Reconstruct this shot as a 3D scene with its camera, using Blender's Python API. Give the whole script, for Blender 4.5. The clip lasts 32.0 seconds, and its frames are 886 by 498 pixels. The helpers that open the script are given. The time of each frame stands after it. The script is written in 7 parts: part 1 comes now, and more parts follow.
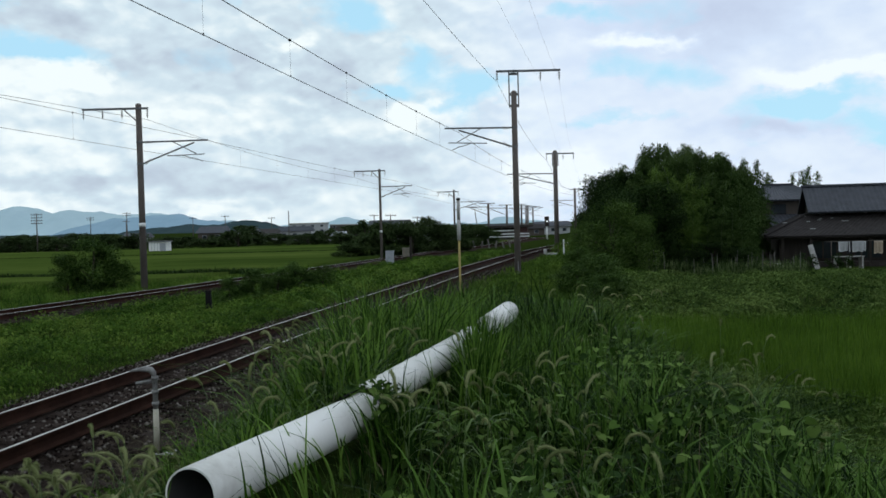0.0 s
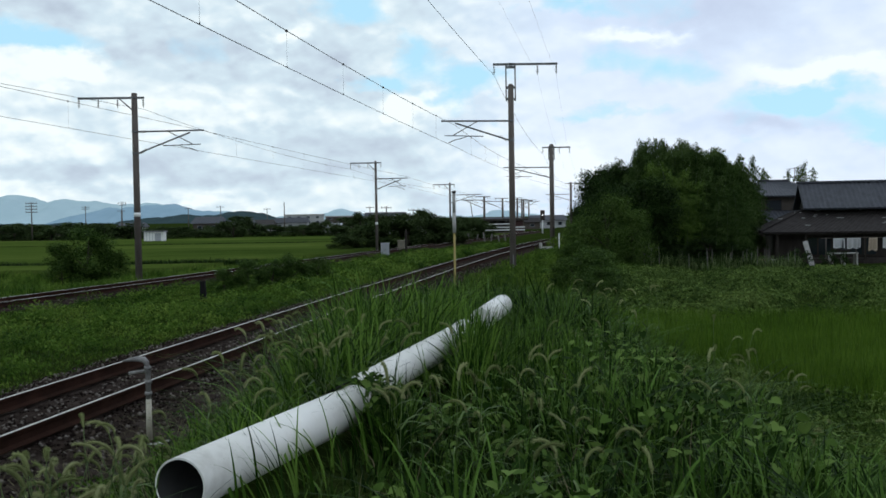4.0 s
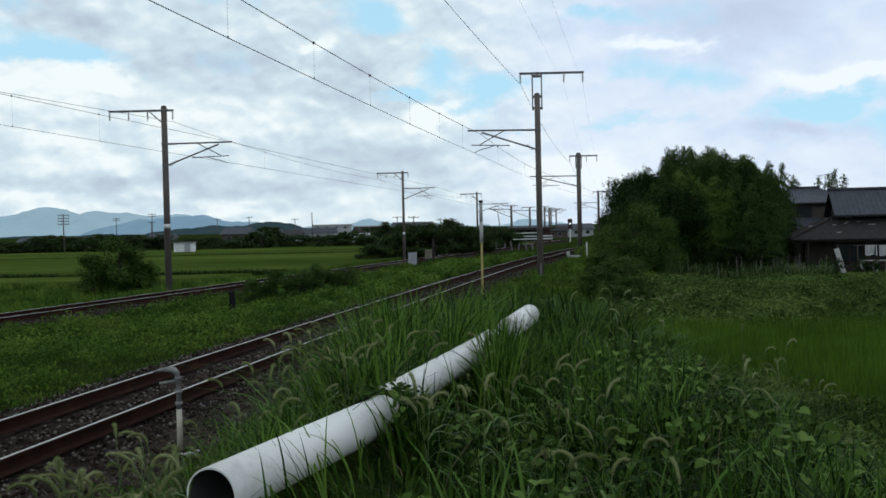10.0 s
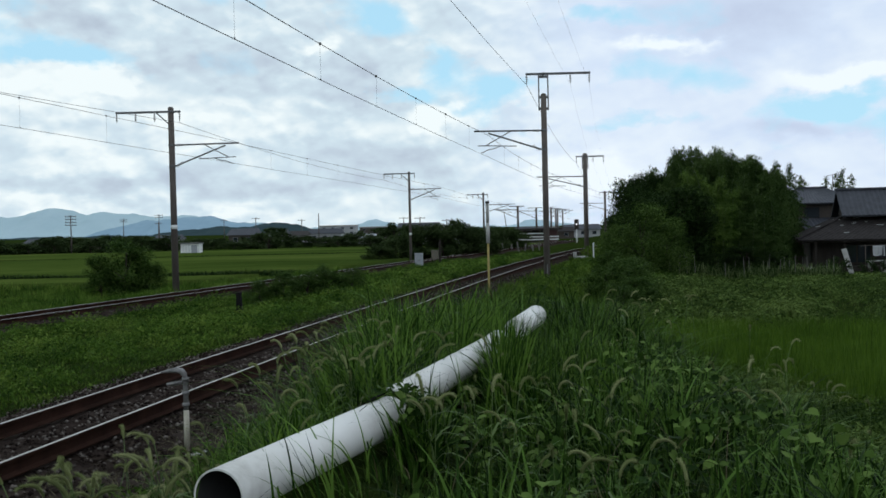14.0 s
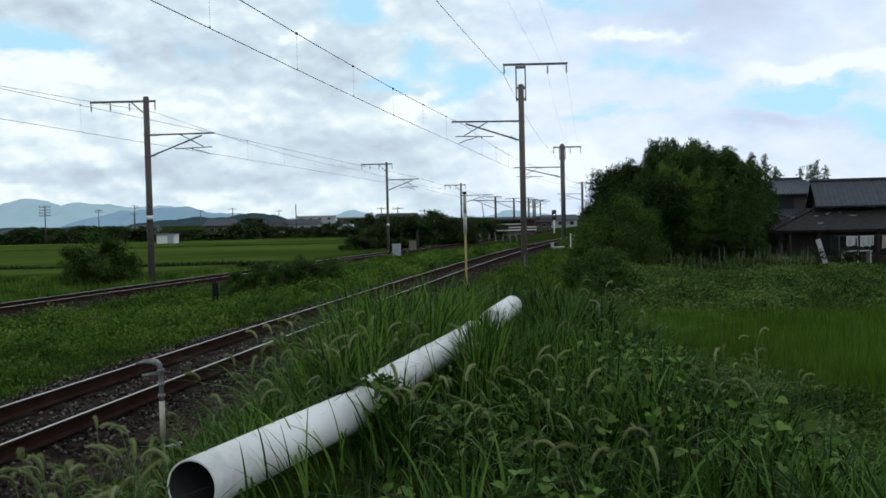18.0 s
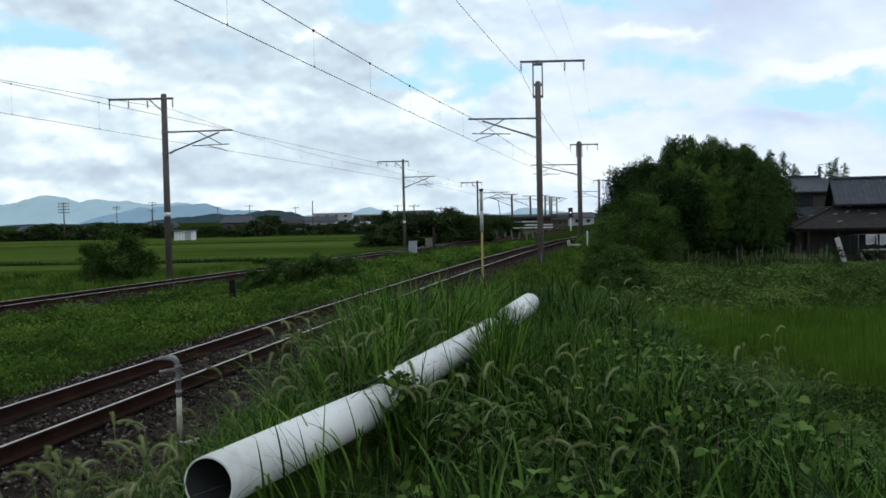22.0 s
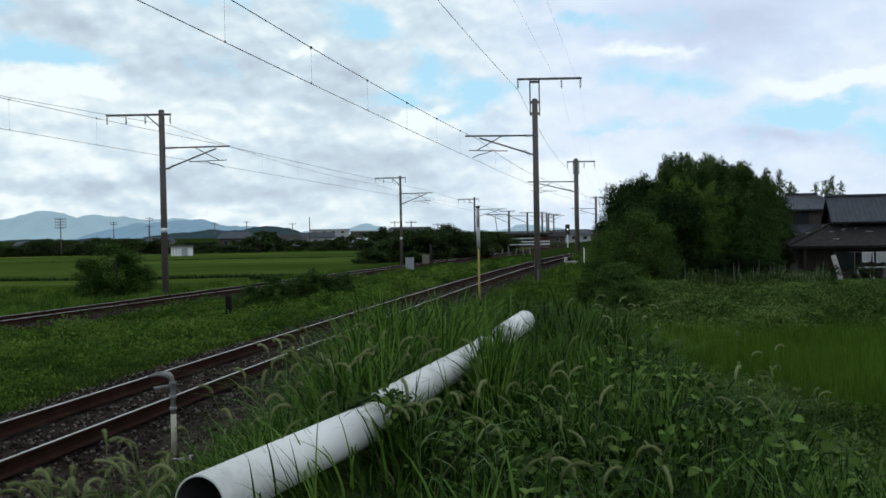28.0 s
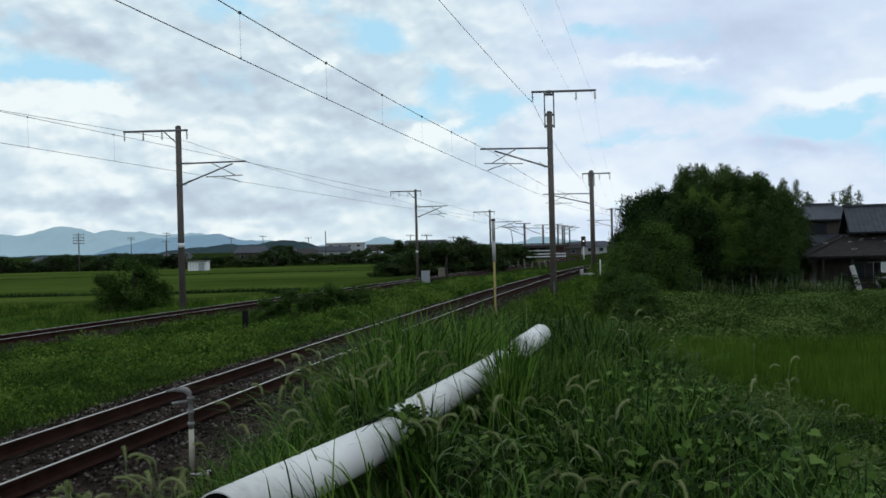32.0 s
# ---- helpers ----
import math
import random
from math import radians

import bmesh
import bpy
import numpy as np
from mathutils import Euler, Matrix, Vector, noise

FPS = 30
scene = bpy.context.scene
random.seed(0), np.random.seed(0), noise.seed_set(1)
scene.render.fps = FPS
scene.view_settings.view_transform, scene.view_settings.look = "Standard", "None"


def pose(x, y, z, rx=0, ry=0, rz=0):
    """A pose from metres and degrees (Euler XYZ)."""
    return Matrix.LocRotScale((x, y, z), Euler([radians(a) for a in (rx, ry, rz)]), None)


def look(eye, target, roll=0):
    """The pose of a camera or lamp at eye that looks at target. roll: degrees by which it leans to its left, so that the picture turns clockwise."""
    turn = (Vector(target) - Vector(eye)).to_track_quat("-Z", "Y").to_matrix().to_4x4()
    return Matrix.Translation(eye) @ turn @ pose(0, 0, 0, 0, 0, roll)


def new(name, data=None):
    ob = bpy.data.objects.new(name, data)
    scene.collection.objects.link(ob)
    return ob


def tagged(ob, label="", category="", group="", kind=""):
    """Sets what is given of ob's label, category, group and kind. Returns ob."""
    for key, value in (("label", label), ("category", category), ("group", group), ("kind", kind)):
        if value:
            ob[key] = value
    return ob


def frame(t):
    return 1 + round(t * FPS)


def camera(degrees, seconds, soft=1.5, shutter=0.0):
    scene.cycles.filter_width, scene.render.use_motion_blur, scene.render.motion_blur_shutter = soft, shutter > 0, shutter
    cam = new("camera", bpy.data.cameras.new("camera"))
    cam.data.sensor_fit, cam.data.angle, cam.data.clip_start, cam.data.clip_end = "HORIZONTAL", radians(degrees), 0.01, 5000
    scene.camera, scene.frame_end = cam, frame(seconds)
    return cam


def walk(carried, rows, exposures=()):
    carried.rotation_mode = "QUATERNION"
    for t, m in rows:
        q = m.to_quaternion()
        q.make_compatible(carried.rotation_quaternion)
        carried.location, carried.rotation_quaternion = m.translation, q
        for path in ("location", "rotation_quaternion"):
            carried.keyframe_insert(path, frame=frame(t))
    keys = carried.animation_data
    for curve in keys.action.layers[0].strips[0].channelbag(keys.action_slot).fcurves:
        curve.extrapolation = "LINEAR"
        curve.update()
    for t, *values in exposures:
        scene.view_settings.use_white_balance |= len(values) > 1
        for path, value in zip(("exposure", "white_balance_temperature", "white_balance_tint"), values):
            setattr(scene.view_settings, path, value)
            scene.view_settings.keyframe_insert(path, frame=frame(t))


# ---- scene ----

cam = camera(49.2, 32.0, soft=1.6)
PATH = [
    (0, -0.021, 0.019, 1.943, -0.77, -1.47, 1.50),
    (0.5, -0.024, 0.034, 1.942, -0.78, -1.48, 1.00),
    (1, -0.022, 0.031, 1.940, -0.85, -1.75, 0.96),
    (1.5, -0.019, 0.019, 1.942, -0.75, -1.93, 0.75),
    (2, -0.020, 0.021, 1.946, -0.63, -1.63, 0.58),
    (2.5, -0.021, 0.018, 1.943, -0.53, -1.65, 0.88),
    (3, -0.017, 0.020, 1.941, -0.67, -1.82, 0.99),
    (3.5, -0.012, 0.024, 1.942, -1.04, -1.89, 0.93),
    (5.5, -0.016, 0.028, 1.939, -0.82, -2.09, 1.05),
    (6, -0.012, 0.025, 1.941, -0.82, -2.24, 1.22),
    (6.5, -0.011, 0.012, 1.945, -0.75, -1.86, 1.24),
    (7, -0.014, 0.012, 1.950, -0.63, -1.08, 0.97),
    (7.5, -0.013, 0.007, 1.948, -0.66, -0.85, 1.18),
    (8, -0.010, -0.010, 1.951, -0.34, -0.91, 1.13),
    (8.5, -0.010, 0.001, 1.948, -0.31, -0.96, 1.52),
    (9, -0.007, -0.000, 1.949, -0.22, -1.25, 1.33),
    (9.5, -0.006, -0.002, 1.949, 0.02, -1.32, 1.31),
    (10, -0.009, -0.002, 1.949, 0.59, -1.32, 1.30),
    (10.5, -0.010, -0.007, 1.954, 1.08, -1.26, 1.39),
    (11, -0.015, -0.002, 1.953, 1.33, -0.97, 0.99),
    (11.5, -0.012, 0.003, 1.951, 1.14, -0.96, 1.16),
    (12, -0.007, -0.008, 1.953, 0.61, -0.93, 1.05),
    (12.5, -0.010, -0.001, 1.950, 0.64, -0.96, 1.43),
    (13, -0.008, -0.006, 1.952, 0.77, -0.97, 1.51),
    (13.5, -0.012, 0.000, 1.950, 0.95, -1.00, 1.42),
    (14, -0.011, 0.003, 1.950, 0.97, -1.27, 1.36),
    (14.5, -0.009, 0.007, 1.948, 0.53, -1.33, 1.30),
    (16.5, -0.001, -0.008, 1.949, 0.27, -1.48, 1.24),
    (17, 0.002, -0.006, 1.952, 0.00, -1.58, 1.25),
    (17.5, 0.003, -0.003, 1.947, -0.24, -1.69, 1.51),
    (18, 0.004, -0.011, 1.950, -0.34, -1.86, 1.35),
    (18.5, -0.001, -0.007, 1.949, -0.28, -1.85, 1.13),
    (19, 0.000, -0.002, 1.948, 0.26, -1.92, 1.33),
    (19.5, 0.000, 0.000, 1.945, 0.63, -2.49, 1.37),
    (20, -0.003, 0.013, 1.945, 0.63, -2.62, 1.17),
    (20.5, -0.001, 0.004, 1.945, 0.66, -2.53, 1.41),
    (21, -0.004, 0.013, 1.947, 0.74, -2.19, 1.29),
    (21.5, -0.007, 0.020, 1.947, 0.79, -2.08, 1.24),
    (22, -0.003, 0.016, 1.947, 0.62, -1.99, 1.24),
    (22.5, -0.001, 0.016, 1.948, 0.24, -1.87, 1.17),
    (23, 0.003, 0.012, 1.946, -0.09, -1.75, 1.44),
    (23.5, 0.005, 0.011, 1.949, -0.26, -1.62, 1.34),
    (24, 0.003, 0.002, 1.951, -0.10, -1.59, 1.14),
    (24.5, 0.001, 0.002, 1.952, -0.04, -1.42, 0.95),
    (25, 0.001, 0.005, 1.951, -0.04, -1.32, 0.61),
    (25.5, 0.003, 0.002, 1.953, -0.17, -1.25, 0.77),
    (27.5, 0.011, -0.000, 1.954, 0.42, -1.03, 1.21),
    (28, 0.009, 0.015, 1.952, 0.45, -1.02, 1.07),
    (28.5, 0.012, 0.014, 1.954, 0.32, -0.97, 1.18),
    (29, 0.013, -0.001, 1.952, 0.42, -0.91, 1.28),
    (29.5, 0.012, -0.009, 1.957, 0.79, -0.78, 1.10),
    (30, 0.011, 0.015, 1.955, 1.01, -0.61, 1.34),
    (30.5, 0.011, 0.012, 1.955, 0.84, -0.49, 0.97),
    (31, 0.009, 0.006, 1.955, 0.74, -0.34, 1.17),
    (31.5, 0.012, -0.001, 1.960, 0.78, -0.32, 0.96),
    (32, 0.013, -0.008, 1.964, 1.38, -0.24, 1.49),
]
walk(cam, [(t, pose(x, y, z, 90 + pitch, roll, yaw)) for t, x, y, z, yaw, pitch, roll in PATH],
     exposures=[(0.0, -0.04), (3.0, 0.0), (6.0, 0.04), (8.0, -0.05), (10.0, -0.07), (14.0, -0.06), (17.0, 0.0), (19.0, 0.01), (20.0, 0.11), (22.0, 0.07), (25.0, 0.02), (28.0, -0.04), (30.0, -0.08), (32.0, -0.1)])

# ---- world, sun, clouds ----
SUN_ELEV, SUN_AZ = 66.0, 200.0      # degrees; azimuth from straight ahead towards the right


def make_world():
    w = bpy.data.worlds.new("world")
    scene.world = w
    w.use_nodes = True
    nt = w.node_tree
    nt.nodes.clear()
    out = nt.nodes.new("ShaderNodeOutputWorld")
    bg = nt.nodes.new("ShaderNodeBackground")
    sky = nt.nodes.new("ShaderNodeTexSky")
    sky.sky_type = "NISHITA"
    sky.sun_disc = False
    sky.sun_elevation = radians(SUN_ELEV)
    sky.sun_rotation = radians(SUN_AZ)
    sky.dust_density, sky.air_density, sky.ozone_density = 0.4, 1.0, 2.0
    bg.inputs["Strength"].default_value = 0.13
    nt.links.new(sky.outputs[0], bg.inputs[0])
    nt.links.new(bg.outputs[0], out.inputs[0])


make_world()
sun_data = bpy.data.lights.new("sun", "SUN")
sun_data.energy, sun_data.angle, sun_data.color = 0.5, radians(30), (1.0, 0.96, 0.9)
sun = new("sun", sun_data)
_a, _e = radians(SUN_AZ), radians(SUN_ELEV)
sun.matrix_world = look((math.sin(_a) * math.cos(_e) * 50, math.cos(_a) * math.cos(_e) * 50, math.sin(_e) * 50), (0, 0, 0))


# ---- node helpers ----
class Nodes:
    """Short names for building a node tree."""

    def __init__(self, name):
        self.m = bpy.data.materials.new(name)
        self.m.use_nodes = True
        self.t = self.m.node_tree
        self.t.nodes.clear()
        self.out = self.add("ShaderNodeOutputMaterial")

    def add(self, kind):
        return self.t.nodes.new(kind)

    def put(self, value, socket):
        if isinstance(value, bpy.types.NodeSocket):
            self.t.links.new(value, socket)
        else:
            socket.default_value = value

    def math(self, op, a, b=0.0, c=0.0, clamp=False):
        n = self.add("ShaderNodeMath")
        n.operation, n.use_clamp = op, clamp
        for i, v in enumerate((a, b, c)):
            self.put(v, n.inputs[i])
        return n.outputs[0]

    def noise(self, vec, scale, detail=4.0, rough=0.55, distort=0.0):
        n = self.add("ShaderNodeTexNoise")
        self.put(vec, n.inputs["Vector"])
        self.put(scale, n.inputs["Scale"])
        self.put(detail, n.inputs["Detail"])
        self.put(rough, n.inputs["Roughness"])
        self.put(distort, n.inputs["Distortion"])
        return n.outputs[0]

    def ramp(self, fac, *stops):
        n = self.add("ShaderNodeValToRGB")
        self.put(fac, n.inputs[0])
        els = n.color_ramp.elements
        while len(els) < len(stops):
            els.new(0.5)
        for el, (pos, col) in zip(els, stops):
            el.position = pos
            el.color = (*col, 1.0) if len(col) == 3 else col
        return n.outputs[0]

    def mix(self, fac, a, b, blend="MIX"):
        n = self.add("ShaderNodeMix")
        n.data_type, n.blend_type = "RGBA", blend
        self.put(fac, n.inputs[0])
        for v, i in ((a, 6), (b, 7)):
            self.put((*v, 1.0) if isinstance(v, tuple) and len(v) == 3 else v, n.inputs[i])
        return n.outputs[2]

    def coords(self, kind="Object", scale=(1, 1, 1)):
        n = self.add("ShaderNodeTexCoord")
        if scale == (1, 1, 1):
            return n.outputs[kind]
        mp = self.add("ShaderNodeMapping")
        mp.inputs["Scale"].default_value = scale
        self.t.links.new(n.outputs[kind], mp.inputs["Vector"])
        return mp.outputs[0]

    def bump(self, height, strength=0.4, distance=0.02):
        n = self.add("ShaderNodeBump")
        n.inputs["Strength"].default_value, n.inputs["Distance"].default_value = strength, distance
        self.put(height, n.inputs["Height"])
        return n.outputs[0]

    def surface(self, color, rough=0.8, metal=0.0, normal=None, spec=0.3, thin=0.0):
        b = self.add("ShaderNodeBsdfPrincipled")
        self.put((*color, 1.0) if isinstance(color, tuple) and len(color) == 3 else color, b.inputs["Base Color"])
        self.put(rough, b.inputs["Roughness"])
        self.put(metal, b.inputs["Metallic"])
        self.put(spec, b.inputs["Specular IOR Level"])
        if normal is not None:
            self.put(normal, b.inputs["Normal"])
        last = b.outputs[0]
        if thin > 0:      # thin leaves let light through
            tr = self.add("ShaderNodeBsdfTranslucent")
            self.put((*color, 1.0) if isinstance(color, tuple) and len(color) == 3 else color, tr.inputs[0])
            mx = self.add("ShaderNodeMixShader")
            mx.inputs[0].default_value = thin
            self.t.links.new(last, mx.inputs[1])
            self.t.links.new(tr.outputs[0], mx.inputs[2])
            last = mx.outputs[0]
        self.t.links.new(last, self.out.inputs[0])
        return self.m


def mat_cloud():
    """Drifting cloud cover: glowing grey and white cloud, with gaps that glow sky blue."""
    n = Nodes("cloud_cover")
    sep = n.add("ShaderNodeSeparateXYZ")
    n.t.links.new(n.coords("Object"), sep.inputs[0])
    x, y, z = sep.outputs
    az = n.math("MULTIPLY", n.math("ARCTAN2", x, y), 180 / math.pi)
    rad = n.math("SQRT", n.math("ADD", n.math("MULTIPLY", x, x), n.math("MULTIPLY", y, y)))
    el = n.math("MULTIPLY", n.math("ARCTAN2", z, rad), 180 / math.pi)
    # flattening towards the horizon
    comb = n.add("ShaderNodeCombineXYZ")
    n.put(n.math("MULTIPLY", az, 0.1), comb.inputs[0])
    n.put(n.math("MULTIPLY", n.math("POWER", n.math("MAXIMUM", el, 0.0), 0.8), 0.30), comb.inputs[1])
    vec = comb.outputs[0]
    big = n.noise(vec, 0.8, 4, 0.5, 0.1)
    fine = n.noise(vec, 3.0, 8, 0.52, 0.15)
    heap = n.add("ShaderNodeCombineXYZ")
    n.put(n.math("MULTIPLY", az, 0.1), heap.inputs[0])
    n.put(n.math("MULTIPLY", el, 0.17), heap.inputs[1])
    puff = n.noise(heap.outputs[0], 2.6, 6, 0.5, 0.1)
    crisp = n.ramp(puff, (0.44, (0.0, 0.0, 0.0)), (0.56, (1, 1, 1)))

    def billow(dx, dy):
        """Rounded heaps of cloud, sampled a little aside."""
        warp = n.noise(heap.outputs[0], 5.0, 3, 0.5)
        at = n.add("ShaderNodeCombineXYZ")
        n.put(n.math("MULTIPLY_ADD", warp, 0.10, n.math("MULTIPLY_ADD", az, 0.1, dx)), at.inputs[0])
        n.put(n.math("MULTIPLY_ADD", puff, 0.12, n.math("MULTIPLY_ADD", el, 0.17, dy)), at.inputs[1])
        v = n.add("ShaderNodeTexVoronoi")
        v.voronoi_dimensions, v.feature, v.normalize = "2D", "SMOOTH_F1", True
        n.put(at.outputs[0], v.inputs["Vector"])
        for key, val in (("Scale", 3.6), ("Detail", 2.5), ("Roughness", 0.5), ("Smoothness", 0.5)):
            v.inputs[key].default_value = val
        return v.outputs["Distance"]

    # heaps are lit on top and grey below
    relief = n.math("SUBTRACT", billow(0.02, 0.07), billow(0.0, 0.0))
    # heaped cloud on one side, a smooth sheet on the other
    sheet = n.math("MULTIPLY", n.math("ADD", az, 1.0), 0.11, clamp=True)
    rough = n.math("SUBTRACT", 1.0, n.math("MULTIPLY", sheet, 0.72))

    stray = n.noise(heap.outputs[0], 1.7, 5, 0.55)
    stray_up = n.noise(vec, 2.3, 5, 0.55)
    az_w = n.math("MULTIPLY_ADD", n.math("SUBTRACT", stray, 0.5), 9.0, az)
    el_w = n.math("MULTIPLY_ADD", n.math("SUBTRACT", stray_up, 0.5), 4.0, el)

    def blob(a, e, ra, re):
        """1 at the centre, 0 past the ragged rim of an ellipse in degrees."""
        da = n.math("DIVIDE", n.math("SUBTRACT", az_w, a), ra)
        de = n.math("DIVIDE", n.math("SUBTRACT", el_w, e), re)
        d = n.math("ADD", n.math("MULTIPLY", da, da), n.math("MULTIPLY", de, de))
        return n.math("POWER", 2.718, n.math("MULTIPLY", d, -1.0))

    def total(spots):
        s = 0.0
        for *at, amount in spots:
            s = n.math("MULTIPLY_ADD", blob(*at), amount, s)
        return s

    gaps = total(GAPS)
    dark = total(DARK)
    light = total(LIGHT)
    ragged = n.math("ADD", n.math("MULTIPLY", n.math("SUBTRACT", big, 0.5), 1.6), n.math("MULTIPLY", n.math("SUBTRACT", fine, 0.5), 1.3))
    cover = n.math("SUBTRACT", n.math("ADD", 0.98, ragged), gaps)
    alpha = n.ramp(cover, (0.22, (0.0, 0.0, 0.0)), (0.70, (1, 1, 1)))
    tone = n.math("ADD", n.math("MULTIPLY", n.math("SUBTRACT", fine, 0.5), 0.24), n.math("MULTIPLY", n.math("SUBTRACT", crisp, 0.5), 0.15))
    tone = n.math("MULTIPLY_ADD", relief, 0.8, tone)
    tone = n.math("ADD", n.math("MULTIPLY", tone, rough), n.math("MULTIPLY", n.math("SUBTRACT", big, 0.5), 0.36))
    tone = n.math("ADD", n.math("ADD", n.math("MULTIPLY_ADD", sheet, 0.08, 0.68), tone), n.math("SUBTRACT", light, n.math("MULTIPLY", dark, 0.72)))
    heaped = n.ramp(tone, (0.0, (0.40, 0.47, 0.57)), (0.35, (0.53, 0.63, 0.74)), (0.65, (0.65, 0.79, 0.88)), (0.95, (0.91, 1.0, 1.02)))
    smooth_sheet = n.ramp(tone, (0.0, (0.44, 0.50, 0.66)), (0.35, (0.55, 0.64, 0.82)), (0.65, (0.67, 0.79, 0.97)), (0.95, (0.90, 0.99, 1.05)))
    col = n.mix(sheet, heaped, smooth_sheet)
    # the gaps get a painted sky-blue glow; a little sky behind shows through
    col = n.mix(alpha, (0.48, 0.82, 1.02), col)
    em = n.add("ShaderNodeEmission")
    n.put(col, em.inputs[0])
    # an overcast sky is brighter overhead than at its rim
    n.put(n.math("MULTIPLY_ADD", n.math("MULTIPLY", n.math("SUBTRACT", el, 16.0), 0.02, clamp=True), 0.08 * CLOUD_GLOW, CLOUD_GLOW), em.inputs[1])
    clear = n.add("ShaderNodeBsdfTransparent")
    mx = n.add("ShaderNodeMixShader")
    n.put(n.math("MULTIPLY_ADD", alpha, 0.15, 0.85), mx.inputs[0])
    n.t.links.new(clear.outputs[0], mx.inputs[1])
    n.t.links.new(em.outputs[0], mx.inputs[2])
    n.t.links.new(mx.outputs[0], n.out.inputs[0])
    n.m.cycles.emission_sampling = "NONE"
    return n.m


CLOUD_GLOW = 1.02
# azimuth, elevation, half widths (degrees), amount: gaps, dark bellies, bright heads
GAPS = [(-23, 10, 4.0, 0.7, 0.85), (-26, 11.6, 3.5, 1.2, 1.0), (-12, 13.8, 5, 0.8, 0.6), (-4.2, 12.2, 2.6, 1.3, 0.85), (-3.2, 7.9, 1.5, 0.7, 0.75), (-1.2, 9.6, 1.3, 1.6, 0.6), (1.7, 8.0, 2.2, 1.5, 0.95), (21.5, 6.3, 5, 0.7, 0.75), (25, 4.6, 3, 0.9, 0.7), (11, 8.2, 5, 0.9, 0.42), (11, 5.8, 4, 0.5, 0.5), (8.6, 12.0, 2.2, 0.7, 0.65), (4, 5, 1.2, 0.8, 0.5)]
DARK = [(-21.2, 11.6, 2.0, 1.0, 0.36), (-16.6, 9.7, 3.2, 0.9, 0.28), (-11, 9.6, 2.0, 0.8, 0.28), (-5.9, 8.3, 1.8, 1.3, 0.52), (-7, 4.6, 4, 0.9, 0.3), (-19, 2.7, 9, 0.8, 0.36), (-9, 2.6, 5, 0.6, 0.34), (17, 11.6, 7, 2.0, 0.42), (19, 5.0, 3.4, 0.7, 0.4), (-3, 4.0, 5, 0.7, 0.2)]
LIGHT = [(-20.8, 8.8, 1.7, 0.75, 0.95), (-24, 7.6, 3, 1.2, 0.35), (-1.5, 6.4, 1.6, 0.9, 0.75), (6.5, 2.8, 3, 1.2, 0.5), (22, 7.5, 3.2, 0.5, 0.45), (12.2, 10.4, 2.4, 0.4, 0.45), (-13, 6.4, 5, 1.0, 0.3), (-23.4, 1.9, 4, 0.6, 0.3), (-12.4, 1.0, 1.8, 0.4, 0.35), (-22, 4.8, 4, 0.9, 0.3), (-7.8, 10.4, 1.2, 0.4, 0.4)]


def make_clouds():
    rings, segs, r = 24, 96, 4600.0
    bm = bmesh.new()
    grid = []
    for i in range(rings + 1):
        e = radians(-3 + 93 * (i / rings) ** 1.3)
        grid.append([bm.verts.new((r * math.cos(e) * math.sin(2 * math.pi * j / segs), r * math.cos(e) * math.cos(2 * math.pi * j / segs), r * math.sin(e)))
                     for j in range(segs)])
    for i in range(rings):
        for j in range(segs):
            bm.faces.new((grid[i][j], grid[i][(j + 1) % segs], grid[i + 1][(j + 1) % segs], grid[i + 1][j]))
    for f in bm.faces:
        f.smooth = True
    me = bpy.data.meshes.new("cloud_cover")
    bm.to_mesh(me)
    me.materials.append(mat_cloud())
    return tagged(new("backdrop_clouds", me), "broken grey and white cloud cover drifting over blue sky", "sky", kind="structure")


clouds = make_clouds()

# ---- materials ----
def mottled(name, stops, scale=3.0, fine=40.0, rough=0.85, bump=0.3, depth=0.02, metal=0.0, spec=0.3, thin=0.0, per_object=0.0, island=0.0, stretch=(1, 1, 1), swing=1.0):
    """A surface whose colour wanders between stops at two sizes, with fine relief."""
    n = Nodes(name)
    vec = n.coords("Object", stretch)
    big, small = n.noise(vec, scale, 5, 0.6), n.noise(vec, fine, 3, 0.6)
    fac = n.math("ADD", n.math("MULTIPLY", big, 0.7), n.math("MULTIPLY", small, 0.3))
    if swing != 1.0:
        fac = n.math("MULTIPLY_ADD", n.math("SUBTRACT", fac, 0.5), swing, 0.5)
    if per_object:
        info = n.add("ShaderNodeObjectInfo")
        fac = n.math("ADD", fac, n.math("MULTIPLY", n.math("SUBTRACT", info.outputs["Random"], 0.5), per_object))
    if island:
        geo = n.add("ShaderNodeNewGeometry")
        fac = n.math("ADD", fac, n.math("MULTIPLY", n.math("SUBTRACT", geo.outputs["Random Per Island"], 0.5), island))
    k = len(stops)
    col = n.ramp(fac, *[(0.28 + 0.44 * i / max(1, k - 1), c) for i, c in enumerate(stops)])
    return n.surface(col, rough, metal, n.bump(small, bump, depth) if bump else None, spec, thin)


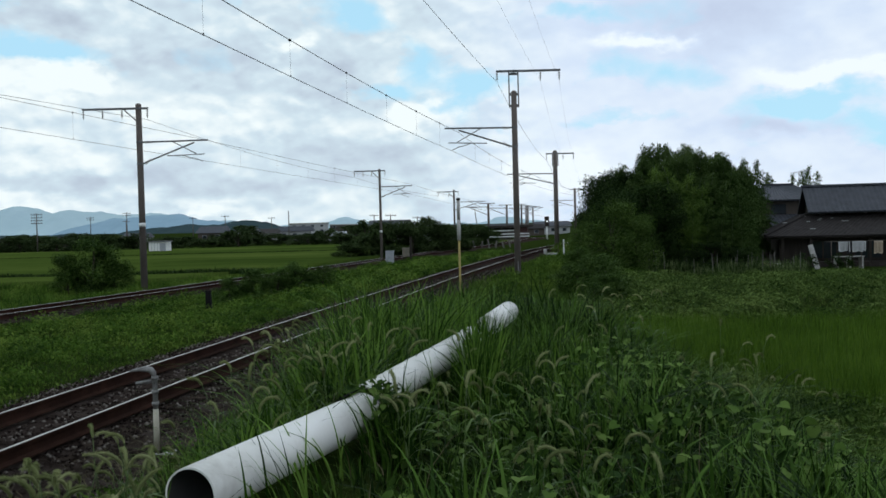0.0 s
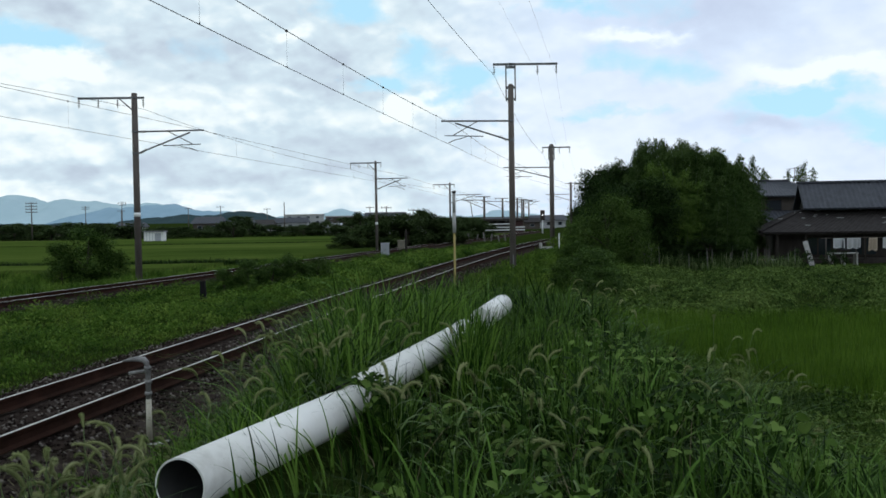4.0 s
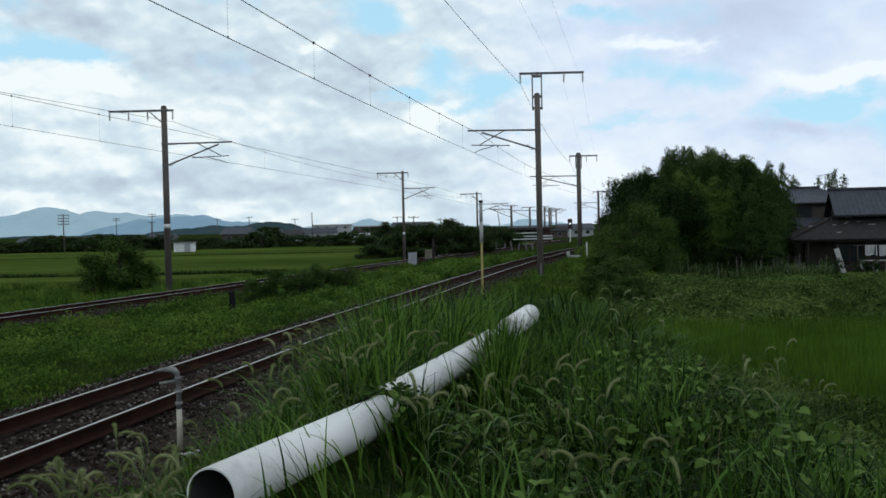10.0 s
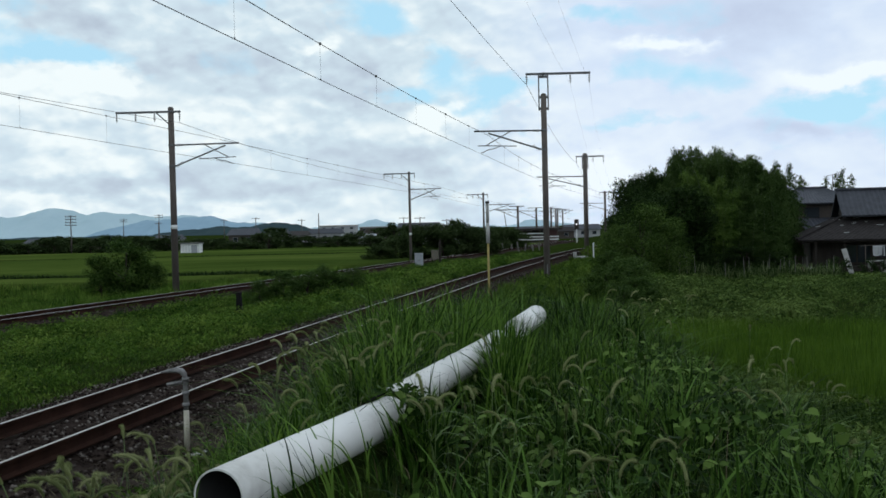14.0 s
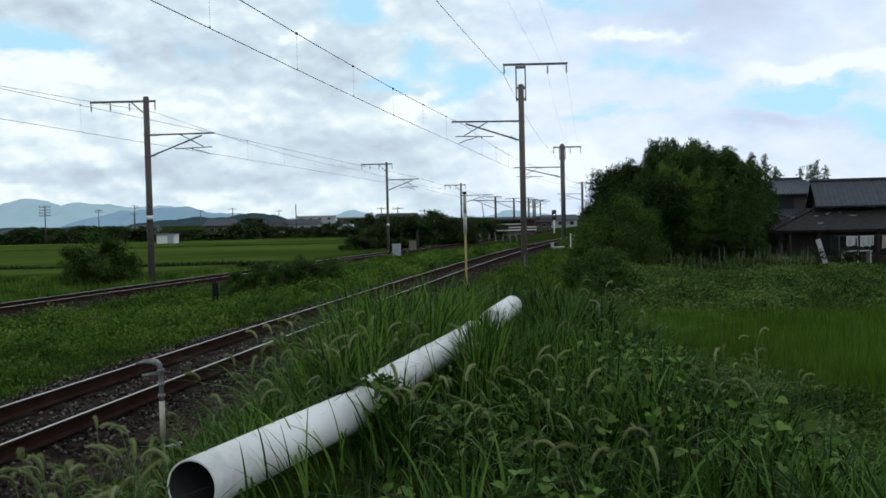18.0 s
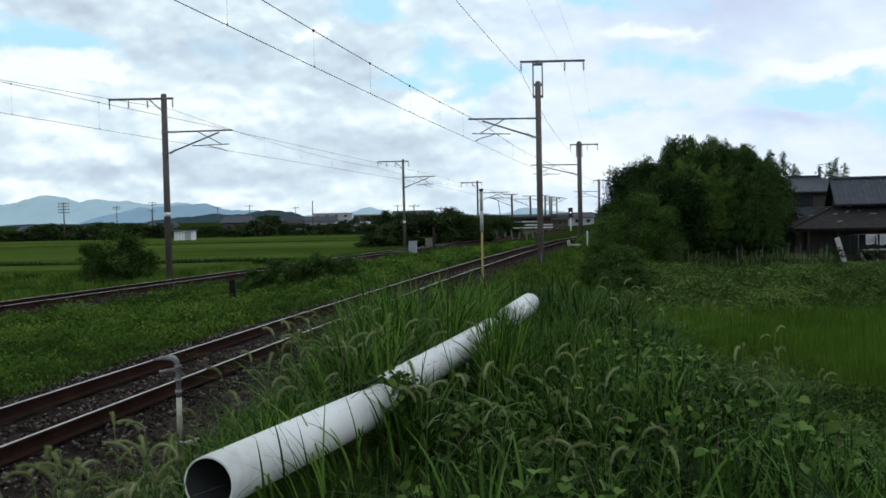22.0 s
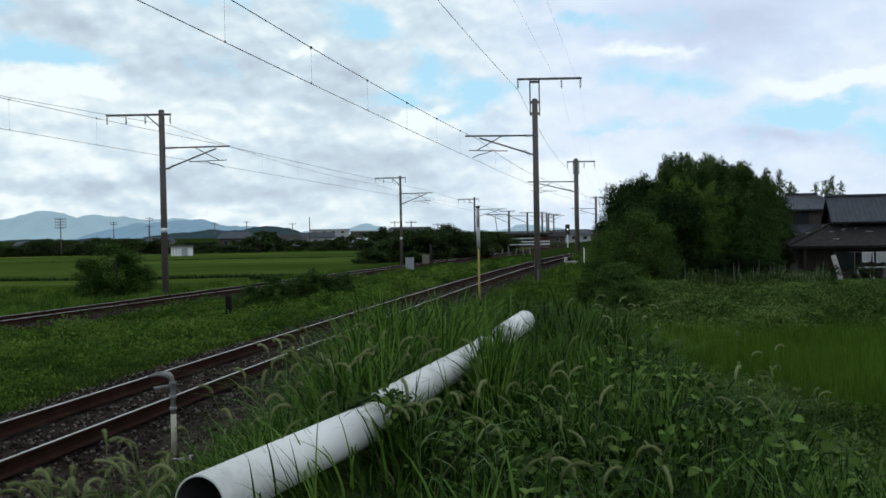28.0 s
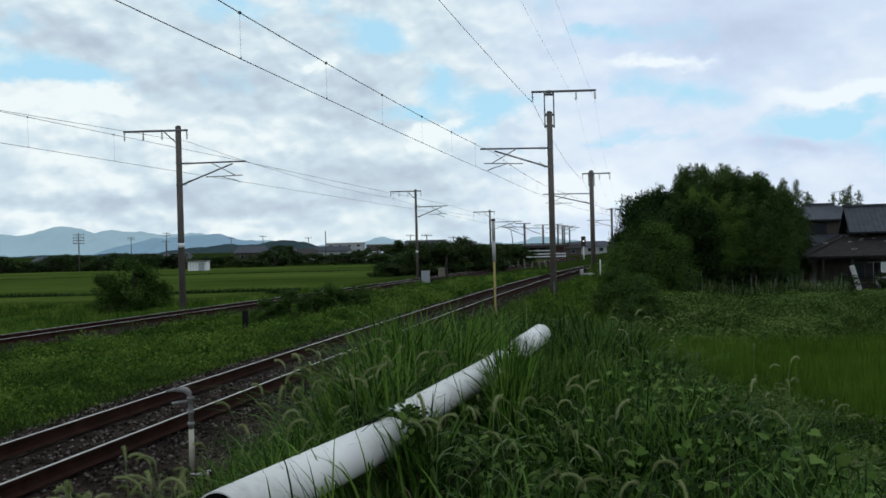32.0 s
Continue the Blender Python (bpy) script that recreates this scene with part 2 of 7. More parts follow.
M = {}
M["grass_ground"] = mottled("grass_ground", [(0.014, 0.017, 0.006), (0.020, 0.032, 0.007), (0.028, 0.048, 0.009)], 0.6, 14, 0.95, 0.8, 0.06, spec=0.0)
M["ballast"] = mottled("ballast_bed", [(0.020, 0.015, 0.013), (0.036, 0.027, 0.023), (0.060, 0.048, 0.042)], 2.5, 60, 0.95, 0.9, 0.03, spec=0.0, swing=1.6)
M["stone"] = mottled("ballast_stone", [(0.014, 0.010, 0.009), (0.022, 0.017, 0.014), (0.028, 0.021, 0.018), (0.034, 0.026, 0.022), (0.042, 0.033, 0.028), (0.15, 0.13, 0.115)], 6, 60, 0.95, 0.5, 0.01, island=0.62, spec=0.0)
M["rail_rust"] = mottled("rusty_rail_steel", [(0.014, 0.008, 0.006), (0.028, 0.014, 0.010), (0.046, 0.023, 0.016)], 3, 70, 0.9, 0.4, 0.004, spec=0.03)
M["rail_top"] = mottled("worn_rail_head", [(0.42, 0.395, 0.365), (0.60, 0.57, 0.53)], 2, 40, 0.42, 0.1, 0.002, metal=0.9)
M["sleeper"] = mottled("weathered_sleeper", [(0.022, 0.016, 0.013), (0.055, 0.042, 0.034)], 4, 50, 0.95, 0.5, 0.01, per_object=0.4, spec=0.0)
M["pole"] = mottled("weathered_concrete_pole", [(0.065, 0.052, 0.046), (0.11, 0.092, 0.080), (0.15, 0.125, 0.11)], 1.4, 45, 0.9, 0.3, 0.006, stretch=(1, 1, 0.35), per_object=0.2)
M["steel"] = mottled("galvanised_steel", [(0.08, 0.08, 0.083), (0.14, 0.14, 0.143), (0.2, 0.197, 0.193)], 3, 50, 0.6, 0.15, 0.003, metal=0.45)
M["insulator"] = mottled("grey_porcelain", [(0.2, 0.19, 0.18), (0.36, 0.35, 0.34)], 5, 40, 0.3, 0.0, spec=0.5)
M["wire"] = mottled("weathered_copper_wire", [(0.05, 0.05, 0.05), (0.085, 0.08, 0.075)], 1, 20, 0.6, 0.0, metal=0.4)
M["pvc"] = mottled("white_plastic_pipe", [(0.52, 0.50, 0.46), (0.66, 0.645, 0.605), (0.70, 0.69, 0.655)], 1.6, 24, 0.42, 0.06, 0.002, spec=0.45, swing=1.5)
# pipe inside in one near-black colour
M["pvc_in"] = mottled("dark_pipe_inside", [(0.014, 0.014, 0.014), (0.028, 0.028, 0.027)], 4, 24, 0.7, 0.1, 0.002)
M["yellow"] = mottled("yellow_paint", [(0.20, 0.15, 0.05), (0.30, 0.23, 0.075), (0.36, 0.29, 0.12)], 5, 50, 0.7, 0.1, 0.002)
M["white_paint"] = mottled("white_paint", [(0.55, 0.55, 0.53), (0.78, 0.78, 0.76)], 4, 40, 0.6, 0.15, 0.002)
M["dark_wood"] = mottled("dark_weathered_wood", [(0.018, 0.014, 0.012), (0.035, 0.028, 0.024), (0.055, 0.045, 0.04)], 3, 40, 0.9, 0.4, 0.006, stretch=(1, 1, 0.2))
M["tile"] = mottled("dark_roof_tile", [(0.032, 0.034, 0.041), (0.047, 0.050, 0.060), (0.064, 0.067, 0.078)], 2, 30, 0.7, 0.3, 0.01, spec=0.2, per_object=0.2)
M["tile_old"] = mottled("old_roof_tile", [(0.016, 0.013, 0.013), (0.029, 0.025, 0.024), (0.044, 0.039, 0.037)], 3, 30, 0.85, 0.4, 0.01, spec=0.15, per_object=0.3)
M["plaster"] = mottled("grey_brown_plaster", [(0.058, 0.047, 0.040), (0.096, 0.079, 0.066)], 1.5, 30, 0.9, 0.2, 0.004)
M["cloth_white"] = mottled("white_cloth", [(0.46, 0.46, 0.46), (0.58, 0.58, 0.58)], 6, 60, 0.95, 0.2, 0.004)
M["glass_dark"] = mottled("dark_window_glass", [(0.02, 0.025, 0.03), (0.03, 0.035, 0.04)], 2, 10, 0.08, 0.0, spec=0.6)
M["leaf_dark"] = mottled("dark_tree_leaf", [(0.008, 0.018, 0.004), (0.017, 0.036, 0.007), (0.030, 0.057, 0.011)], 0.5, 6, 0.8, 0.0, island=0.5, thin=0.2, spec=0.1)
M["leaf_bamboo"] = mottled("bamboo_leaf", [(0.028, 0.054, 0.013), (0.054, 0.092, 0.023), (0.088, 0.134, 0.038)], 0.3, 2, 0.8, 0.0, island=0.2, per_object=0.25, thin=0.3, spec=0.06)
M["leaf_bush"] = mottled("bush_leaf", [(0.028, 0.056, 0.010), (0.056, 0.100, 0.018), (0.092, 0.148, 0.030)], 0.6, 5, 0.8, 0.0, island=0.5, thin=0.25, spec=0.1)
M["bark"] = mottled("tree_bark", [(0.03, 0.022, 0.016), (0.06, 0.048, 0.038)], 4, 40, 0.95, 0.5, 0.01)
# no haze in the air here: distance is painted into the hills' bluish colours
M["hill_haze_blue"] = mottled("hazed_far_hills", [(0.36, 0.475, 0.525), (0.44, 0.555, 0.60)], 0.004, 0.02, 1.0, 0.0, spec=0.0)
M["hill_dark"] = mottled("hazed_wooded_hill", [(0.03, 0.05, 0.055), (0.05, 0.075, 0.08)], 0.02, 0.1, 1.0, 0.0, spec=0.0)
M["paddy_far"] = mottled("rice_far", [(0.030, 0.050, 0.010), (0.048, 0.074, 0.014), (0.074, 0.100, 0.022)], 0.07, 1.2, 0.95, 0.3, 0.1, spec=0.0, stretch=(0.35, 1, 1), swing=1.7)
M["cream"] = mottled("cream_plastic", [(0.36, 0.33, 0.26), (0.5, 0.46, 0.37)], 6, 50, 0.6, 0.1, 0.002)
M["concrete"] = mottled("pale_concrete", [(0.22, 0.215, 0.2), (0.36, 0.35, 0.33), (0.42, 0.41, 0.39)], 4, 60, 0.9, 0.4, 0.006)
M["cab_grey"] = mottled("pale_grey_paint", [(0.24, 0.25, 0.265), (0.34, 0.35, 0.365)], 3, 30, 0.5, 0.1, 0.002)
M["cab_tan"] = mottled("tan_paint", [(0.12, 0.105, 0.08), (0.19, 0.165, 0.125)], 3, 30, 0.6, 0.1, 0.002)
M["red_paint"] = mottled("red_paint", [(0.3, 0.03, 0.025), (0.42, 0.05, 0.04)], 4, 30, 0.5, 0.0)
M["orange"] = mottled("orange_plastic", [(0.24, 0.085, 0.04), (0.34, 0.12, 0.05)], 4, 30, 0.5, 0.0)
M["blade"] = mottled("grass_blade", [(0.008, 0.022, 0.003), (0.028, 0.066, 0.008), (0.082, 0.155, 0.026)], 0.7, 9, 0.6, 0.0, island=0.8, thin=0.28, spec=0.07)
M["blade_short"] = mottled("short_grass_blade", [(0.019, 0.042, 0.006), (0.048, 0.092, 0.011), (0.105, 0.162, 0.024)], 0.55, 3, 0.75, 0.0, island=0.3, thin=0.3, spec=0.06, swing=2.0)
M["rice"] = mottled("rice_blade", [(0.032, 0.070, 0.006), (0.064, 0.124, 0.011), (0.108, 0.18, 0.022)], 0.45, 4, 0.75, 0.0, island=0.35, thin=0.3, spec=0.08)
M["weed"] = mottled("weed_leaf", [(0.014, 0.034, 0.005), (0.046, 0.092, 0.014), (0.125, 0.195, 0.044)], 0.7, 7, 0.75, 0.0, island=0.7, thin=0.32, spec=0.06)
M["vine"] = mottled("vine_leaf", [(0.016, 0.040, 0.006), (0.048, 0.094, 0.016), (0.125, 0.185, 0.045)], 0.7, 9, 0.7, 0.0, island=0.6, thin=0.3, spec=0.06)
# dull leaf, darkened further to stand for shade deep in the grass
M["weed_shade_dull"] = mottled("shade_dull_weed_leaf", [(0.010, 0.024, 0.004), (0.024, 0.050, 0.008), (0.052, 0.090, 0.019)], 0.5, 6, 0.75, 0.0, island=0.6, thin=0.25, spec=0.1)
M["weed_mid"] = mottled("verge_weed_leaf", [(0.018, 0.044, 0.006), (0.044, 0.094, 0.011), (0.078, 0.138, 0.020), (0.13, 0.19, 0.033)], 0.55, 3, 0.8, 0.0, island=0.25, thin=0.3, spec=0.05, swing=2.2)
M["dry"] = mottled("dry_grass", [(0.10, 0.085, 0.04), (0.17, 0.15, 0.08)], 2, 12, 0.8, 0.0, island=0.6, thin=0.2)
M["seed"] = mottled("foxtail_seed", [(0.145, 0.172, 0.066), (0.225, 0.252, 0.105), (0.32, 0.338, 0.168)], 4, 60, 0.9, 0.0, per_object=0.5, thin=0.42, spec=0.05)
M["seed_dark"] = mottled("foxtail_stem", [(0.05, 0.09, 0.022), (0.09, 0.14, 0.035)], 4, 40, 0.6, 0.0, per_object=0.4, thin=0.2)
M["culm"] = mottled("bamboo_culm", [(0.05, 0.08, 0.03), (0.09, 0.12, 0.05)], 3, 20, 0.5, 0.0)
M["patch"] = mottled("pale_roof_patch", [(0.16, 0.16, 0.16), (0.3, 0.3, 0.3)], 8, 40, 0.9, 0.2, 0.004)
M["cloth_dark"] = mottled("dark_cloth", [(0.02, 0.02, 0.025), (0.04, 0.04, 0.045)], 6, 60, 0.95, 0.2, 0.004)
M["cloth_tan"] = mottled("beige_cloth", [(0.4, 0.32, 0.24), (0.5, 0.42, 0.33)], 6, 60, 0.95, 0.2, 0.004)
M["white_wall"] = mottled("pale_wall", [(0.28, 0.28, 0.28), (0.42, 0.42, 0.42)], 0.6, 10, 0.9, 0.1, 0.01)
M["roof_red"] = mottled("reddish_wall", [(0.05, 0.026, 0.026), (0.08, 0.04, 0.038)], 0.6, 10, 0.9, 0.1, 0.01)


def glowing(name, color, strength):
    n = Nodes(name)
    e = n.add("ShaderNodeEmission")
    n.put((*color, 1.0), e.inputs[0])
    e.inputs[1].default_value = strength
    n.t.links.new(e.outputs[0], n.out.inputs[0])
    return n.m


M["lamp"] = glowing("signal_lamp", (0.9, 0.95, 1.0), 1.2)
M["weed_field"] = mottled("field_weed_leaf", [(0.016, 0.034, 0.007), (0.058, 0.100, 0.020), (0.14, 0.195, 0.050)], 0.9, 4, 0.85, 0.0, island=0.3, thin=0.25, spec=0.05, swing=2.4, stretch=(0.45, 1, 1))
M["stake_wood"] = mottled("grey_stake_wood", [(0.08, 0.075, 0.068), (0.18, 0.17, 0.155)], 5, 40, 0.9, 0.2, 0.003)
M["rubber"] = mottled("black_rubber", [(0.008, 0.008, 0.008), (0.018, 0.017, 0.017)], 4, 30, 0.95, 0.1, 0.002, spec=0.03)
M["post_grey"] = mottled("weathered_grey_paint", [(0.09, 0.086, 0.08), (0.18, 0.172, 0.165), (0.30, 0.29, 0.28)], 9, 50, 0.7, 0.2, 0.003, swing=1.5)
M["blade_light"] = mottled("fresh_grass_blade", [(0.013, 0.037, 0.004), (0.041, 0.096, 0.010), (0.112, 0.198, 0.030)], 0.7, 9, 0.6, 0.0, island=0.85, thin=0.32, spec=0.07)
# brighter copy of the bamboo leaf, painting light on the grove's front middle
M["leaf_bamboo_light"] = mottled("lit_bamboo_leaf", [(0.064, 0.112, 0.022), (0.104, 0.168, 0.034), (0.142, 0.212, 0.048)], 0.3, 2, 0.85, 0.0, island=0.2, per_object=0.2, thin=0.4, spec=0.05)
M["crop"] = mottled("crop_leaf", [(0.026, 0.050, 0.013), (0.066, 0.104, 0.032), (0.15, 0.19, 0.08)], 0.6, 5, 0.8, 0.0, island=0.7, thin=0.25, spec=0.05)
# haze of the nearer range, again put into its blue-grey colour
M["hill_haze_mid"] = mottled("hazed_nearer_hills", [(0.22, 0.33, 0.41), (0.29, 0.40, 0.48)], 0.006, 0.03, 1.0, 0.0, spec=0.0)
# leaf green lightened so that the far trees look hazed
M["leaf_far"] = mottled("hazed_tree_leaf", [(0.020, 0.036, 0.012), (0.042, 0.066, 0.022), (0.072, 0.102, 0.036)], 0.3, 3, 0.85, 0.0, island=0.4, thin=0.3, spec=0.05, swing=1.5)
M["leaf_shrub"] = mottled("shrub_leaf", [(0.018, 0.040, 0.007), (0.042, 0.082, 0.014), (0.078, 0.132, 0.026)], 0.6, 6, 0.8, 0.0, island=0.6, thin=0.25, spec=0.1)

# ---- shape helpers ----
def thing(name, at=(0, 0, 0), label="", category="", group="", kind="", rz=0.0):
    e = new(name)
    e.empty_display_size = 0.2
    e.matrix_basis = pose(*at, 0, 0, rz)
    return tagged(e, label, category, group, kind)


def rebase(t, x, y, z):
    """Moves a thing's own origin to x, y, z without moving its parts."""
    for c in t.children:
        c.matrix_basis = Matrix.Translation((-x, -y, -z)) @ c.matrix_basis
    t.matrix_basis = Matrix.Translation((x, y, z))
    return t


def finish(bm, name, material, smooth=False):
    me = bpy.data.meshes.new(name)
    if smooth:
        for f in bm.faces:
            f.smooth = True
    bm.to_mesh(me)
    bm.free()
    for m in material if isinstance(material, (list, tuple)) else [material]:
        me.materials.append(m)
    return me


def part(name, bm, material, parent, label="", smooth=False):
    """Links a bmesh as one mesh under a thing or under a part."""
    ob = new(name, finish(bm, name, material, smooth))
    ob.parent = parent
    if label:
        ob["label"] = label
    return ob


def part_mesh(name, me, parent, at=None, label=""):
    ob = new(name, me)
    ob.parent = parent
    if at is not None:
        ob.matrix_basis = at
    if label:
        ob["label"] = label
    return ob


def box(bm, lo, hi, m=None, bevel=0.0):
    c = [(a + b) / 2 for a, b in zip(lo, hi)]
    s = [b - a for a, b in zip(lo, hi)]
    t = Matrix.Translation(c) @ Matrix.Diagonal((*s, 1))
    made = bmesh.ops.create_cube(bm, size=1.0, matrix=(m @ t) if m else t)
    if bevel:
        es = {e for v in made["verts"] for e in v.link_edges}
        bmesh.ops.bevel(bm, geom=list(es), offset=bevel, segments=2, affect="EDGES", profile=0.5)
    return bm


def rod(bm, p0, p1, r0, r1=None, seg=10, caps=True):
    p0, p1 = Vector(p0), Vector(p1)
    r1 = r0 if r1 is None else r1
    d = p1 - p0
    m = Matrix.Translation((p0 + p1) / 2) @ d.to_track_quat("Z", "Y").to_matrix().to_4x4()
    bmesh.ops.create_cone(bm, cap_ends=caps, segments=seg, radius1=r0, radius2=r1, depth=d.length, matrix=m)
    return bm


def tube(bm, pts, r, seg=6, caps=True):
    """A round bar along points; r is one radius or one for each point."""
    pts = [Vector(p) for p in pts]
    rs = r if isinstance(r, (list, tuple)) else [r] * len(pts)
    rings = []
    for i, p in enumerate(pts):
        d = (pts[min(i + 1, len(pts) - 1)] - pts[max(i - 1, 0)]).normalized()
        up = Vector((0, 0, 1)) if abs(d.z) < 0.95 else Vector((0, 1, 0))
        a = d.cross(up).normalized()
        b = a.cross(d)
        rings.append([bm.verts.new(p + (a * math.cos(2 * math.pi * k / seg) + b * math.sin(2 * math.pi * k / seg)) * rs[i]) for k in range(seg)])
    for p, q in zip(rings, rings[1:]):
        for k in range(seg):
            bm.faces.new((p[k], p[(k + 1) % seg], q[(k + 1) % seg], q[k]))
    if caps:
        bm.faces.new(rings[0][::-1])
        bm.faces.new(rings[-1])
    return bm


def mesh_np(name, verts, faces, material, smooth=False):
    """A mesh from arrays: verts (n, 3); faces (m, k), all of k corners."""
    me = bpy.data.meshes.new(name)
    verts, faces = np.asarray(verts, np.float32), np.asarray(faces, np.int32)
    k = faces.shape[1]
    me.vertices.add(len(verts))
    me.vertices.foreach_set("co", verts.ravel())
    me.loops.add(faces.size)
    me.loops.foreach_set("vertex_index", faces.ravel())
    me.polygons.add(len(faces))
    me.polygons.foreach_set("loop_start", np.arange(0, faces.size, k, dtype=np.int32))
    me.polygons.foreach_set("loop_total", np.full(len(faces), k, np.int32))
    if smooth:
        me.polygons.foreach_set("use_smooth", np.ones(len(faces), bool))
    me.update(calc_edges=True)
    me.materials.append(material)
    return me


RNG = np.random.default_rng(7)


def smooth01(t):
    t = np.clip(t, 0, 1)
    return t * t * (3 - 2 * t)


# ---- the lie of the land ----
def centre_a(y):
    """The near track's middle line: x at y."""
    y = np.asarray(y, float)
    near = -4.26 + 0.172 * (np.minimum(y, 73) - 10.4) + 5.93e-6 * (np.minimum(y, 73) ** 3 - 1125)
    near = np.where(y < 0, -6.055 + 0.172 * y, near)
    return near + np.maximum(y - 73, 0) * 0.29


def centre_b(y):
    """The far track's middle line: x at y."""
    return -13.1 + 0.255 * (np.asarray(y, float) - 30.4)


RAIL_B = -0.40


def lumps(x, y, s):
    return np.sin(x / s + 1.3 * np.sin(y / s * 0.7)) * np.cos(y / s * 1.1 + 0.8 * np.sin(x / s * 0.9))


def land(x, y):
    """Height of the ground; rail heads of the near track are at 0."""
    x, y = np.asarray(x, float), np.asarray(y, float)
    da, db = x - centre_a(y), x - centre_b(y)
    # between the tracks and past the far one
    mid = -0.32 - 0.33 * smooth01((-da - 2.0) / 6.0)
    far = -0.68 - 0.45 * smooth01((-db - 2.6) / 3.5)
    z = np.where(db < -2.0, far, mid)
    # right of the near track: shoulder, then down to the fields
    right = -0.32 - 0.7 * smooth01((da - 2.6) / 3.5) - 0.5 * smooth01((y - 30) / 28.0) * smooth01((da - 6) / 5.0)
    z = np.where(da > 0, right, z)
    # the bank on which the pipe lies
    bank = smooth01((da - 1.45) / 2.6) * (1 - smooth01((y - 8.0) / 13.0)) * (1 - smooth01((x - 0.9) / 3.4))
    edge = 1.75 + 0.3 * (1 - smooth01((y - 3.7) / 1.4))
    bank = bank * np.where(y < 9, smooth01((x + edge) / 1.25), 1 - (1 - smooth01((x + 1.75) / 1.25)) * (1 - smooth01((y - 9) / 4.0)))
    z = z + bank * (0.88 - z)
    # the ridge under the pipe
    off = x - (-0.91 + 0.296 * (np.clip(y, 2.2, 7.4) - 2.2))
    z = z + (0.17 - 0.14 * smooth01((y - 4.0) / 0.8)) * np.exp(-(off / 0.28) ** 2) * smooth01((y - 1.6) / 0.8) * (1 - smooth01((y - 7.2) / 1.0))
    z = z + 0.035 * lumps(x, y, 0.9) * smooth01((np.abs(da) - 1.6) / 1.0) + 0.02 * lumps(x + 9, y, 0.37) * smooth01((np.abs(da) - 1.6) / 1.0)
    return z


def land_at(x, y):
    return float(land(x, y))


def make_ground():
    xs = np.unique(np.concatenate([np.linspace(-6, 8, 113), np.linspace(-30, 40, 141), np.linspace(-120, 120, 81), -np.geomspace(130, 4500, 14), np.geomspace(130, 4500, 14)]))
    ys = np.unique(np.concatenate([np.linspace(-3, 16, 128), np.linspace(16, 70, 109), np.linspace(70, 260, 60), np.geomspace(270, 4500, 14), -np.geomspace(4, 4500, 16)]))
    gx, gy = np.meshgrid(xs, ys)
    gz = land(gx, gy)
    n = len(xs)
    verts = np.stack([gx.ravel(), gy.ravel(), gz.ravel()], 1)
    i, j = np.meshgrid(np.arange(len(ys) - 1), np.arange(n - 1), indexing="ij")
    a = (i * n + j).ravel()
    faces = np.stack([a, a + 1, a + n + 1, a + n], 1)
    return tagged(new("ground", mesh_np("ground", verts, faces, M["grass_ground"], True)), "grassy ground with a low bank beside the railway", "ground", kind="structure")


make_ground()

# ---- railway tracks ----
GAUGE = 1.067


def frame_at(centre, y):
    """Point and unit vectors (along, across to the right) of a track's middle line."""
    x0, x1 = float(centre(y - 0.25)), float(centre(y + 0.25))
    along = Vector((x1 - x0, 0.5, 0)).normalized()
    return Vector((float(centre(y)), y, 0)), along, Vector((along.y, -along.x, 0))


def sweep(bm, centre, ys, offset, profile, z):
    """Draws a closed profile of (across, up) along the track at an offset from its middle."""
    rings = []
    for y in ys:
        p, _, right = frame_at(centre, y)
        rings.append([bm.verts.new(p + right * (offset + u) + Vector((0, 0, z + v))) for u, v in profile])
    k = len(profile)
    for a, b in zip(rings, rings[1:]):
        for i in range(k):
            bm.faces.new((a[i], a[(i + 1) % k], b[(i + 1) % k], b[i]))
    bm.faces.new(rings[0])
    bm.faces.new(rings[-1][::-1])
    return bm


RAIL_FOOT = [(-0.061, -0.153), (0.061, -0.153), (0.061, -0.142), (0.012, -0.120), (0.0085, -0.045), (0.031, -0.034), (0.0325, -0.006), (-0.0325, -0.006), (-0.031, -0.034), (-0.0085, -0.045), (-0.012, -0.120), (-0.061, -0.142)]
RAIL_HEAD = [(-0.014, -0.0055), (0.014, -0.0055), (0.013, -0.001), (0.009, 0.0), (-0.009, 0.0), (-0.013, -0.001)]


def make_track(name, centre, z, y0, y1, sleepers, label):
    t = thing(name, (0, 0, 0), label, "railway track", "railway tracks")
    ys = list(np.arange(y0, min(y1, 80), 1.0)) + (list(np.arange(80, y1, 4.0)) if y1 > 80 else [])
    for off in (-GAUGE / 2 - 0.0325, GAUGE / 2 + 0.0325):
        rail = part("rail", sweep(bmesh.new(), centre, ys, off, RAIL_FOOT, z), M["rail_rust"], t)
        part("rail_head", sweep(bmesh.new(), centre, ys, off, RAIL_HEAD, z), M["rail_top"], rail, "worn shiny rail head")
    bm = bmesh.new()
    box(bm, (-0.95, -0.11, -0.14), (0.95, 0.11, 0.0), bevel=0.012)
    me = finish(bm, "sleeper", M["sleeper"])
    rng = random.Random(3)
    for i in range(sleepers):
        y = y0 + 0.3 + i * 0.64
        p, along, _ = frame_at(centre, y)
        part_mesh("sleeper", me, t, pose(p.x, p.y, z - 0.196 + rng.uniform(-0.006, 0.004), 0, 0, math.degrees(math.atan2(along.y, along.x)) - 90 + rng.uniform(-0.8, 0.8)))
    return rebase(t, float(centre(20.0)), 20.0, z - 0.2)


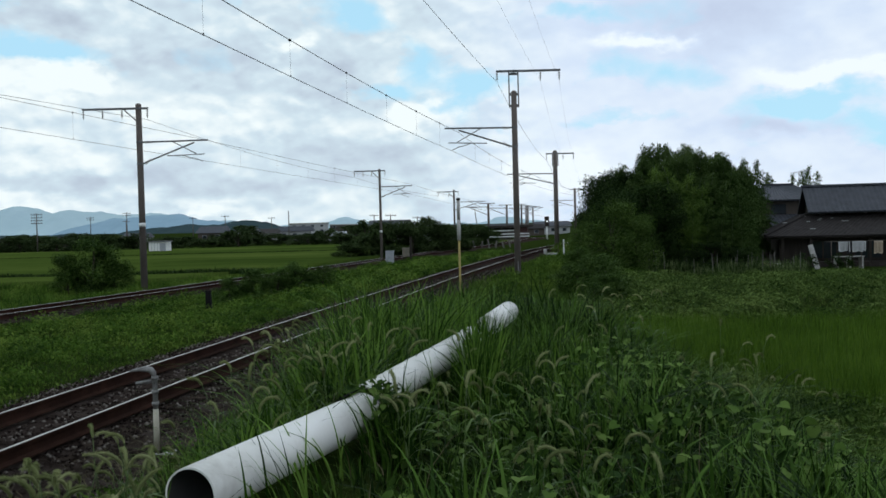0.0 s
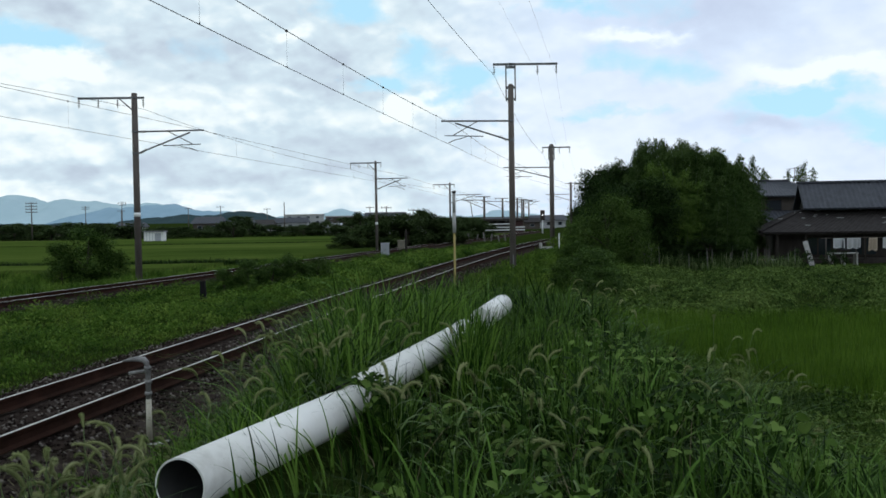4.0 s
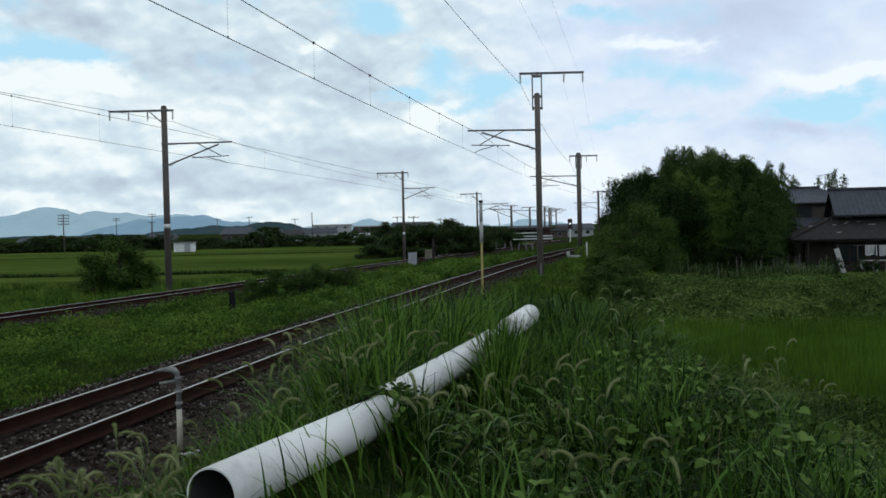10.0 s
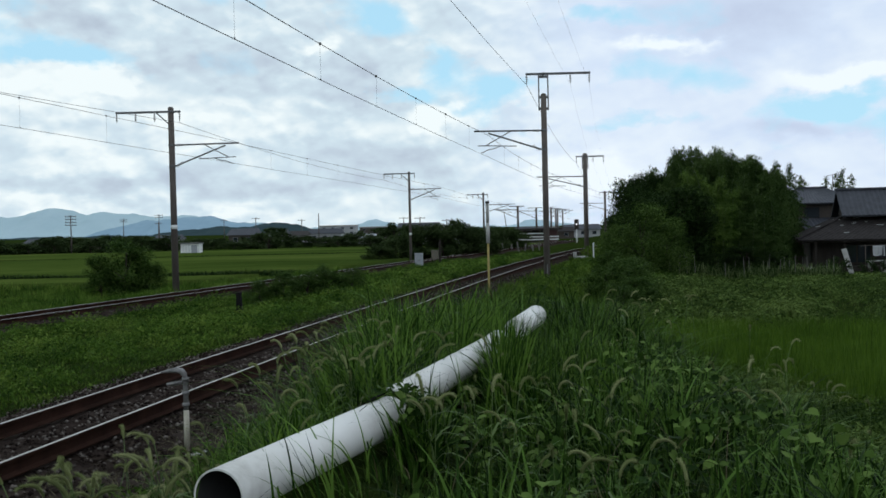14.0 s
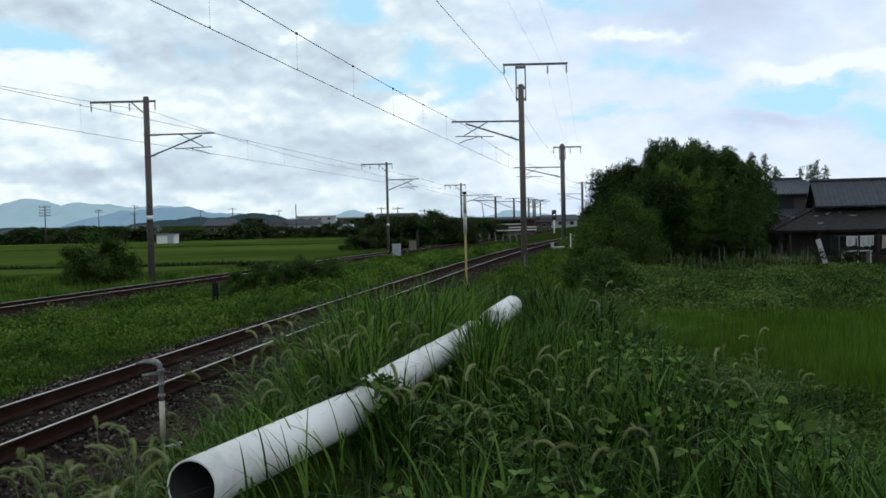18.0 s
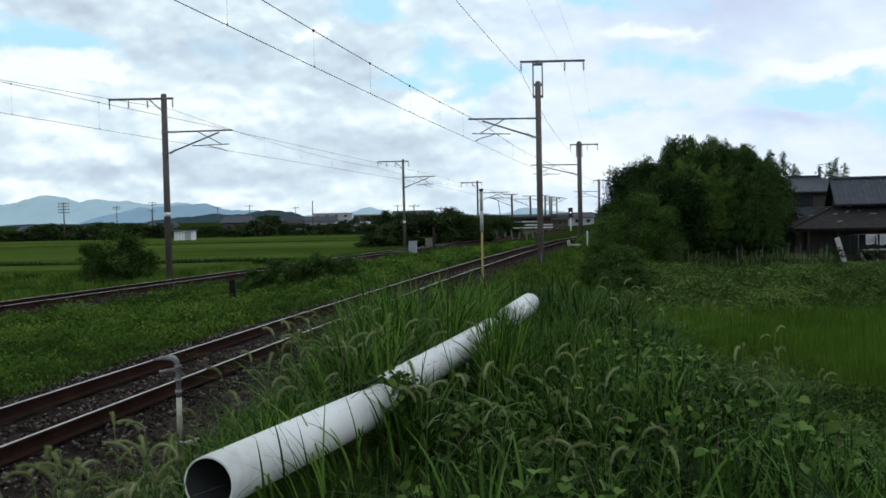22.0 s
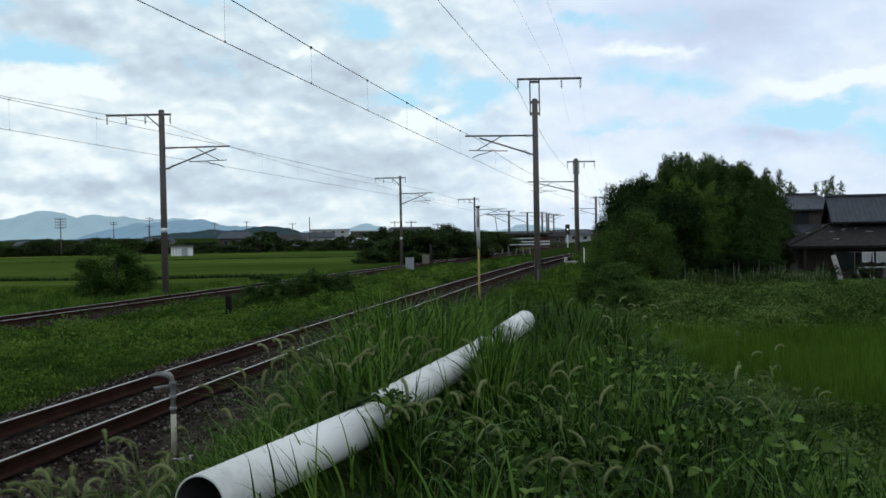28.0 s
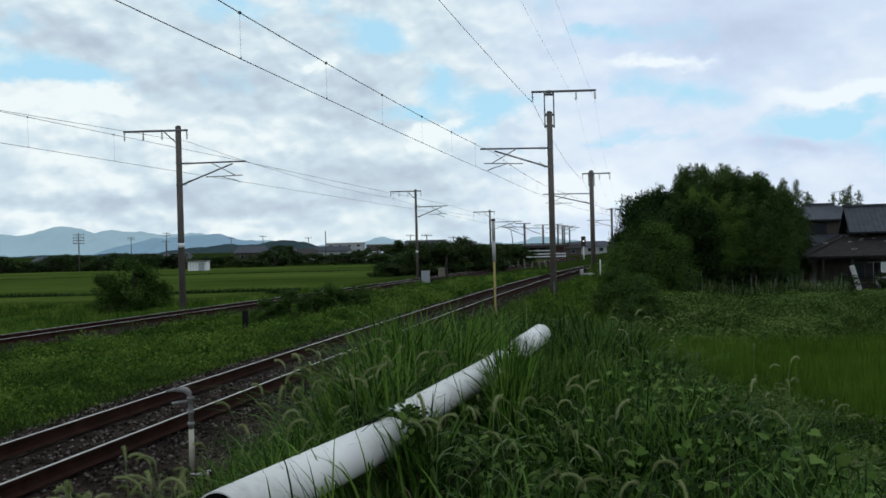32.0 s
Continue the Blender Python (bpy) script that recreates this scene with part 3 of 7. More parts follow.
def make_ballast(name, centre, z, y0, y1, half, label):
    ys = np.concatenate([np.arange(y0, 45, 0.3), np.arange(45, y1, 1.2)])
    us = np.array([-half - 1.3, -half - 0.85, -half - 0.45, -half - 0.2, -half, -0.8, -0.5, -0.2, 0.2, 0.5, 0.8, half, half + 0.45, half + 1.0])
    hs = np.array([-0.62, -0.36, -0.285, -0.245, -0.225, -0.21, -0.19, -0.185, -0.185, -0.19, -0.21, -0.25, -0.31, -0.42])
    rows = []
    for y in ys:
        p, _, r = frame_at(centre, y)
        rows.append([(p.x + r.x * u, p.y + r.y * u, z + h) for u, h in zip(us, hs)])
    v = np.array(rows).reshape(-1, 3)
    v[:, 2] += RNG.uniform(-0.02, 0.02, len(v))
    n = len(us)
    i, j = np.meshgrid(np.arange(len(ys) - 1), np.arange(n - 1), indexing="ij")
    a = (i * n + j).ravel()
    return tagged(new(name, mesh_np(name, v, np.stack([a, a + 1, a + n + 1, a + n], 1), M["ballast"], True)), label, "ballast", kind="structure")


def make_stones(name, centre, z, y0, y1, half, count, size, label):
    """Loose ballast stones as one heap."""
    base = np.array([(0.9, 0, 0), (0.1, 0.8, 0.1), (-0.8, 0.15, 0), (-0.1, -0.85, 0.1), (0.1, 0.05, 0.75), (0, 0, -0.5)])
    tri = np.array([(0, 1, 4), (1, 2, 4), (2, 3, 4), (3, 0, 4), (1, 0, 5), (2, 1, 5), (3, 2, 5), (0, 3, 5)])
    y = y0 + (y1 - y0) * RNG.random(count) ** 1.25
    u = RNG.uniform(-half - 0.8, half + 0.9, count)
    cx = centre(y)
    s = size * RNG.uniform(0.5, 1.35, count)
    h = np.where(u > half, -0.25 - 0.16 * (u - half), np.where(u < -half, -0.225 - 0.13 * (-u - half), -0.195))
    keep = np.minimum(np.abs(u - GAUGE / 2), np.abs(u + GAUGE / 2)) > 0.085
    y, u, cx, s, h = y[keep], u[keep], cx[keep], s[keep], h[keep]
    n = len(y)
    ang = RNG.uniform(0, 2 * np.pi, n)
    jit = base[None] * (1 + RNG.uniform(-0.3, 0.3, (n, 6, 3))) * s[:, None, None]
    rot = np.stack([jit[..., 0] * np.cos(ang)[:, None] - jit[..., 1] * np.sin(ang)[:, None], jit[..., 0] * np.sin(ang)[:, None] + jit[..., 1] * np.cos(ang)[:, None], jit[..., 2]], -1)
    v = rot + np.stack([cx + u, y, z + h + 0.012], 1)[:, None]
    f = (tri[None] + (np.arange(n) * 6)[:, None, None]).reshape(-1, 3)
    return tagged(new(name, mesh_np(name, v.reshape(-1, 3), f, M["stone"])), label, "gravel", kind="stuff")


make_ballast("ballast_near", centre_a, 0.0, -12, 110, 1.25, "dark crushed stone ballast under the near track")
make_ballast("ballast_far", centre_b, RAIL_B, -12, 150, 1.25, "dark crushed stone ballast under the far track")
make_track("railway_track", centre_a, 0.0, -12, 110, 150, "rusty rails on wooden sleepers in dark ballast")
make_track("railway_track", centre_b, RAIL_B, -12, 150, 150, "rusty rails of the far track on sleepers")
make_stones("ballast_stones", centre_a, 0.0, 6, 44, 1.25, 26000, 0.027, "loose dark grey ballast stones between the near rails")
make_stones("ballast_stones", centre_b, RAIL_B, 20, 50, 1.2, 3500, 0.035, "loose dark ballast stones along the far track")


# ---- overhead line poles ----
def insulator(bm, p, n=3, r=0.055, step=0.1):
    x, y, z = p
    rod(bm, (x, y, z), (x, y, z - step * (n + 0.8)), 0.016, seg=6)
    for i in range(n):
        zz = z - step * (i + 0.7)
        rod(bm, (x, y, zz - 0.02), (x, y, zz + 0.025), r, r * 0.45, seg=10)
    return bm


def line_pole(at, side, top, arm_l, arm_r, arm_z, br_top, br_low, reach, label, r0=0.17, r1=0.13, ladder=None, ins=(), rz=0.0, band=None):
    """A concrete mast with a cross arm and a bracket that holds the wires over the track; side +1: bracket to the right."""
    x, y, z = at
    t = thing("overhead_line_pole", at, label, "utility pole", "overhead line poles", rz=rz)
    bm = bmesh.new()
    rod(bm, (0, 0, -0.3), (0, 0, top - z), r0, r1, seg=18)
    rod(bm, (0, 0, top - z), (0, 0, top - z + 0.05), r1 * 1.02, r1 * 0.6, seg=18)
    part("mast", bm, M["pole"], t, smooth=True)
    az = arm_z - z
    bm = box(bmesh.new(), (arm_l, -0.04, az - 0.045), (arm_r, 0.04, az + 0.045), bevel=0.008)
    arm = part("cross_arm", bm, M["steel"], t, "grey steel cross arm")
    for ix in ins:
        part("insulator", insulator(bmesh.new(), (ix, 0, az - 0.04)), M["insulator"], t, smooth=True)
    if ladder is not None:
        lo = ladder - z
        bm = bmesh.new()
        for sx in (-1, 1):
            box(bm, (sx * 0.19 - 0.025, -0.03, lo), (sx * 0.19 + 0.025, 0.03, az))
        for zz in (lo + 0.08, top - z - 0.1, az - 0.12):
            box(bm, (-0.17, -0.03, zz - 0.05), (0.17, 0.03, zz + 0.05))
        part("arm_frame", bm, M["steel"], t, "grey steel frame that raises the cross arm")
    else:
        bm = tube(bmesh.new(), [(0, 0, az - 0.62), (-side * 0.62, 0, az - 0.05)], 0.028, 6)
        part("brace", bm, M["steel"], t)
    a, b = br_top - z, br_low - z
    s = side
    bm = tube(bmesh.new(), [(s * 0.1, 0, a), (s * reach, 0, a + 0.03)], 0.036, 8)
    part("bracket_tube", bm, M["steel"], t, smooth=True)
    bm = tube(bmesh.new(), [(s * 0.1, 0, b), (s * reach * 0.80, 0, a - 0.06)], 0.034, 8)
    part("bracket_stay", bm, M["steel"], t, smooth=True)
    bm = tube(bmesh.new(), [(s * reach * 0.48, 0, a), (s * reach * 0.83, 0, a - 0.56)], 0.022, 6)
    part("bracket_brace", bm, M["steel"], t)
    bm = tube(bmesh.new(), [(s * reach * 0.40, 0, a - 0.62), (s * reach * 0.95, 0, a - 0.57)], 0.022, 6)
    part("registration_tube", bm, M["steel"], t)
    bm = tube(bmesh.new(), [(s * reach * 0.62, 0, a - 0.60), (s * reach * 0.72, 0.02, a - 0.70), (s * reach * 0.80, 0.1, a - 0.74), (s * reach * 0.9, 0.2, a - 0.86)], 0.018, 6)
    part("steady_arm", bm, M["steel"], t)
    for zz, dz in ((a, 0.0), (b, 0.12)):
        bm = bmesh.new()
        for i in range(4):
            xx = 0.22 + 0.07 * i
            rod(bm, (s * xx, 0, zz + dz * i * 0.4), (s * (xx + 0.04), 0, zz + dz * (i * 0.4 + 0.2)), 0.06, 0.04, seg=10)
        part("bracket_insulator", bm, M["insulator"], t, smooth=True)
    for zz in (a, b, az):
        bm = rod(bmesh.new(), (0, 0, zz - 0.04), (0, 0, zz + 0.04), r0 * 0.98, seg=16)
        part("band", bm, M["steel"], t)
    if band is not None:
        bm = rod(bmesh.new(), (0, 0, band - z - 0.09), (0, 0, band - z + 0.09), r0 * 0.97, seg=16)
        part("plate", bm, M["white_paint"], t, "small white plate", smooth=True)
    return t


def slope_deg(centre, y):
    _, along, _ = frame_at(centre, y)
    return math.degrees(math.atan2(along.y, along.x)) - 90


P1 = (-12.5, 42.2, -0.75)
P2 = (3.59, 40.2, -0.42)
P3 = (8.62, 66.0, -0.55)
P4 = (-3.87, 76.0, -0.9)
P5 = (2.55, 101.0, -0.9)
P6 = (18.8, 125.0, -0.7)
line_pole(P1, 1, 7.45, -2.42, 0.42, 7.29, 5.83, 4.9, 2.95, "weathered concrete overhead line pole beside the far track", ins=(-2.38, -1.55, -0.72, 0.38), band=2.25, r0=0.15, r1=0.125)
line_pole(P2, -1, 7.34, -0.72, 1.95, 8.2, 5.87, 5.08, 2.9, "brown weathered concrete overhead line pole beside the near track", ins=(-0.68, 1.12, 1.9), ladder=6.69, r0=0.13, r1=0.115)
_t = bpy.data.objects["overhead_line_pole.001"]
part("cable_guard", box(bmesh.new(), (-0.022, -0.17, 0.0), (0.022, -0.125, 0.75), bevel=0.008), M["post_grey"], _t, "grey cable guard")
line_pole(P3, -1, 6.72, -0.62, 1.3, 6.55, 5.2, 4.5, 3.3, "brown concrete overhead line pole at the bend", ins=(-0.58, 0.55, 1.25), ladder=5.7, r0=0.165, r1=0.145)
line_pole(P4, 1, 6.35, -2.0, 0.45, 6.25, 5.0, 4.2, 2.5, "thin grey overhead line pole beside a relay cabinet", ins=(-1.96, -1.3, -0.6, 0.42), r0=0.11, r1=0.09, band=1.5)
line_pole(P5, 1, 5.45, -1.7, 0.5, 5.3, 4.2, 3.4, 3.3, "distant overhead line pole of the far track", ins=(-1.66, -1.1, -0.5, 0.46), r0=0.11, r1=0.09)
line_pole(P6, -1, 6.1, -0.7, 1.6, 6.0, 4.6, 3.8, 3.2, "distant overhead line pole behind the trees", ins=(-0.66, 0.5, 1.56), r0=0.16, r1=0.14)


# ---- wires ----
def hang(bm, a, b, sag, r, n=24, seg=5):
    """A wire that hangs from a to b."""
    a, b = Vector(a), Vector(b)
    return tube(bm, [a.lerp(b, i / n) - Vector((0, 0, sag * 4 * (i / n) * (1 - i / n))) for i in range(n + 1)], r, seg)


def along_track(centre, off, y0, y1, zf, step=2.0):
    pts = []
    for y in np.arange(y0, y1 + 0.01, step):
        p, _, r = frame_at(centre, y)
        q = p + r * off
        pts.append((q.x, q.y, zf(y)))
    return pts


def span(y, a, b, za, zb, sag):
    k = (y - a) / (b - a)
    return za + (zb - za) * k - sag * 4 * k * (1 - k)


def catenary(centre, spans, contact, label):
    """Messenger wire, contact wire, droppers and clamps of one track. spans: (y0, y1, z0, z1, sag)."""
    t = thing("overhead_line", (0, 0, 0), label, "overhead line", "overhead lines")
    for i, (a, b, za, zb, sag) in enumerate(spans):
        part("messenger_wire", tube(bmesh.new(), along_track(centre, 0, a, b, lambda y: span(y, a, b, za, zb, sag), (b - a) / 20), 0.0085, 5), M["wire"], t)
        ca, cb = contact[i], contact[i + 1]
        part("contact_wire", tube(bmesh.new(), along_track(centre, 0, a, b, lambda y: ca + (cb - ca) * (y - a) / (b - a), (b - a) / 20), 0.0075, 5), M["wire"], t)
        k = round((b - a) / 4.2)
        for j in range(k - 1):
            y = a + (b - a) * (j + 1.02) / k
            p, _, _ = frame_at(centre, y)
            z0, z1 = ca + (cb - ca) * (y - a) / (b - a), span(y, a, b, za, zb, sag)
            bm = rod(bmesh.new(), (p.x, p.y, z0), (p.x, p.y, z1), 0.002, seg=4)
            part("dropper", bm, M["wire"], t)
            bm = bmesh.new()
            bmesh.ops.create_uvsphere(bm, u_segments=8, v_segments=6, radius=0.03, matrix=Matrix.Translation((p.x, p.y, z1)))
            part("clamp", bm, M["wire"], t)
            bm = box(bmesh.new(), (p.x - 0.008, p.y - 0.02, z0 - 0.008), (p.x + 0.008, p.y + 0.02, z0 + 0.03))
            part("clip", bm, M["wire"], t)
    return rebase(t, float(centre(20.0)), 20.0, contact[0])


catenary(centre_a, [(-6, 40.2, 6.0, 5.74, 0.2), (40.2, 66, 5.74, 5.2, 0.15), (66, 125, 5.2, 4.6, 0.3)], (5.06, 4.84, 4.45, 3.8), "two wires with droppers over the near track")
catenary(centre_b, [(-5, 42.2, 6.98, 5.96, 0.02), (42.2, 76, 5.96, 5.15, 0.03), (76, 101, 5.15, 4.2, 0.1), (101, 150, 4.2, 3.6, 0.2)], (6.0, 5.03, 4.35, 3.4, 2.8), "two wires with droppers over the far track")


def feeder(name, pts, label, r=0.0075):
    """A supply wire from pole top to pole top; pts: points and the sag of the span after each."""
    t = thing(name, (0, 0, 0), label, "cable", "feeder wires")
    for (a, sag), (b, _) in zip(pts, pts[1:]):
        part("wire", hang(bmesh.new(), a, b, sag, r), M["wire"], t)
    return rebase(t, *pts[1][0])


feeder("feeder_wire", [((-5.9, -8, 7.7), 0.28), ((2.91, 40.2, 7.76), 0.4), ((8.04, 66, 6.12), 0.5), ((18.2, 125, 5.6), 0)], "dark feeder wire along the near track poles")
feeder("feeder_wire", [((-4.1, -8, 7.7), 0.28), ((4.71, 40.2, 7.76), 0.4), ((9.17, 66, 6.12), 0.5), ((19.3, 125, 5.6), 0)], "thin feeder wire along the near track poles", 0.002)
feeder("feeder_wire", [((-3.3, -8, 7.7), 0.28), ((5.49, 40.2, 7.76), 0.4), ((9.87, 66, 6.12), 0.5), ((20.3, 125, 5.6), 0)], "thin feeder wire along the near track poles", 0.002)
feeder("feeder_wire", [((-24.2, -5, 6.75), 0.12), ((P1[0] + 0.38, 42.2, 6.8), 0.3), ((-5.9, 76, 5.8), 0.2), ((1.0, 101, 4.9), 0)], "dark feeder wire along the far track poles", 0.0085)

# ---- the white pipe on the bank ----
def pipe_run(t, a, b, r, wall, name="pipe_length"):
    a, b = Vector(a), Vector(b)
    d = (b - a)
    q = d.to_track_quat("Z", "Y").to_matrix().to_4x4()
    seg = 48
    prof = [(r, 0.0, 0), (r, d.length, 0), (r - wall, d.length, 0), (r - wall, 0.0, 1)]
    bm = bmesh.new()
    rings = []
    for rr, h, _ in prof:
        rings.append([bm.verts.new((rr * math.cos(2 * math.pi * k / seg), rr * math.sin(2 * math.pi * k / seg), h)) for k in range(seg)])
    for i in range(4):
        p, n = rings[i], rings[(i + 1) % 4]
        for k in range(seg):
            f = bm.faces.new((p[k], p[(k + 1) % seg], n[(k + 1) % seg], n[k]))
            f.smooth = i in (0, 2)
            f.material_index = 1 if i == 2 else 0
    bmesh.ops.transform(bm, matrix=Matrix.Translation(a) @ q, verts=bm.verts)
    return part(name, bm, [M["pvc"], M["pvc_in"]], t)


PIPE_R = 0.0825
PIPE = [(-0.733, 2.80, 1.179), (-0.325, 4.06, 1.163), (-0.362, 4.6, 1.105), (0.165, 6.1, 1.178), (0.60, 7.9, 1.215)]


def make_pipe(pts, label, joints):
    t = thing("drain_pipe", pts[0], label, "pipe", "white pipes on the bank")
    inv = Vector(pts[0])
    pts = [Vector(q) - inv for q in pts]
    for a, b in zip(pts, pts[1:]):
        pipe_run(t, a, b, PIPE_R, 0.006)
    for i in joints:
        d = (pts[min(i + 1, len(pts) - 1)] - pts[max(0, i - 1)]).normalized()
        pipe_run(t, pts[i] - d * 0.05, pts[i] + d * 0.05, PIPE_R + 0.007, 0.0065, "coupling")
    return t


near_pipe = make_pipe(PIPE[:2], "white plastic pipe lying open-ended in tall grass", [])
make_pipe(PIPE[2:4] + [(0.23, 6.37, 1.184)], "white plastic pipe half hidden by grass behind the first", [])
far_pipe = make_pipe([(0.37, 6.95, 1.196), PIPE[4]], "far end of a white plastic pipe showing out of the grass", [])
_d = Vector(PIPE[4]) - Vector((0.37, 6.95, 1.196))
for k in (0.004, 0.985):
    part("end_cap", rod(bmesh.new(), _d * k, _d * (k + 0.01), PIPE_R - 0.0062, seg=40), M["pvc"], far_pipe, "white end cap")
# added dark disc in place of grass; keeps daylight out of the bore
light_stop = bmesh.new()
_a, _b = Vector(PIPE[0]), Vector(PIPE[1])
rod(light_stop, (_b - _a) * 0.985, (_b - _a) * 0.999, PIPE_R - 0.0062, seg=40)
part("end_plug", light_stop, M["pvc_in"], near_pipe)
# a scrap of black sheet caught on the pipe's end
scrap = bmesh.new()
for i in range(9):
    k = math.pi * (0.52 + 0.26 * i / 8)
    for j, o in enumerate((-0.17, -0.09, 0.0)):
        q = Vector(PIPE[1]) + Vector((math.cos(k), 0, math.sin(k))) * (PIPE_R + 0.007 + 0.004 * j + 0.003 * math.sin(i * 2.1)) + (_b - _a).normalized() * (o + 0.015 * math.sin(i * 1.7))
        scrap.verts.new(q)
scrap.verts.ensure_lookup_table()
for i in range(8):
    for j in range(2):
        scrap.faces.new([scrap.verts[3 * i + j], scrap.verts[3 * i + j + 1], scrap.verts[3 * i + j + 4], scrap.verts[3 * i + j + 3]])
bmesh.ops.solidify(scrap, geom=scrap.faces[:], thickness=0.003)
tagged(new("plastic_sheet", finish(scrap, "plastic_sheet", M["rubber"], True)), "scrap of black plastic sheet caught on the pipe", "plastic sheet")


# ---- small posts and cabinets ----
def make_standpipe():
    t = thing("standpipe", (-2.86, 9.86, land_at(-2.86, 9.86)), "grey cane-shaped standpipe with a cream sleeve on a concrete slab", "standpipe")
    bm = bmesh.new()
    pts = [(0, 0, 0.4), (0, 0, 0.78), (-0.012, 0, 0.83), (-0.04, 0, 0.862), (-0.09, 0, 0.872), (-0.16, 0, 0.868), (-0.25, 0, 0.85)]
    tube(bm, pts, [0.026, 0.026, 0.030, 0.032, 0.030, 0.020, 0.011], 14)
    part("bent_pipe", bm, M["post_grey"], t, smooth=True)
    part("sleeve", rod(bmesh.new(), (0, 0, 0.02), (0, 0, 0.46), 0.030, 0.028, 14), M["cream"], t, "cream plastic sleeve", smooth=True)
    for zz in (0.5, 0.62, 0.76):
        part("collar", rod(bmesh.new(), (0, 0, zz), (0, 0, zz + 0.035), 0.036, seg=14), M["post_grey"], t, smooth=True)
    part("drain_arm", tube(bmesh.new(), [(-0.02, 0.03, 0.74), (-0.1, 0.03, 0.735), (-0.2, 0.03, 0.72)], 0.018, 8), M["post_grey"], t, smooth=True)
    part("base_slab", box(bmesh.new(), (-0.2, -0.14, -0.08), (0.2, 0.14, 0.03), bevel=0.015), M["concrete"], t, "pale concrete slab")
    return t


def make_stake():
    z = land_at(-6.45, 28)
    t = thing("marker_stake", (-6.45, 28, z), "short blackened wooden marker stake in the grass", "stake")
    bm = box(bmesh.new(), (-0.09, -0.09, -0.1), (0.09, 0.09, 0.16 - z), bevel=0.02)
    for v in bm.verts:
        if v.co.z > 0.1:
            v.co.x *= 0.8
            v.co.x -= 0.02
    part("post", bm, M["rubber"], t)
    part("cap", box(bmesh.new(), (-0.105, -0.095, 0.15 - z), (0.065, 0.095, 0.2 - z), bevel=0.01), M["rubber"], t)
    return t


def make_yellow_pole():
    x, y = 0.75, 26.0
    z = land_at(x, y)
    t = thing("marker_pole", (x, y, z), "thin yellow marker pole with a white upper sleeve", "pole")
    part("lower_shaft", rod(bmesh.new(), (0, 0, -0.2), (0, 0, 1.5 - z), 0.032, 0.029, 14), M["yellow"], t, "faded yellow shaft", smooth=True)
    part("sleeve", rod(bmesh.new(), (0, 0, 1.5 - z), (0, 0, 2.05 - z), 0.05, 0.048, 14), M["concrete"], t, "dirty white sleeve", smooth=True)
    part("upper_shaft", rod(bmesh.new(), (0, 0, 2.05 - z), (0, 0, 2.62 - z), 0.046, 0.042, 12), M["concrete"], t, smooth=True)
    for k in (2.6,):
        part("ring", rod(bmesh.new(), (0, 0, k - 0.03 - z), (0, 0, k + 0.03 - z), 0.056, seg=14), M["rubber"], t, smooth=True)
    return t


def make_cabinet(at, w, h, legs, material, label, plate=True):
    x, y = at
    z = land_at(x, y)
    t = thing("relay_cabinet", (x, y, z), label, "cabinet", "relay cabinets")
    part("housing", box(bmesh.new(), (-w / 2, -0.2, legs), (w / 2, 0.2, legs + h), bevel=0.015), material, t)
    part("lid", box(bmesh.new(), (-w / 2 - 0.03, -0.24, legs + h), (w / 2 + 0.03, 0.24, legs + h + 0.05), bevel=0.01), material, t)
    for sx in (-1, 1):
        d = part("door", box(bmesh.new(), (sx * w / 4 - w / 4 + 0.02, -0.215, legs + 0.05), (sx * w / 4 + w / 4 - 0.02, -0.2, legs + h - 0.05), bevel=0.006), material, t)
        part("handle", box(bmesh.new(), (sx * 0.04 - 0.01, -0.235, legs + h * 0.45), (sx * 0.04 + 0.01, -0.215, legs + h * 0.6)), M["steel"], d)
    if legs > 0.05:
        for sx in (-1, 1):
            part("leg", box(bmesh.new(), (sx * w * 0.4 - 0.03, -0.05, -0.2), (sx * w * 0.4 + 0.03, 0.05, legs)), M["dark_wood"], t)
    if plate:
        part("plate", box(bmesh.new(), (-0.1, -0.222, legs + h * 0.72), (0.1, -0.217, legs + h * 0.86)), M["red_paint"], t, "small red plate")
    return t


def make_block():
    x, y = 7.5, 62.0
    z = land_at(x, y)
    t = thing("concrete_trough", (x, y, z), "low pale concrete cable trough with an upright end", "cable trough")
    part("slab", box(bmesh.new(), (-0.1, -0.3, 0.0), (0.62, 0.3, 0.24 - 0.0), bevel=0.03), M["concrete"], t)
    part("end_block", box(bmesh.new(), (-0.24, -0.22, 0.0), (-0.08, 0.22, 0.5), bevel=0.03), M["concrete"], t)
    return t


def make_post(x, y, h, r, material, label, name="boundary_post"):
    z = land_at(x, y)
    t = thing(name, (x, y, z), label, "post")
    part("shaft", box(bmesh.new(), (-r, -r, -0.2), (r, r, h), bevel=0.012), material, t)
    part("cap", box(bmesh.new(), (-r * 0.8, -r * 0.8, h), (r * 0.8, r * 0.8, h + 0.03), bevel=0.008), material, t)
    return t


make_standpipe()
make_stake()
make_yellow_pole()
make_cabinet((-2.65, 62.0), 0.52, 0.78, 0.12, M["cab_grey"], "pale grey relay cabinet beside the far track", False)
make_cabinet((-1.72, 66.0), 0.46, 0.55, 0.45, M["cab_tan"], "tan box on dark legs beside the far track", False)
make_post(-1.38, 65.9, 1.75, 0.07, M["dark_wood"], "dark wooden post behind the tan box", "wooden_post")
make_block()
make_post(8.25, 60.0, 1.1, 0.035, M["white_paint"], "white boundary post at the foot of the trees")


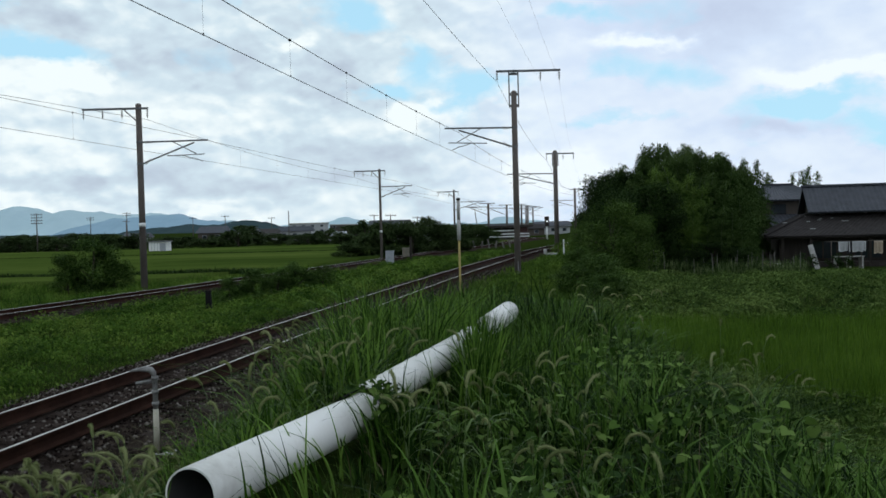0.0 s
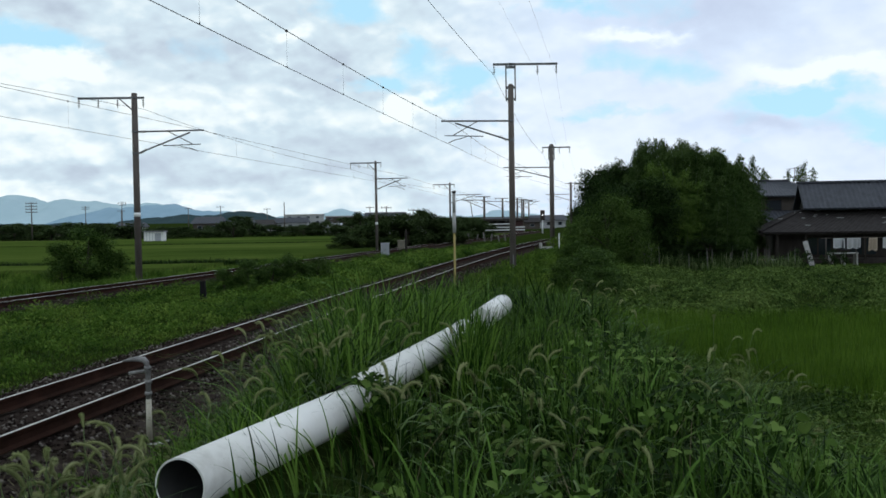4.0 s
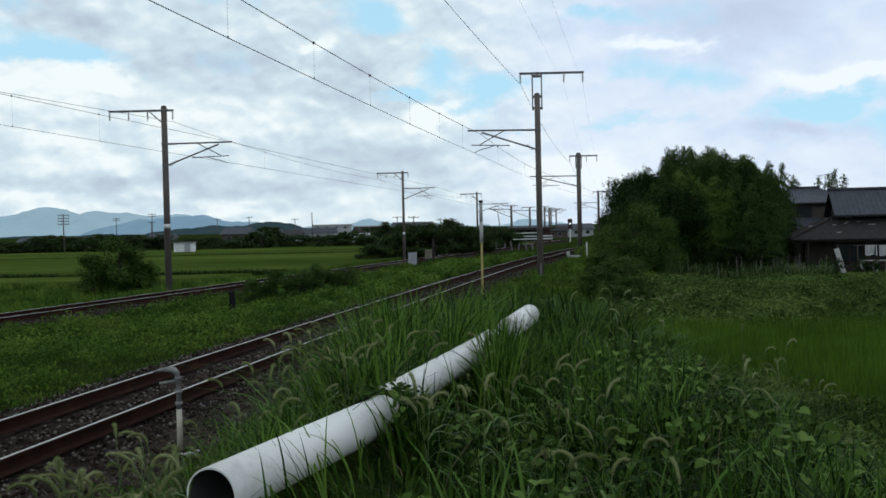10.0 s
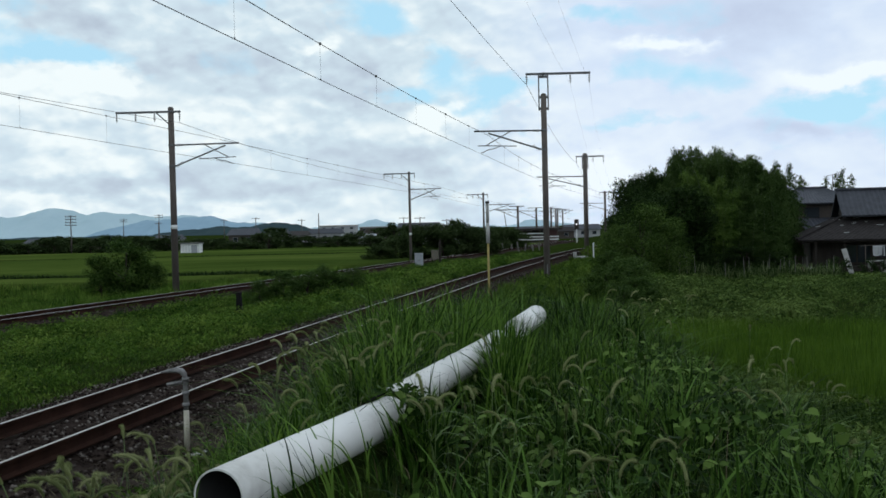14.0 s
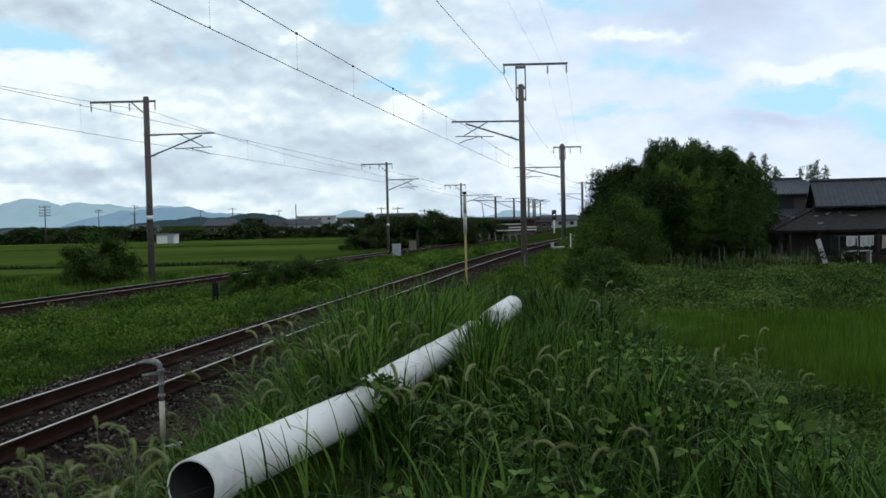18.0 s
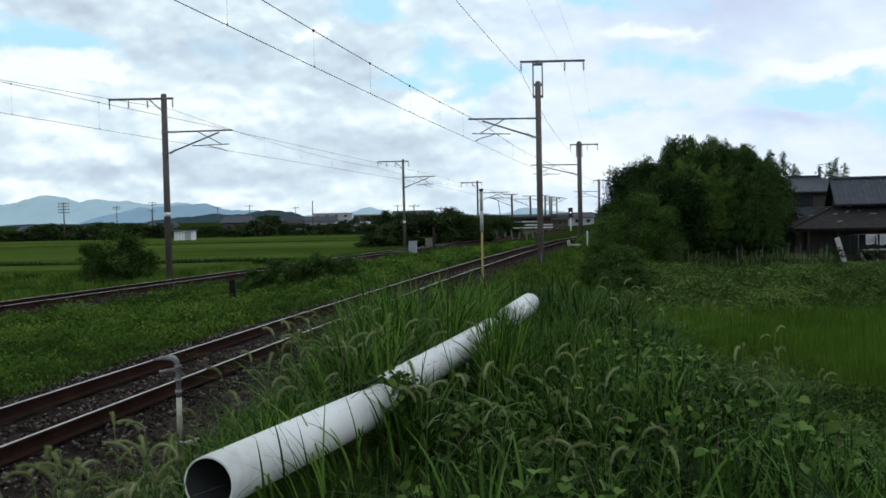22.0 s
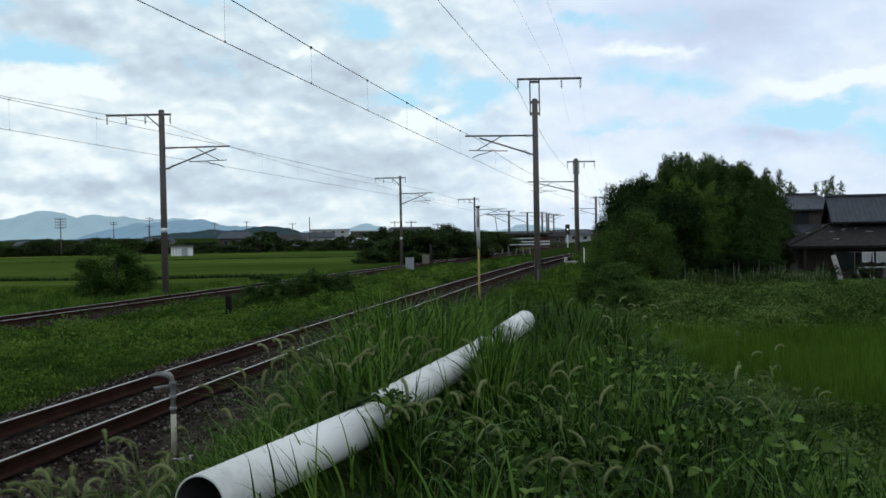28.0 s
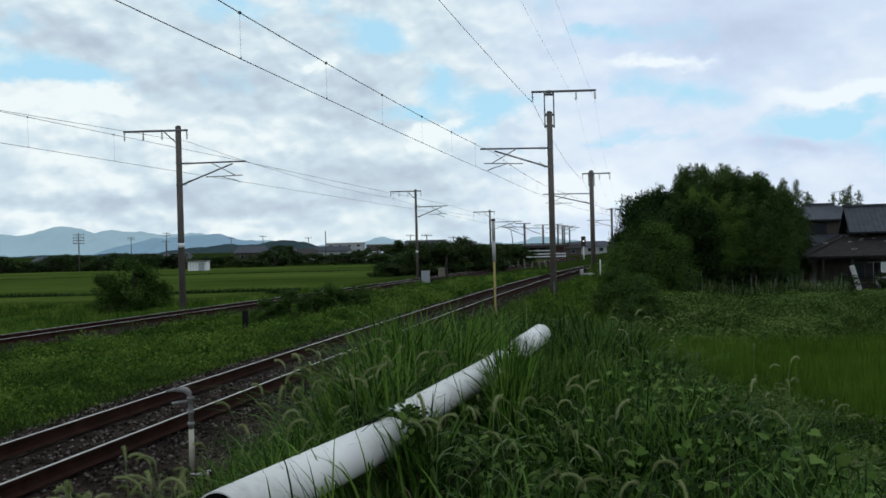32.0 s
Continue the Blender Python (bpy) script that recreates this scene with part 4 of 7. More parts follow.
# ---- grass and weeds ----
def blades(x, y, z, h, w, bend, seg=3, heading=None):
    """Blades of grass as arrays: roots, heights, widths and how far the tips lean over. Returns vertices and triangles."""
    n = len(x)
    a = RNG.uniform(0, 2 * np.pi, n) if heading is None else heading
    d = np.stack([np.cos(a), np.sin(a)], 1)
    turn = a + np.pi / 2 + RNG.uniform(-0.7, 0.7, n)
    s = np.stack([np.cos(turn), np.sin(turn)], 1)
    vs = []
    for k in range(seg):
        t = k / seg
        out = bend * h * t ** 1.8
        up = h * (t - 0.42 * np.minimum(bend, 1.3) * t ** 2.6)
        ww = w * (1 - t) ** 0.6 * (0.55 + 1.2 * t * (1 - t) + 0.45 * (1 - t)) / 1.0
        c = np.stack([x + d[:, 0] * out, y + d[:, 1] * out, z + up], 1)
        off = np.concatenate([s * ww[:, None] / 2, np.zeros((n, 1))], 1)
        vs += [c - off, c + off]
    out = bend * h
    up = h * (1 - 0.42 * np.minimum(bend, 1.3))
    vs.append(np.stack([x + d[:, 0] * out, y + d[:, 1] * out, z + up], 1))
    k = 2 * seg + 1
    v = np.stack(vs, 1).reshape(-1, 3)
    tri = []
    for i in range(seg - 1):
        tri += [(2 * i, 2 * i + 1, 2 * i + 3), (2 * i, 2 * i + 3, 2 * i + 2)]
    tri.append((2 * seg - 2, 2 * seg - 1, 2 * seg))
    f = (np.array(tri)[None] + (np.arange(n) * k)[:, None, None]).reshape(-1, 3)
    return v, f


def leaves(c, size, tilt=0.6, aspect=0.55, droop=0.0, heading=None):
    """Small folded pointed leaves round the points c, turned at random."""
    n = len(c)
    a = RNG.uniform(0, 2 * np.pi, n) if heading is None else heading + RNG.normal(0, 0.6, n)
    b = RNG.normal(-droop, tilt, n)
    roll = RNG.normal(0, 0.5, n)
    u = np.stack([np.cos(a) * np.cos(b), np.sin(a) * np.cos(b), np.sin(b)], 1)
    side = np.stack([-np.sin(a), np.cos(a), np.zeros(n)], 1)
    nrm = np.cross(u, side)
    side = side * np.cos(roll)[:, None] + nrm * np.sin(roll)[:, None]
    s = np.broadcast_to(size, (n,))[:, None]
    w = s * aspect / 2
    fold = np.cross(u, side) * w * 0.35
    p0, p2 = c - u * s * 0.5, c + u * s * 0.5
    m = c + u * s * 0.02
    v = np.stack([p0, m - side * w + fold, p2, m + side * w + fold], 1).reshape(-1, 3)
    q = np.arange(n) * 4
    f = np.concatenate([np.stack([q, q + 2, q + 1], 1), np.stack([q, q + 3, q + 2], 1)])
    return v, f


def round_leaves(c, size, tilt=0.5):
    """Heart-shaped leaves, a little cupped along the midrib, turned at random."""
    n = len(c)
    a, b, roll = RNG.uniform(0, 2 * np.pi, n), RNG.normal(0, tilt, n), RNG.normal(0, 0.4, n)
    u = np.stack([np.cos(a) * np.cos(b), np.sin(a) * np.cos(b), np.sin(b)], 1)
    s = np.stack([-np.sin(a), np.cos(a), np.zeros(n)], 1)
    s = s * np.cos(roll)[:, None] + np.cross(u, s) * np.sin(roll)[:, None]
    w = np.cross(u, s)
    size = np.broadcast_to(size, (n,))[:, None]
    rim = [(-0.30, 0.0, 0.0), (-0.46, 0.24, 0.05), (-0.22, 0.46, 0.10), (0.15, 0.38, 0.08), (0.55, 0.0, -0.12), (0.15, -0.38, 0.08), (-0.22, -0.46, 0.10), (-0.46, -0.24, 0.05)]
    v = np.stack([c + (u * p + s * q + w * r) * size for p, q, r in rim], 1).reshape(-1, 3)
    tri = np.array([(0, 2, 1), (0, 3, 2), (0, 4, 3), (0, 5, 4), (0, 6, 5), (0, 7, 6)])
    return v, (tri[None] + (np.arange(n) * 8)[:, None, None]).reshape(-1, 3)


def stuff(name, vf, material, label, category):
    return tagged(new(name, mesh_np(name, vf[0], vf[1], material)), label, category, kind="stuff")


def join(*parts):
    vs, fs, k = [], [], 0
    for v, f in parts:
        vs.append(v)
        fs.append(f + k)
        k += len(v)
    return np.concatenate(vs), np.concatenate(fs)


def pipe_gap(x, y):
    """Distance across from the pipe's middle line, positive to its right; big past its ends."""
    px = np.interp(y, [p[1] for p in PIPE], [p[0] for p in PIPE])
    return np.where((y > 2.4) & (y < 8.0), (x - px) * 0.93, 9.0)


def patchy(x, y, s, seed):
    return 0.5 + 0.5 * lumps(x + seed, y - seed * 1.7, s)


def scatter(n, x0, x1, y0, y1, power=1.0):
    return RNG.uniform(x0, x1, n), y0 + (y1 - y0) * RNG.random(n) ** power


def bank_height(x, y):
    """How tall the grass stands on the bank: tall behind the pipe and round its far end, low right before it."""
    d = pipe_gap(x, y)
    tall = np.where(d < 0, 0.17 + 0.27 * smooth01((y - 4.3) / 1.2), 0.32)
    tall = np.where((d > 0) & (d < 0.75), 0.10 + 0.22 * smooth01((d - 0.2) / 0.55), tall)
    tall = np.where((d > 0.16) & (d < 1.1) & (x > 0.14) & (y > 4.9) & (y < 7.0), 0.30, tall)
    tall = np.where(y > 7.3, 0.38 - 0.12 * smooth01((y - 8.5) / 3), tall)
    tall = np.where((x > 1.9) & (y < 9), 0.20, tall)
    tall = np.where((x < -0.7) & (y < 4.6), 0.14 + 0.14 * patchy(x, y, 0.3, 2), tall)
    return tall * (0.6 + 0.65 * patchy(x, y, 0.5, 4))


def bank_grass():
    """Tall uncut grass on the bank round the pipe: tufts of blades that lean out from their roots."""
    k = 5200
    tx, ty = scatter(k, -2.3, 4.4, 1.45, 12.0, 1.3)
    per = RNG.integers(9, 26, k)
    tx, ty = np.repeat(tx, per), np.repeat(ty, per)
    spread = np.repeat(RNG.uniform(0.02, 0.07, k), per)
    tone = np.repeat(RNG.uniform(0.7, 1.25, k), per)
    n = len(tx)
    a, r = RNG.uniform(0, 2 * np.pi, n), np.sqrt(RNG.random(n))
    x, y = tx + np.cos(a) * r * spread, ty + np.sin(a) * r * spread
    d, da, z = pipe_gap(x, y), x - centre_a(y), land(x, y)
    keep = (np.abs(d) > 0.085) & (da > 1.5) & (RNG.random(n) < 0.3 + 0.7 * smooth01((z + 0.25) / 0.7))
    keep &= ~((x < -0.85) & (y < 4.8) & (RNG.random(n) < 0.55))
    keep &= (RNG.random(n) < np.where((pipe_gap(x, y) > 0) & (y < 9), 0.5 + 0.6 * patchy(x, y, 0.33, 23), 1.0))
    keep &= ~((d > 0) & (d < 0.65) & (y < 4.3) & (RNG.random(n) < 0.45))
    keep &= ~((x > 0.15) & (x < 1.15) & (y < 3.9) & (RNG.random(n) < 0.6))
    x, y, z, a, tone = x[keep], y[keep], z[keep], a[keep], tone[keep]
    n = len(x)
    h = bank_height(x, y) * tone * RNG.uniform(0.6, 1.35, n)
    bend = np.clip(RNG.gamma(2.4, 0.2, n), 0.02, 1.5)
    wide = RNG.uniform(0.009, 0.021, n) * (0.75 + 0.5 * h)
    back = (pipe_gap(x, y) < 0) | ((x < 0.2) & (y > 7))
    for k, nm, mt, lb in ((back, "fresh_grass", "blade_light", "tall fresh green grass behind the pipe"), (~back, "tall_grass", "blade", "tall uncut green grass on the bank before the pipe")):
        stuff(nm, blades(x[k], y[k], z[k] - 0.02, (h * (1 + 0.35 * bend))[k], wide[k], bend[k], 5, a[k]), M[mt], lb, "grass")
    # a lower sward between the tufts; its dark colour stands for shade under them
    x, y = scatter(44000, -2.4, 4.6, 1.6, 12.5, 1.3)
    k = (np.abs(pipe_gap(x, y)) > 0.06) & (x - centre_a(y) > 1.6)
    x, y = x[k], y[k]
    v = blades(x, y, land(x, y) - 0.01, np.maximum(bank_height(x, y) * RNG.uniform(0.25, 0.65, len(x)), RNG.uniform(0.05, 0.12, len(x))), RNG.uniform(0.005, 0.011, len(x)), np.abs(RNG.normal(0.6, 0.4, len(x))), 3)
    stuff("grass_sward", v, M["weed_shade_dull"], "lower green grass under the tall tufts", "grass")
    # the thick clump before the pipe's far end, and one at the joint
    x = np.concatenate([RNG.uniform(0.19, 0.95, 1500), RNG.uniform(-0.3, -0.1, 130)])
    y = np.concatenate([RNG.uniform(5.0, 6.7, 1500), RNG.uniform(3.85, 4.3, 130)])
    k = (pipe_gap(x, y) > 0.13)
    x, y = x[k], y[k]
    h = np.where(y > 4.7, RNG.uniform(0.2, 0.44, len(x)), RNG.uniform(0.18, 0.38, len(x)))
    # the upright clump that hides a stretch of the far pipe
    y1 = RNG.uniform(4.9, 6.0, 360)
    x1 = RNG.uniform(0.033, 0.060, 360) * y1
    k = pipe_gap(x1, y1) > 0.12
    x, y, h = np.concatenate([x, x1[k]]), np.concatenate([y, y1[k]]), np.concatenate([h, RNG.uniform(0.34, 0.68, int(k.sum()))])
    stuff("clump_grass", blades(x, y, land(x, y) - 0.02, h, RNG.uniform(0.010, 0.021, len(x)), np.clip(RNG.gamma(2.2, 0.16, len(x)), 0.05, 1.0), 6), M["blade_light"], "thick clump of fresh green grass beside the pipe", "grass")
    # long fresh blades behind the pipe
    y = RNG.uniform(4.9, 8.2, 3800)
    x = y * RNG.uniform(-0.15, 0.05, 3800)
    k = pipe_gap(x, y) < -0.12
    x, y = x[k], y[k]
    h = RNG.uniform(0.32, 0.80, len(x)) * (0.65 + 0.5 * patchy(x, y, 0.3, 14)) * (1 - 0.48 * smooth01((x / y + 0.065) / 0.04))
    stuff("long_grass", blades(x, y, land(x, y) - 0.02, h, RNG.uniform(0.010, 0.021, len(x)), np.clip(RNG.gamma(2.4, 0.2, len(x)), 0.05, 1.2), 6, RNG.normal(2.4, 1.2, len(x))), M["blade_light"], "long fresh grass leaning over behind the pipe", "grass")
    # dry straw among it
    x, y = scatter(1300, -2.2, 3.6, 2.0, 12.0)
    k = np.abs(pipe_gap(x, y)) > 0.1
    x, y = x[k], y[k]
    v = blades(x, y, land(x, y), RNG.uniform(0.15, 0.45, len(x)), RNG.uniform(0.003, 0.006, len(x)), RNG.uniform(0.3, 1.4, len(x)), 3)
    stuff("dry_straw", v, M["dry"], "dry pale straw among the green grass", "grass")
    # a few blades that fall across the pipe
    y = np.concatenate([RNG.uniform(2.9, 5.6, 120), RNG.uniform(3.75, 4.35, 60), RNG.uniform(4.8, 6.1, 330), RNG.uniform(3.0, 6.0, 50)])
    side = np.concatenate([RNG.uniform(0.10, 0.20, 120), RNG.uniform(0.10, 0.22, 60), RNG.uniform(0.17, 0.36, 330), RNG.uniform(-0.16, -0.1, 50)])
    x = np.interp(y, [p[1] for p in PIPE], [p[0] for p in PIPE]) + side
    x[180:510] = 0.044 * y[180:510] + RNG.normal(0.03, 0.08, 330)
    h = np.concatenate([RNG.uniform(0.26, 0.48, 120), RNG.uniform(0.26, 0.46, 60), RNG.uniform(0.24, 0.66, 330), RNG.uniform(0.3, 0.5, 50)])
    bend = np.concatenate([RNG.uniform(0.3, 0.9, 180), RNG.uniform(0.05, 0.5, 330), RNG.uniform(0.5, 1.1, 50)])
    way = np.concatenate([RNG.normal(np.pi, 0.7, 180), RNG.uniform(0, 2 * np.pi, 330), RNG.normal(-0.4, 0.5, 50)])
    v = blades(x, y, land(x, y), h, RNG.uniform(0.006, 0.013, 560), bend, 6, way)
    stuff("pipe_grass", v, M["blade_light"], "single grass blades leaning over the pipe", "grass")


def bank_weeds():
    """Broad-leaved weeds and vines on the bank's right slope, in leafy cushions."""
    x, y = scatter(30000, -0.2, 5.2, 2.2, 12.5, 1.2)
    d = pipe_gap(x, y)
    keep = (d > 0.16) & (patchy(x, y, 0.42, 11) > 0.3)
    x, y, d = x[keep], y[keep], d[keep]
    hgt = RNG.uniform(0.02, 0.34, len(x)) * np.where(d < 0.8, 0.55, 1.0) * (0.45 + 0.8 * patchy(x, y, 0.45, 6))
    c = np.stack([x, y, land(x, y) + hgt], 1)
    stuff("broad_weeds", round_leaves(c, RNG.uniform(0.02, 0.058, len(x)), 0.45), M["weed"], "broad-leaved weeds and vines on the bank", "weeds")
    # larger vine leaves lying on top
    x, y = scatter(2400, 0.0, 3.4, 2.6, 8.0)
    k = (pipe_gap(x, y) > 0.4) & (patchy(x, y, 0.38, 31) > 0.45) & (y > 3.3)
    x, y = x[k], y[k]
    c = np.stack([x, y, land(x, y) + RNG.uniform(0.08, 0.27, len(x))], 1)
    stuff("vine_leaves", round_leaves(c, RNG.uniform(0.025, 0.056, len(x)), 0.6), M["vine"], "larger fresh green vine leaves over the grass", "weeds")
    # weeds grown over the joint between the two pipes
    y = RNG.uniform(3.86, 4.22, 420)
    x = np.interp(y, [p[1] for p in PIPE], [p[0] for p in PIPE]) + RNG.uniform(-0.06, 0.17, 420)
    top = 1.235 - 1.1 * np.maximum(x + 0.2, 0)
    c = np.stack([x, y, 0.95 + (top - 0.95 + RNG.uniform(0.0, 0.06, 420)) * RNG.random(420) ** 0.35], 1)
    d = pipe_gap(x, y)
    c = c[(y > 4.08) | (d > PIPE_R + 0.02)]
    stuff("joint_weeds", round_leaves(c, RNG.uniform(0.022, 0.055, len(c)), 0.6), M["weed"], "small leafy weeds grown over the joint of the pipes", "weeds")
    # the left foot of the bank: low scattered weeds and litter on the stones
    x, y = scatter(30000, -4.6, -0.75, 2.0, 12.5)
    da = x - centre_a(y)
    k = (da > 1.3 + 0.5 * RNG.random(len(x))) & ((pipe_gap(x, y) < -0.15) | ((y > 8) & (x < -0.4))) & (patchy(x, y, 0.3, 41) > 0.3) & (RNG.random(len(x)) < 0.25 + 0.75 * smooth01((da - 1.3) / 1.6))
    x, y = x[k], y[k]
    c = np.stack([x, y, land(x, y) + RNG.uniform(0.01, 0.22, len(x)) * patchy(x, y, 0.3, 41)], 1)
    stuff("low_weeds", leaves(c, RNG.uniform(0.035, 0.085, len(x)), 0.4, 0.4), M["weed_mid"], "low dull weeds at the foot of the bank", "weeds")
    # dead stalks and straw fallen on the stones
    x, y = scatter(3600, -4.8, -0.8, 2.2, 12.5)
    k = (x - centre_a(y) > 1.0) & ((pipe_gap(x, y) < -0.15) | ((y > 8) & (x < -0.4)))
    x, y = x[k], y[k]
    v = blades(x, y, land(x, y) + RNG.uniform(0.0, 0.06, len(x)), RNG.uniform(0.08, 0.25, len(x)), RNG.uniform(0.004, 0.009, len(x)), RNG.uniform(1.2, 2.4, len(x)), 3)
    stuff("fallen_straw", v, M["dry"], "pale dead stalks fallen on the stones", "grass")
    # tangled grass lying on the lower slope
    x, y = scatter(15000, 1.5, 5.0, 3.4, 9.5)
    v = blades(x, y, land(x, y) + RNG.uniform(0.0, 0.1, len(x)), RNG.uniform(0.1, 0.3, len(x)), RNG.uniform(0.006, 0.014, len(x)), RNG.uniform(0.7, 2.2, len(x)), 3)
    stuff("low_grass", v, M["weed_shade_dull"], "low tangled grass at the foot of the bank", "grass")


def verge_grass():
    """Short grass between the tracks and along the shoulders."""
    x, y = scatter(100000, -16, 4, 9, 75, 1.6)
    x = centre_b(y) + (centre_a(y) - centre_b(y)) * RNG.random(len(y))
    da, db = centre_a(y) - x, x - centre_b(y)
    keep = (da > 1.4 + 0.5 * patchy(x, y, 0.5, 3)) & (db > 1.7 + 0.3 * patchy(x, y, 0.8, 5))
    x, y = x[keep], y[keep]
    h = (0.05 + 0.17 * patchy(x, y, 0.45, 8) * (0.3 + 0.7 * patchy(x, y, 2.6, 1))) * RNG.uniform(0.6, 1.5, len(x)) * (1 + y / 70) * (0.55 + 0.45 * smooth01((centre_a(y) - x - 1.6) / 1.4))
    v = blades(x, y, land(x, y) - 0.01, h, RNG.uniform(0.010, 0.022, len(x)) * (0.6 + y / 30), np.abs(RNG.normal(0.9, 0.45, len(x))), 2)
    stuff("verge_grass", v, M["blade_short"], "lush short green grass between the two tracks", "grass")
    # right shoulder of the near track
    x, y = scatter(52000, 0, 1, 10, 75, 1.3)
    x = centre_a(y) + 1.0 + 6.8 * RNG.random(len(y))
    k = (x - centre_a(y) > 2.1 - 0.95 * smooth01((y - 17) / 8) + 0.6 * RNG.random(len(x))) & (land(x, y) < 0.7)
    x, y = x[k], y[k]
    h = (0.14 + 0.30 * patchy(x, y, 1.1, 9)) * RNG.uniform(0.5, 1.3, len(x))
    v = blades(x, y, land(x, y) - 0.01, h, RNG.uniform(0.012, 0.024, len(x)) * (0.6 + y / 35), np.abs(RNG.normal(0.5, 0.35, len(x))), 2)
    stuff("shoulder_grass", v, M["blade_short"], "rough green grass on the shoulder of the near track", "grass")
    # past the far track
    y = 18 + 42 * RNG.random(42000) ** 0.9
    x = centre_b(y) - 1.8 - 17 * RNG.random(len(y)) ** 1.2
    h = (0.16 + 0.34 * patchy(x, y, 1.7, 12)) * RNG.uniform(0.5, 1.3, len(x))
    v = blades(x, y, land(x, y) - 0.01, h, RNG.uniform(0.02, 0.04, len(x)), np.abs(RNG.normal(0.5, 0.3, len(x))), 2)
    stuff("rough_grass", v, M["weed_mid"], "rough darker grass along the far track", "grass")
    # leafy weeds in patches between the tracks
    y = 12 + 58 * RNG.random(110000) ** 1.6
    x = centre_b(y) + (centre_a(y) - centre_b(y)) * RNG.random(len(y))
    k = (centre_a(y) - x > 2.5 - 0.6 * smooth01((y - 15) / 8)) & (x - centre_b(y) > 2.0) & (patchy(x, y, 0.9, 21) > 0.6)
    x, y = x[k], y[k]
    c = np.stack([x, y, land(x, y) + RNG.uniform(0.03, 0.42, len(x)) * patchy(x, y, 0.9, 21)], 1)
    stuff("verge_weeds", leaves(c, RNG.uniform(0.04, 0.10, len(x)) * (0.7 + y / 50), 0.5, 0.55), M["weed_mid"], "leafy weeds among the grass between the tracks", "weeds")


def path_grass():
    """Short trodden grass and weeds on the bank where one stands, and behind."""
    n = 52000
    x, y = RNG.normal(0.6, 3.4, n), 2.6 - 9.5 * RNG.random(n) ** 1.3
    k = (x - centre_a(y) > 1.7 + 0.5 * RNG.random(n)) & (np.abs(x) < 9)
    x, y = x[k], y[k]
    h = (0.05 + 0.17 * patchy(x, y, 0.5, 13)) * RNG.uniform(0.6, 1.4, len(x))
    v = blades(x, y, land(x, y) - 0.01, h, RNG.uniform(0.006, 0.013, len(x)), np.abs(RNG.normal(0.8, 0.4, len(x))), 3)
    stuff("path_grass", v, M["weed_shade_dull"], "short trodden green grass on the bank", "grass")
    n = 9000
    x, y = RNG.normal(0.6, 2.6, n), 3.0 - 6.5 * RNG.random(n) ** 1.2
    k = (x - centre_a(y) > 2.0) & (patchy(x, y, 0.42, 11) > 0.45) & (np.abs(pipe_gap(x, y)) > 0.16)
    x, y = x[k], y[k]
    c = np.stack([x, y, land(x, y) + RNG.uniform(0.01, 0.14, len(x))], 1)
    stuff("path_weeds", round_leaves(c, RNG.uniform(0.02, 0.05, len(x)), 0.5), M["weed"], "low broad-leaved weeds in the trodden grass", "weeds")


def paddy_edge(y):
    """Where the foot of the bank gives way to the rice: x at y."""
    return 4.3 + 0.3 * np.clip(21 - y, 0, 7) + 0.5 * np.clip(14 - y, 0, 8)


def slope_weeds():
    """Low tangled weeds on the wide foot of the bank, down to the paddy."""
    n = 1500
    y = 6.0 + 17 * RNG.random(n) ** 1.1
    lo = np.maximum(1.9, centre_a(y) + 4.6)
    x = lo + (paddy_edge(y) + 0.2 - lo) * RNG.random(n)
    r = RNG.uniform(0.12, 0.42, n)
    v = hummocks(x, y, r, r * RNG.uniform(0.4, 0.9, n) + 0.04, 70, 0.085, 0.5, 0.3)
    stuff("slope_weeds", v, M["weed_field"], "low tangled weeds at the wide foot of the bank", "weeds")
    n = 16000
    y = 6.0 + 17 * RNG.random(n) ** 1.1
    lo = np.maximum(1.9, centre_a(y) + 4.6)
    x = lo + (paddy_edge(y) + 0.2 - lo) * RNG.random(n)
    v = blades(x, y, land(x, y), RNG.uniform(0.1, 0.36, n), RNG.uniform(0.007, 0.016, n), RNG.uniform(0.5, 1.8, n), 3)
    stuff("slope_grass", v, M["blade_short"], "low lying grass at the wide foot of the bank", "grass")


def rice_field():
    """The rice paddy: upright blades in rows, and the wet ground under them."""
    n = 72000
    y = 9.5 + 16.2 * RNG.random(n)
    x = paddy_edge(y) + 23 * RNG.random(n) ** 1.15
    x = np.where(RNG.random(n) < 0.8, np.round(x / 0.28) * 0.28 + RNG.normal(0, 0.035, n), x)
    y = y + RNG.normal(0, 0.03, n)
    edge = smooth01((x - paddy_edge(y)) / 0.8)
    h = RNG.uniform(0.42, 0.62, n) * (0.75 + 0.25 * edge) + 0.06 * patchy(x, y, 2.4, 4)
    v = blades(x, y, land(x, y) - 0.02, h, RNG.uniform(0.011, 0.02, n), np.abs(RNG.normal(0.22, 0.15, n)), 2)
    stuff("rice_plants", v, M["rice"], "dense upright green rice plants in the paddy", "rice")


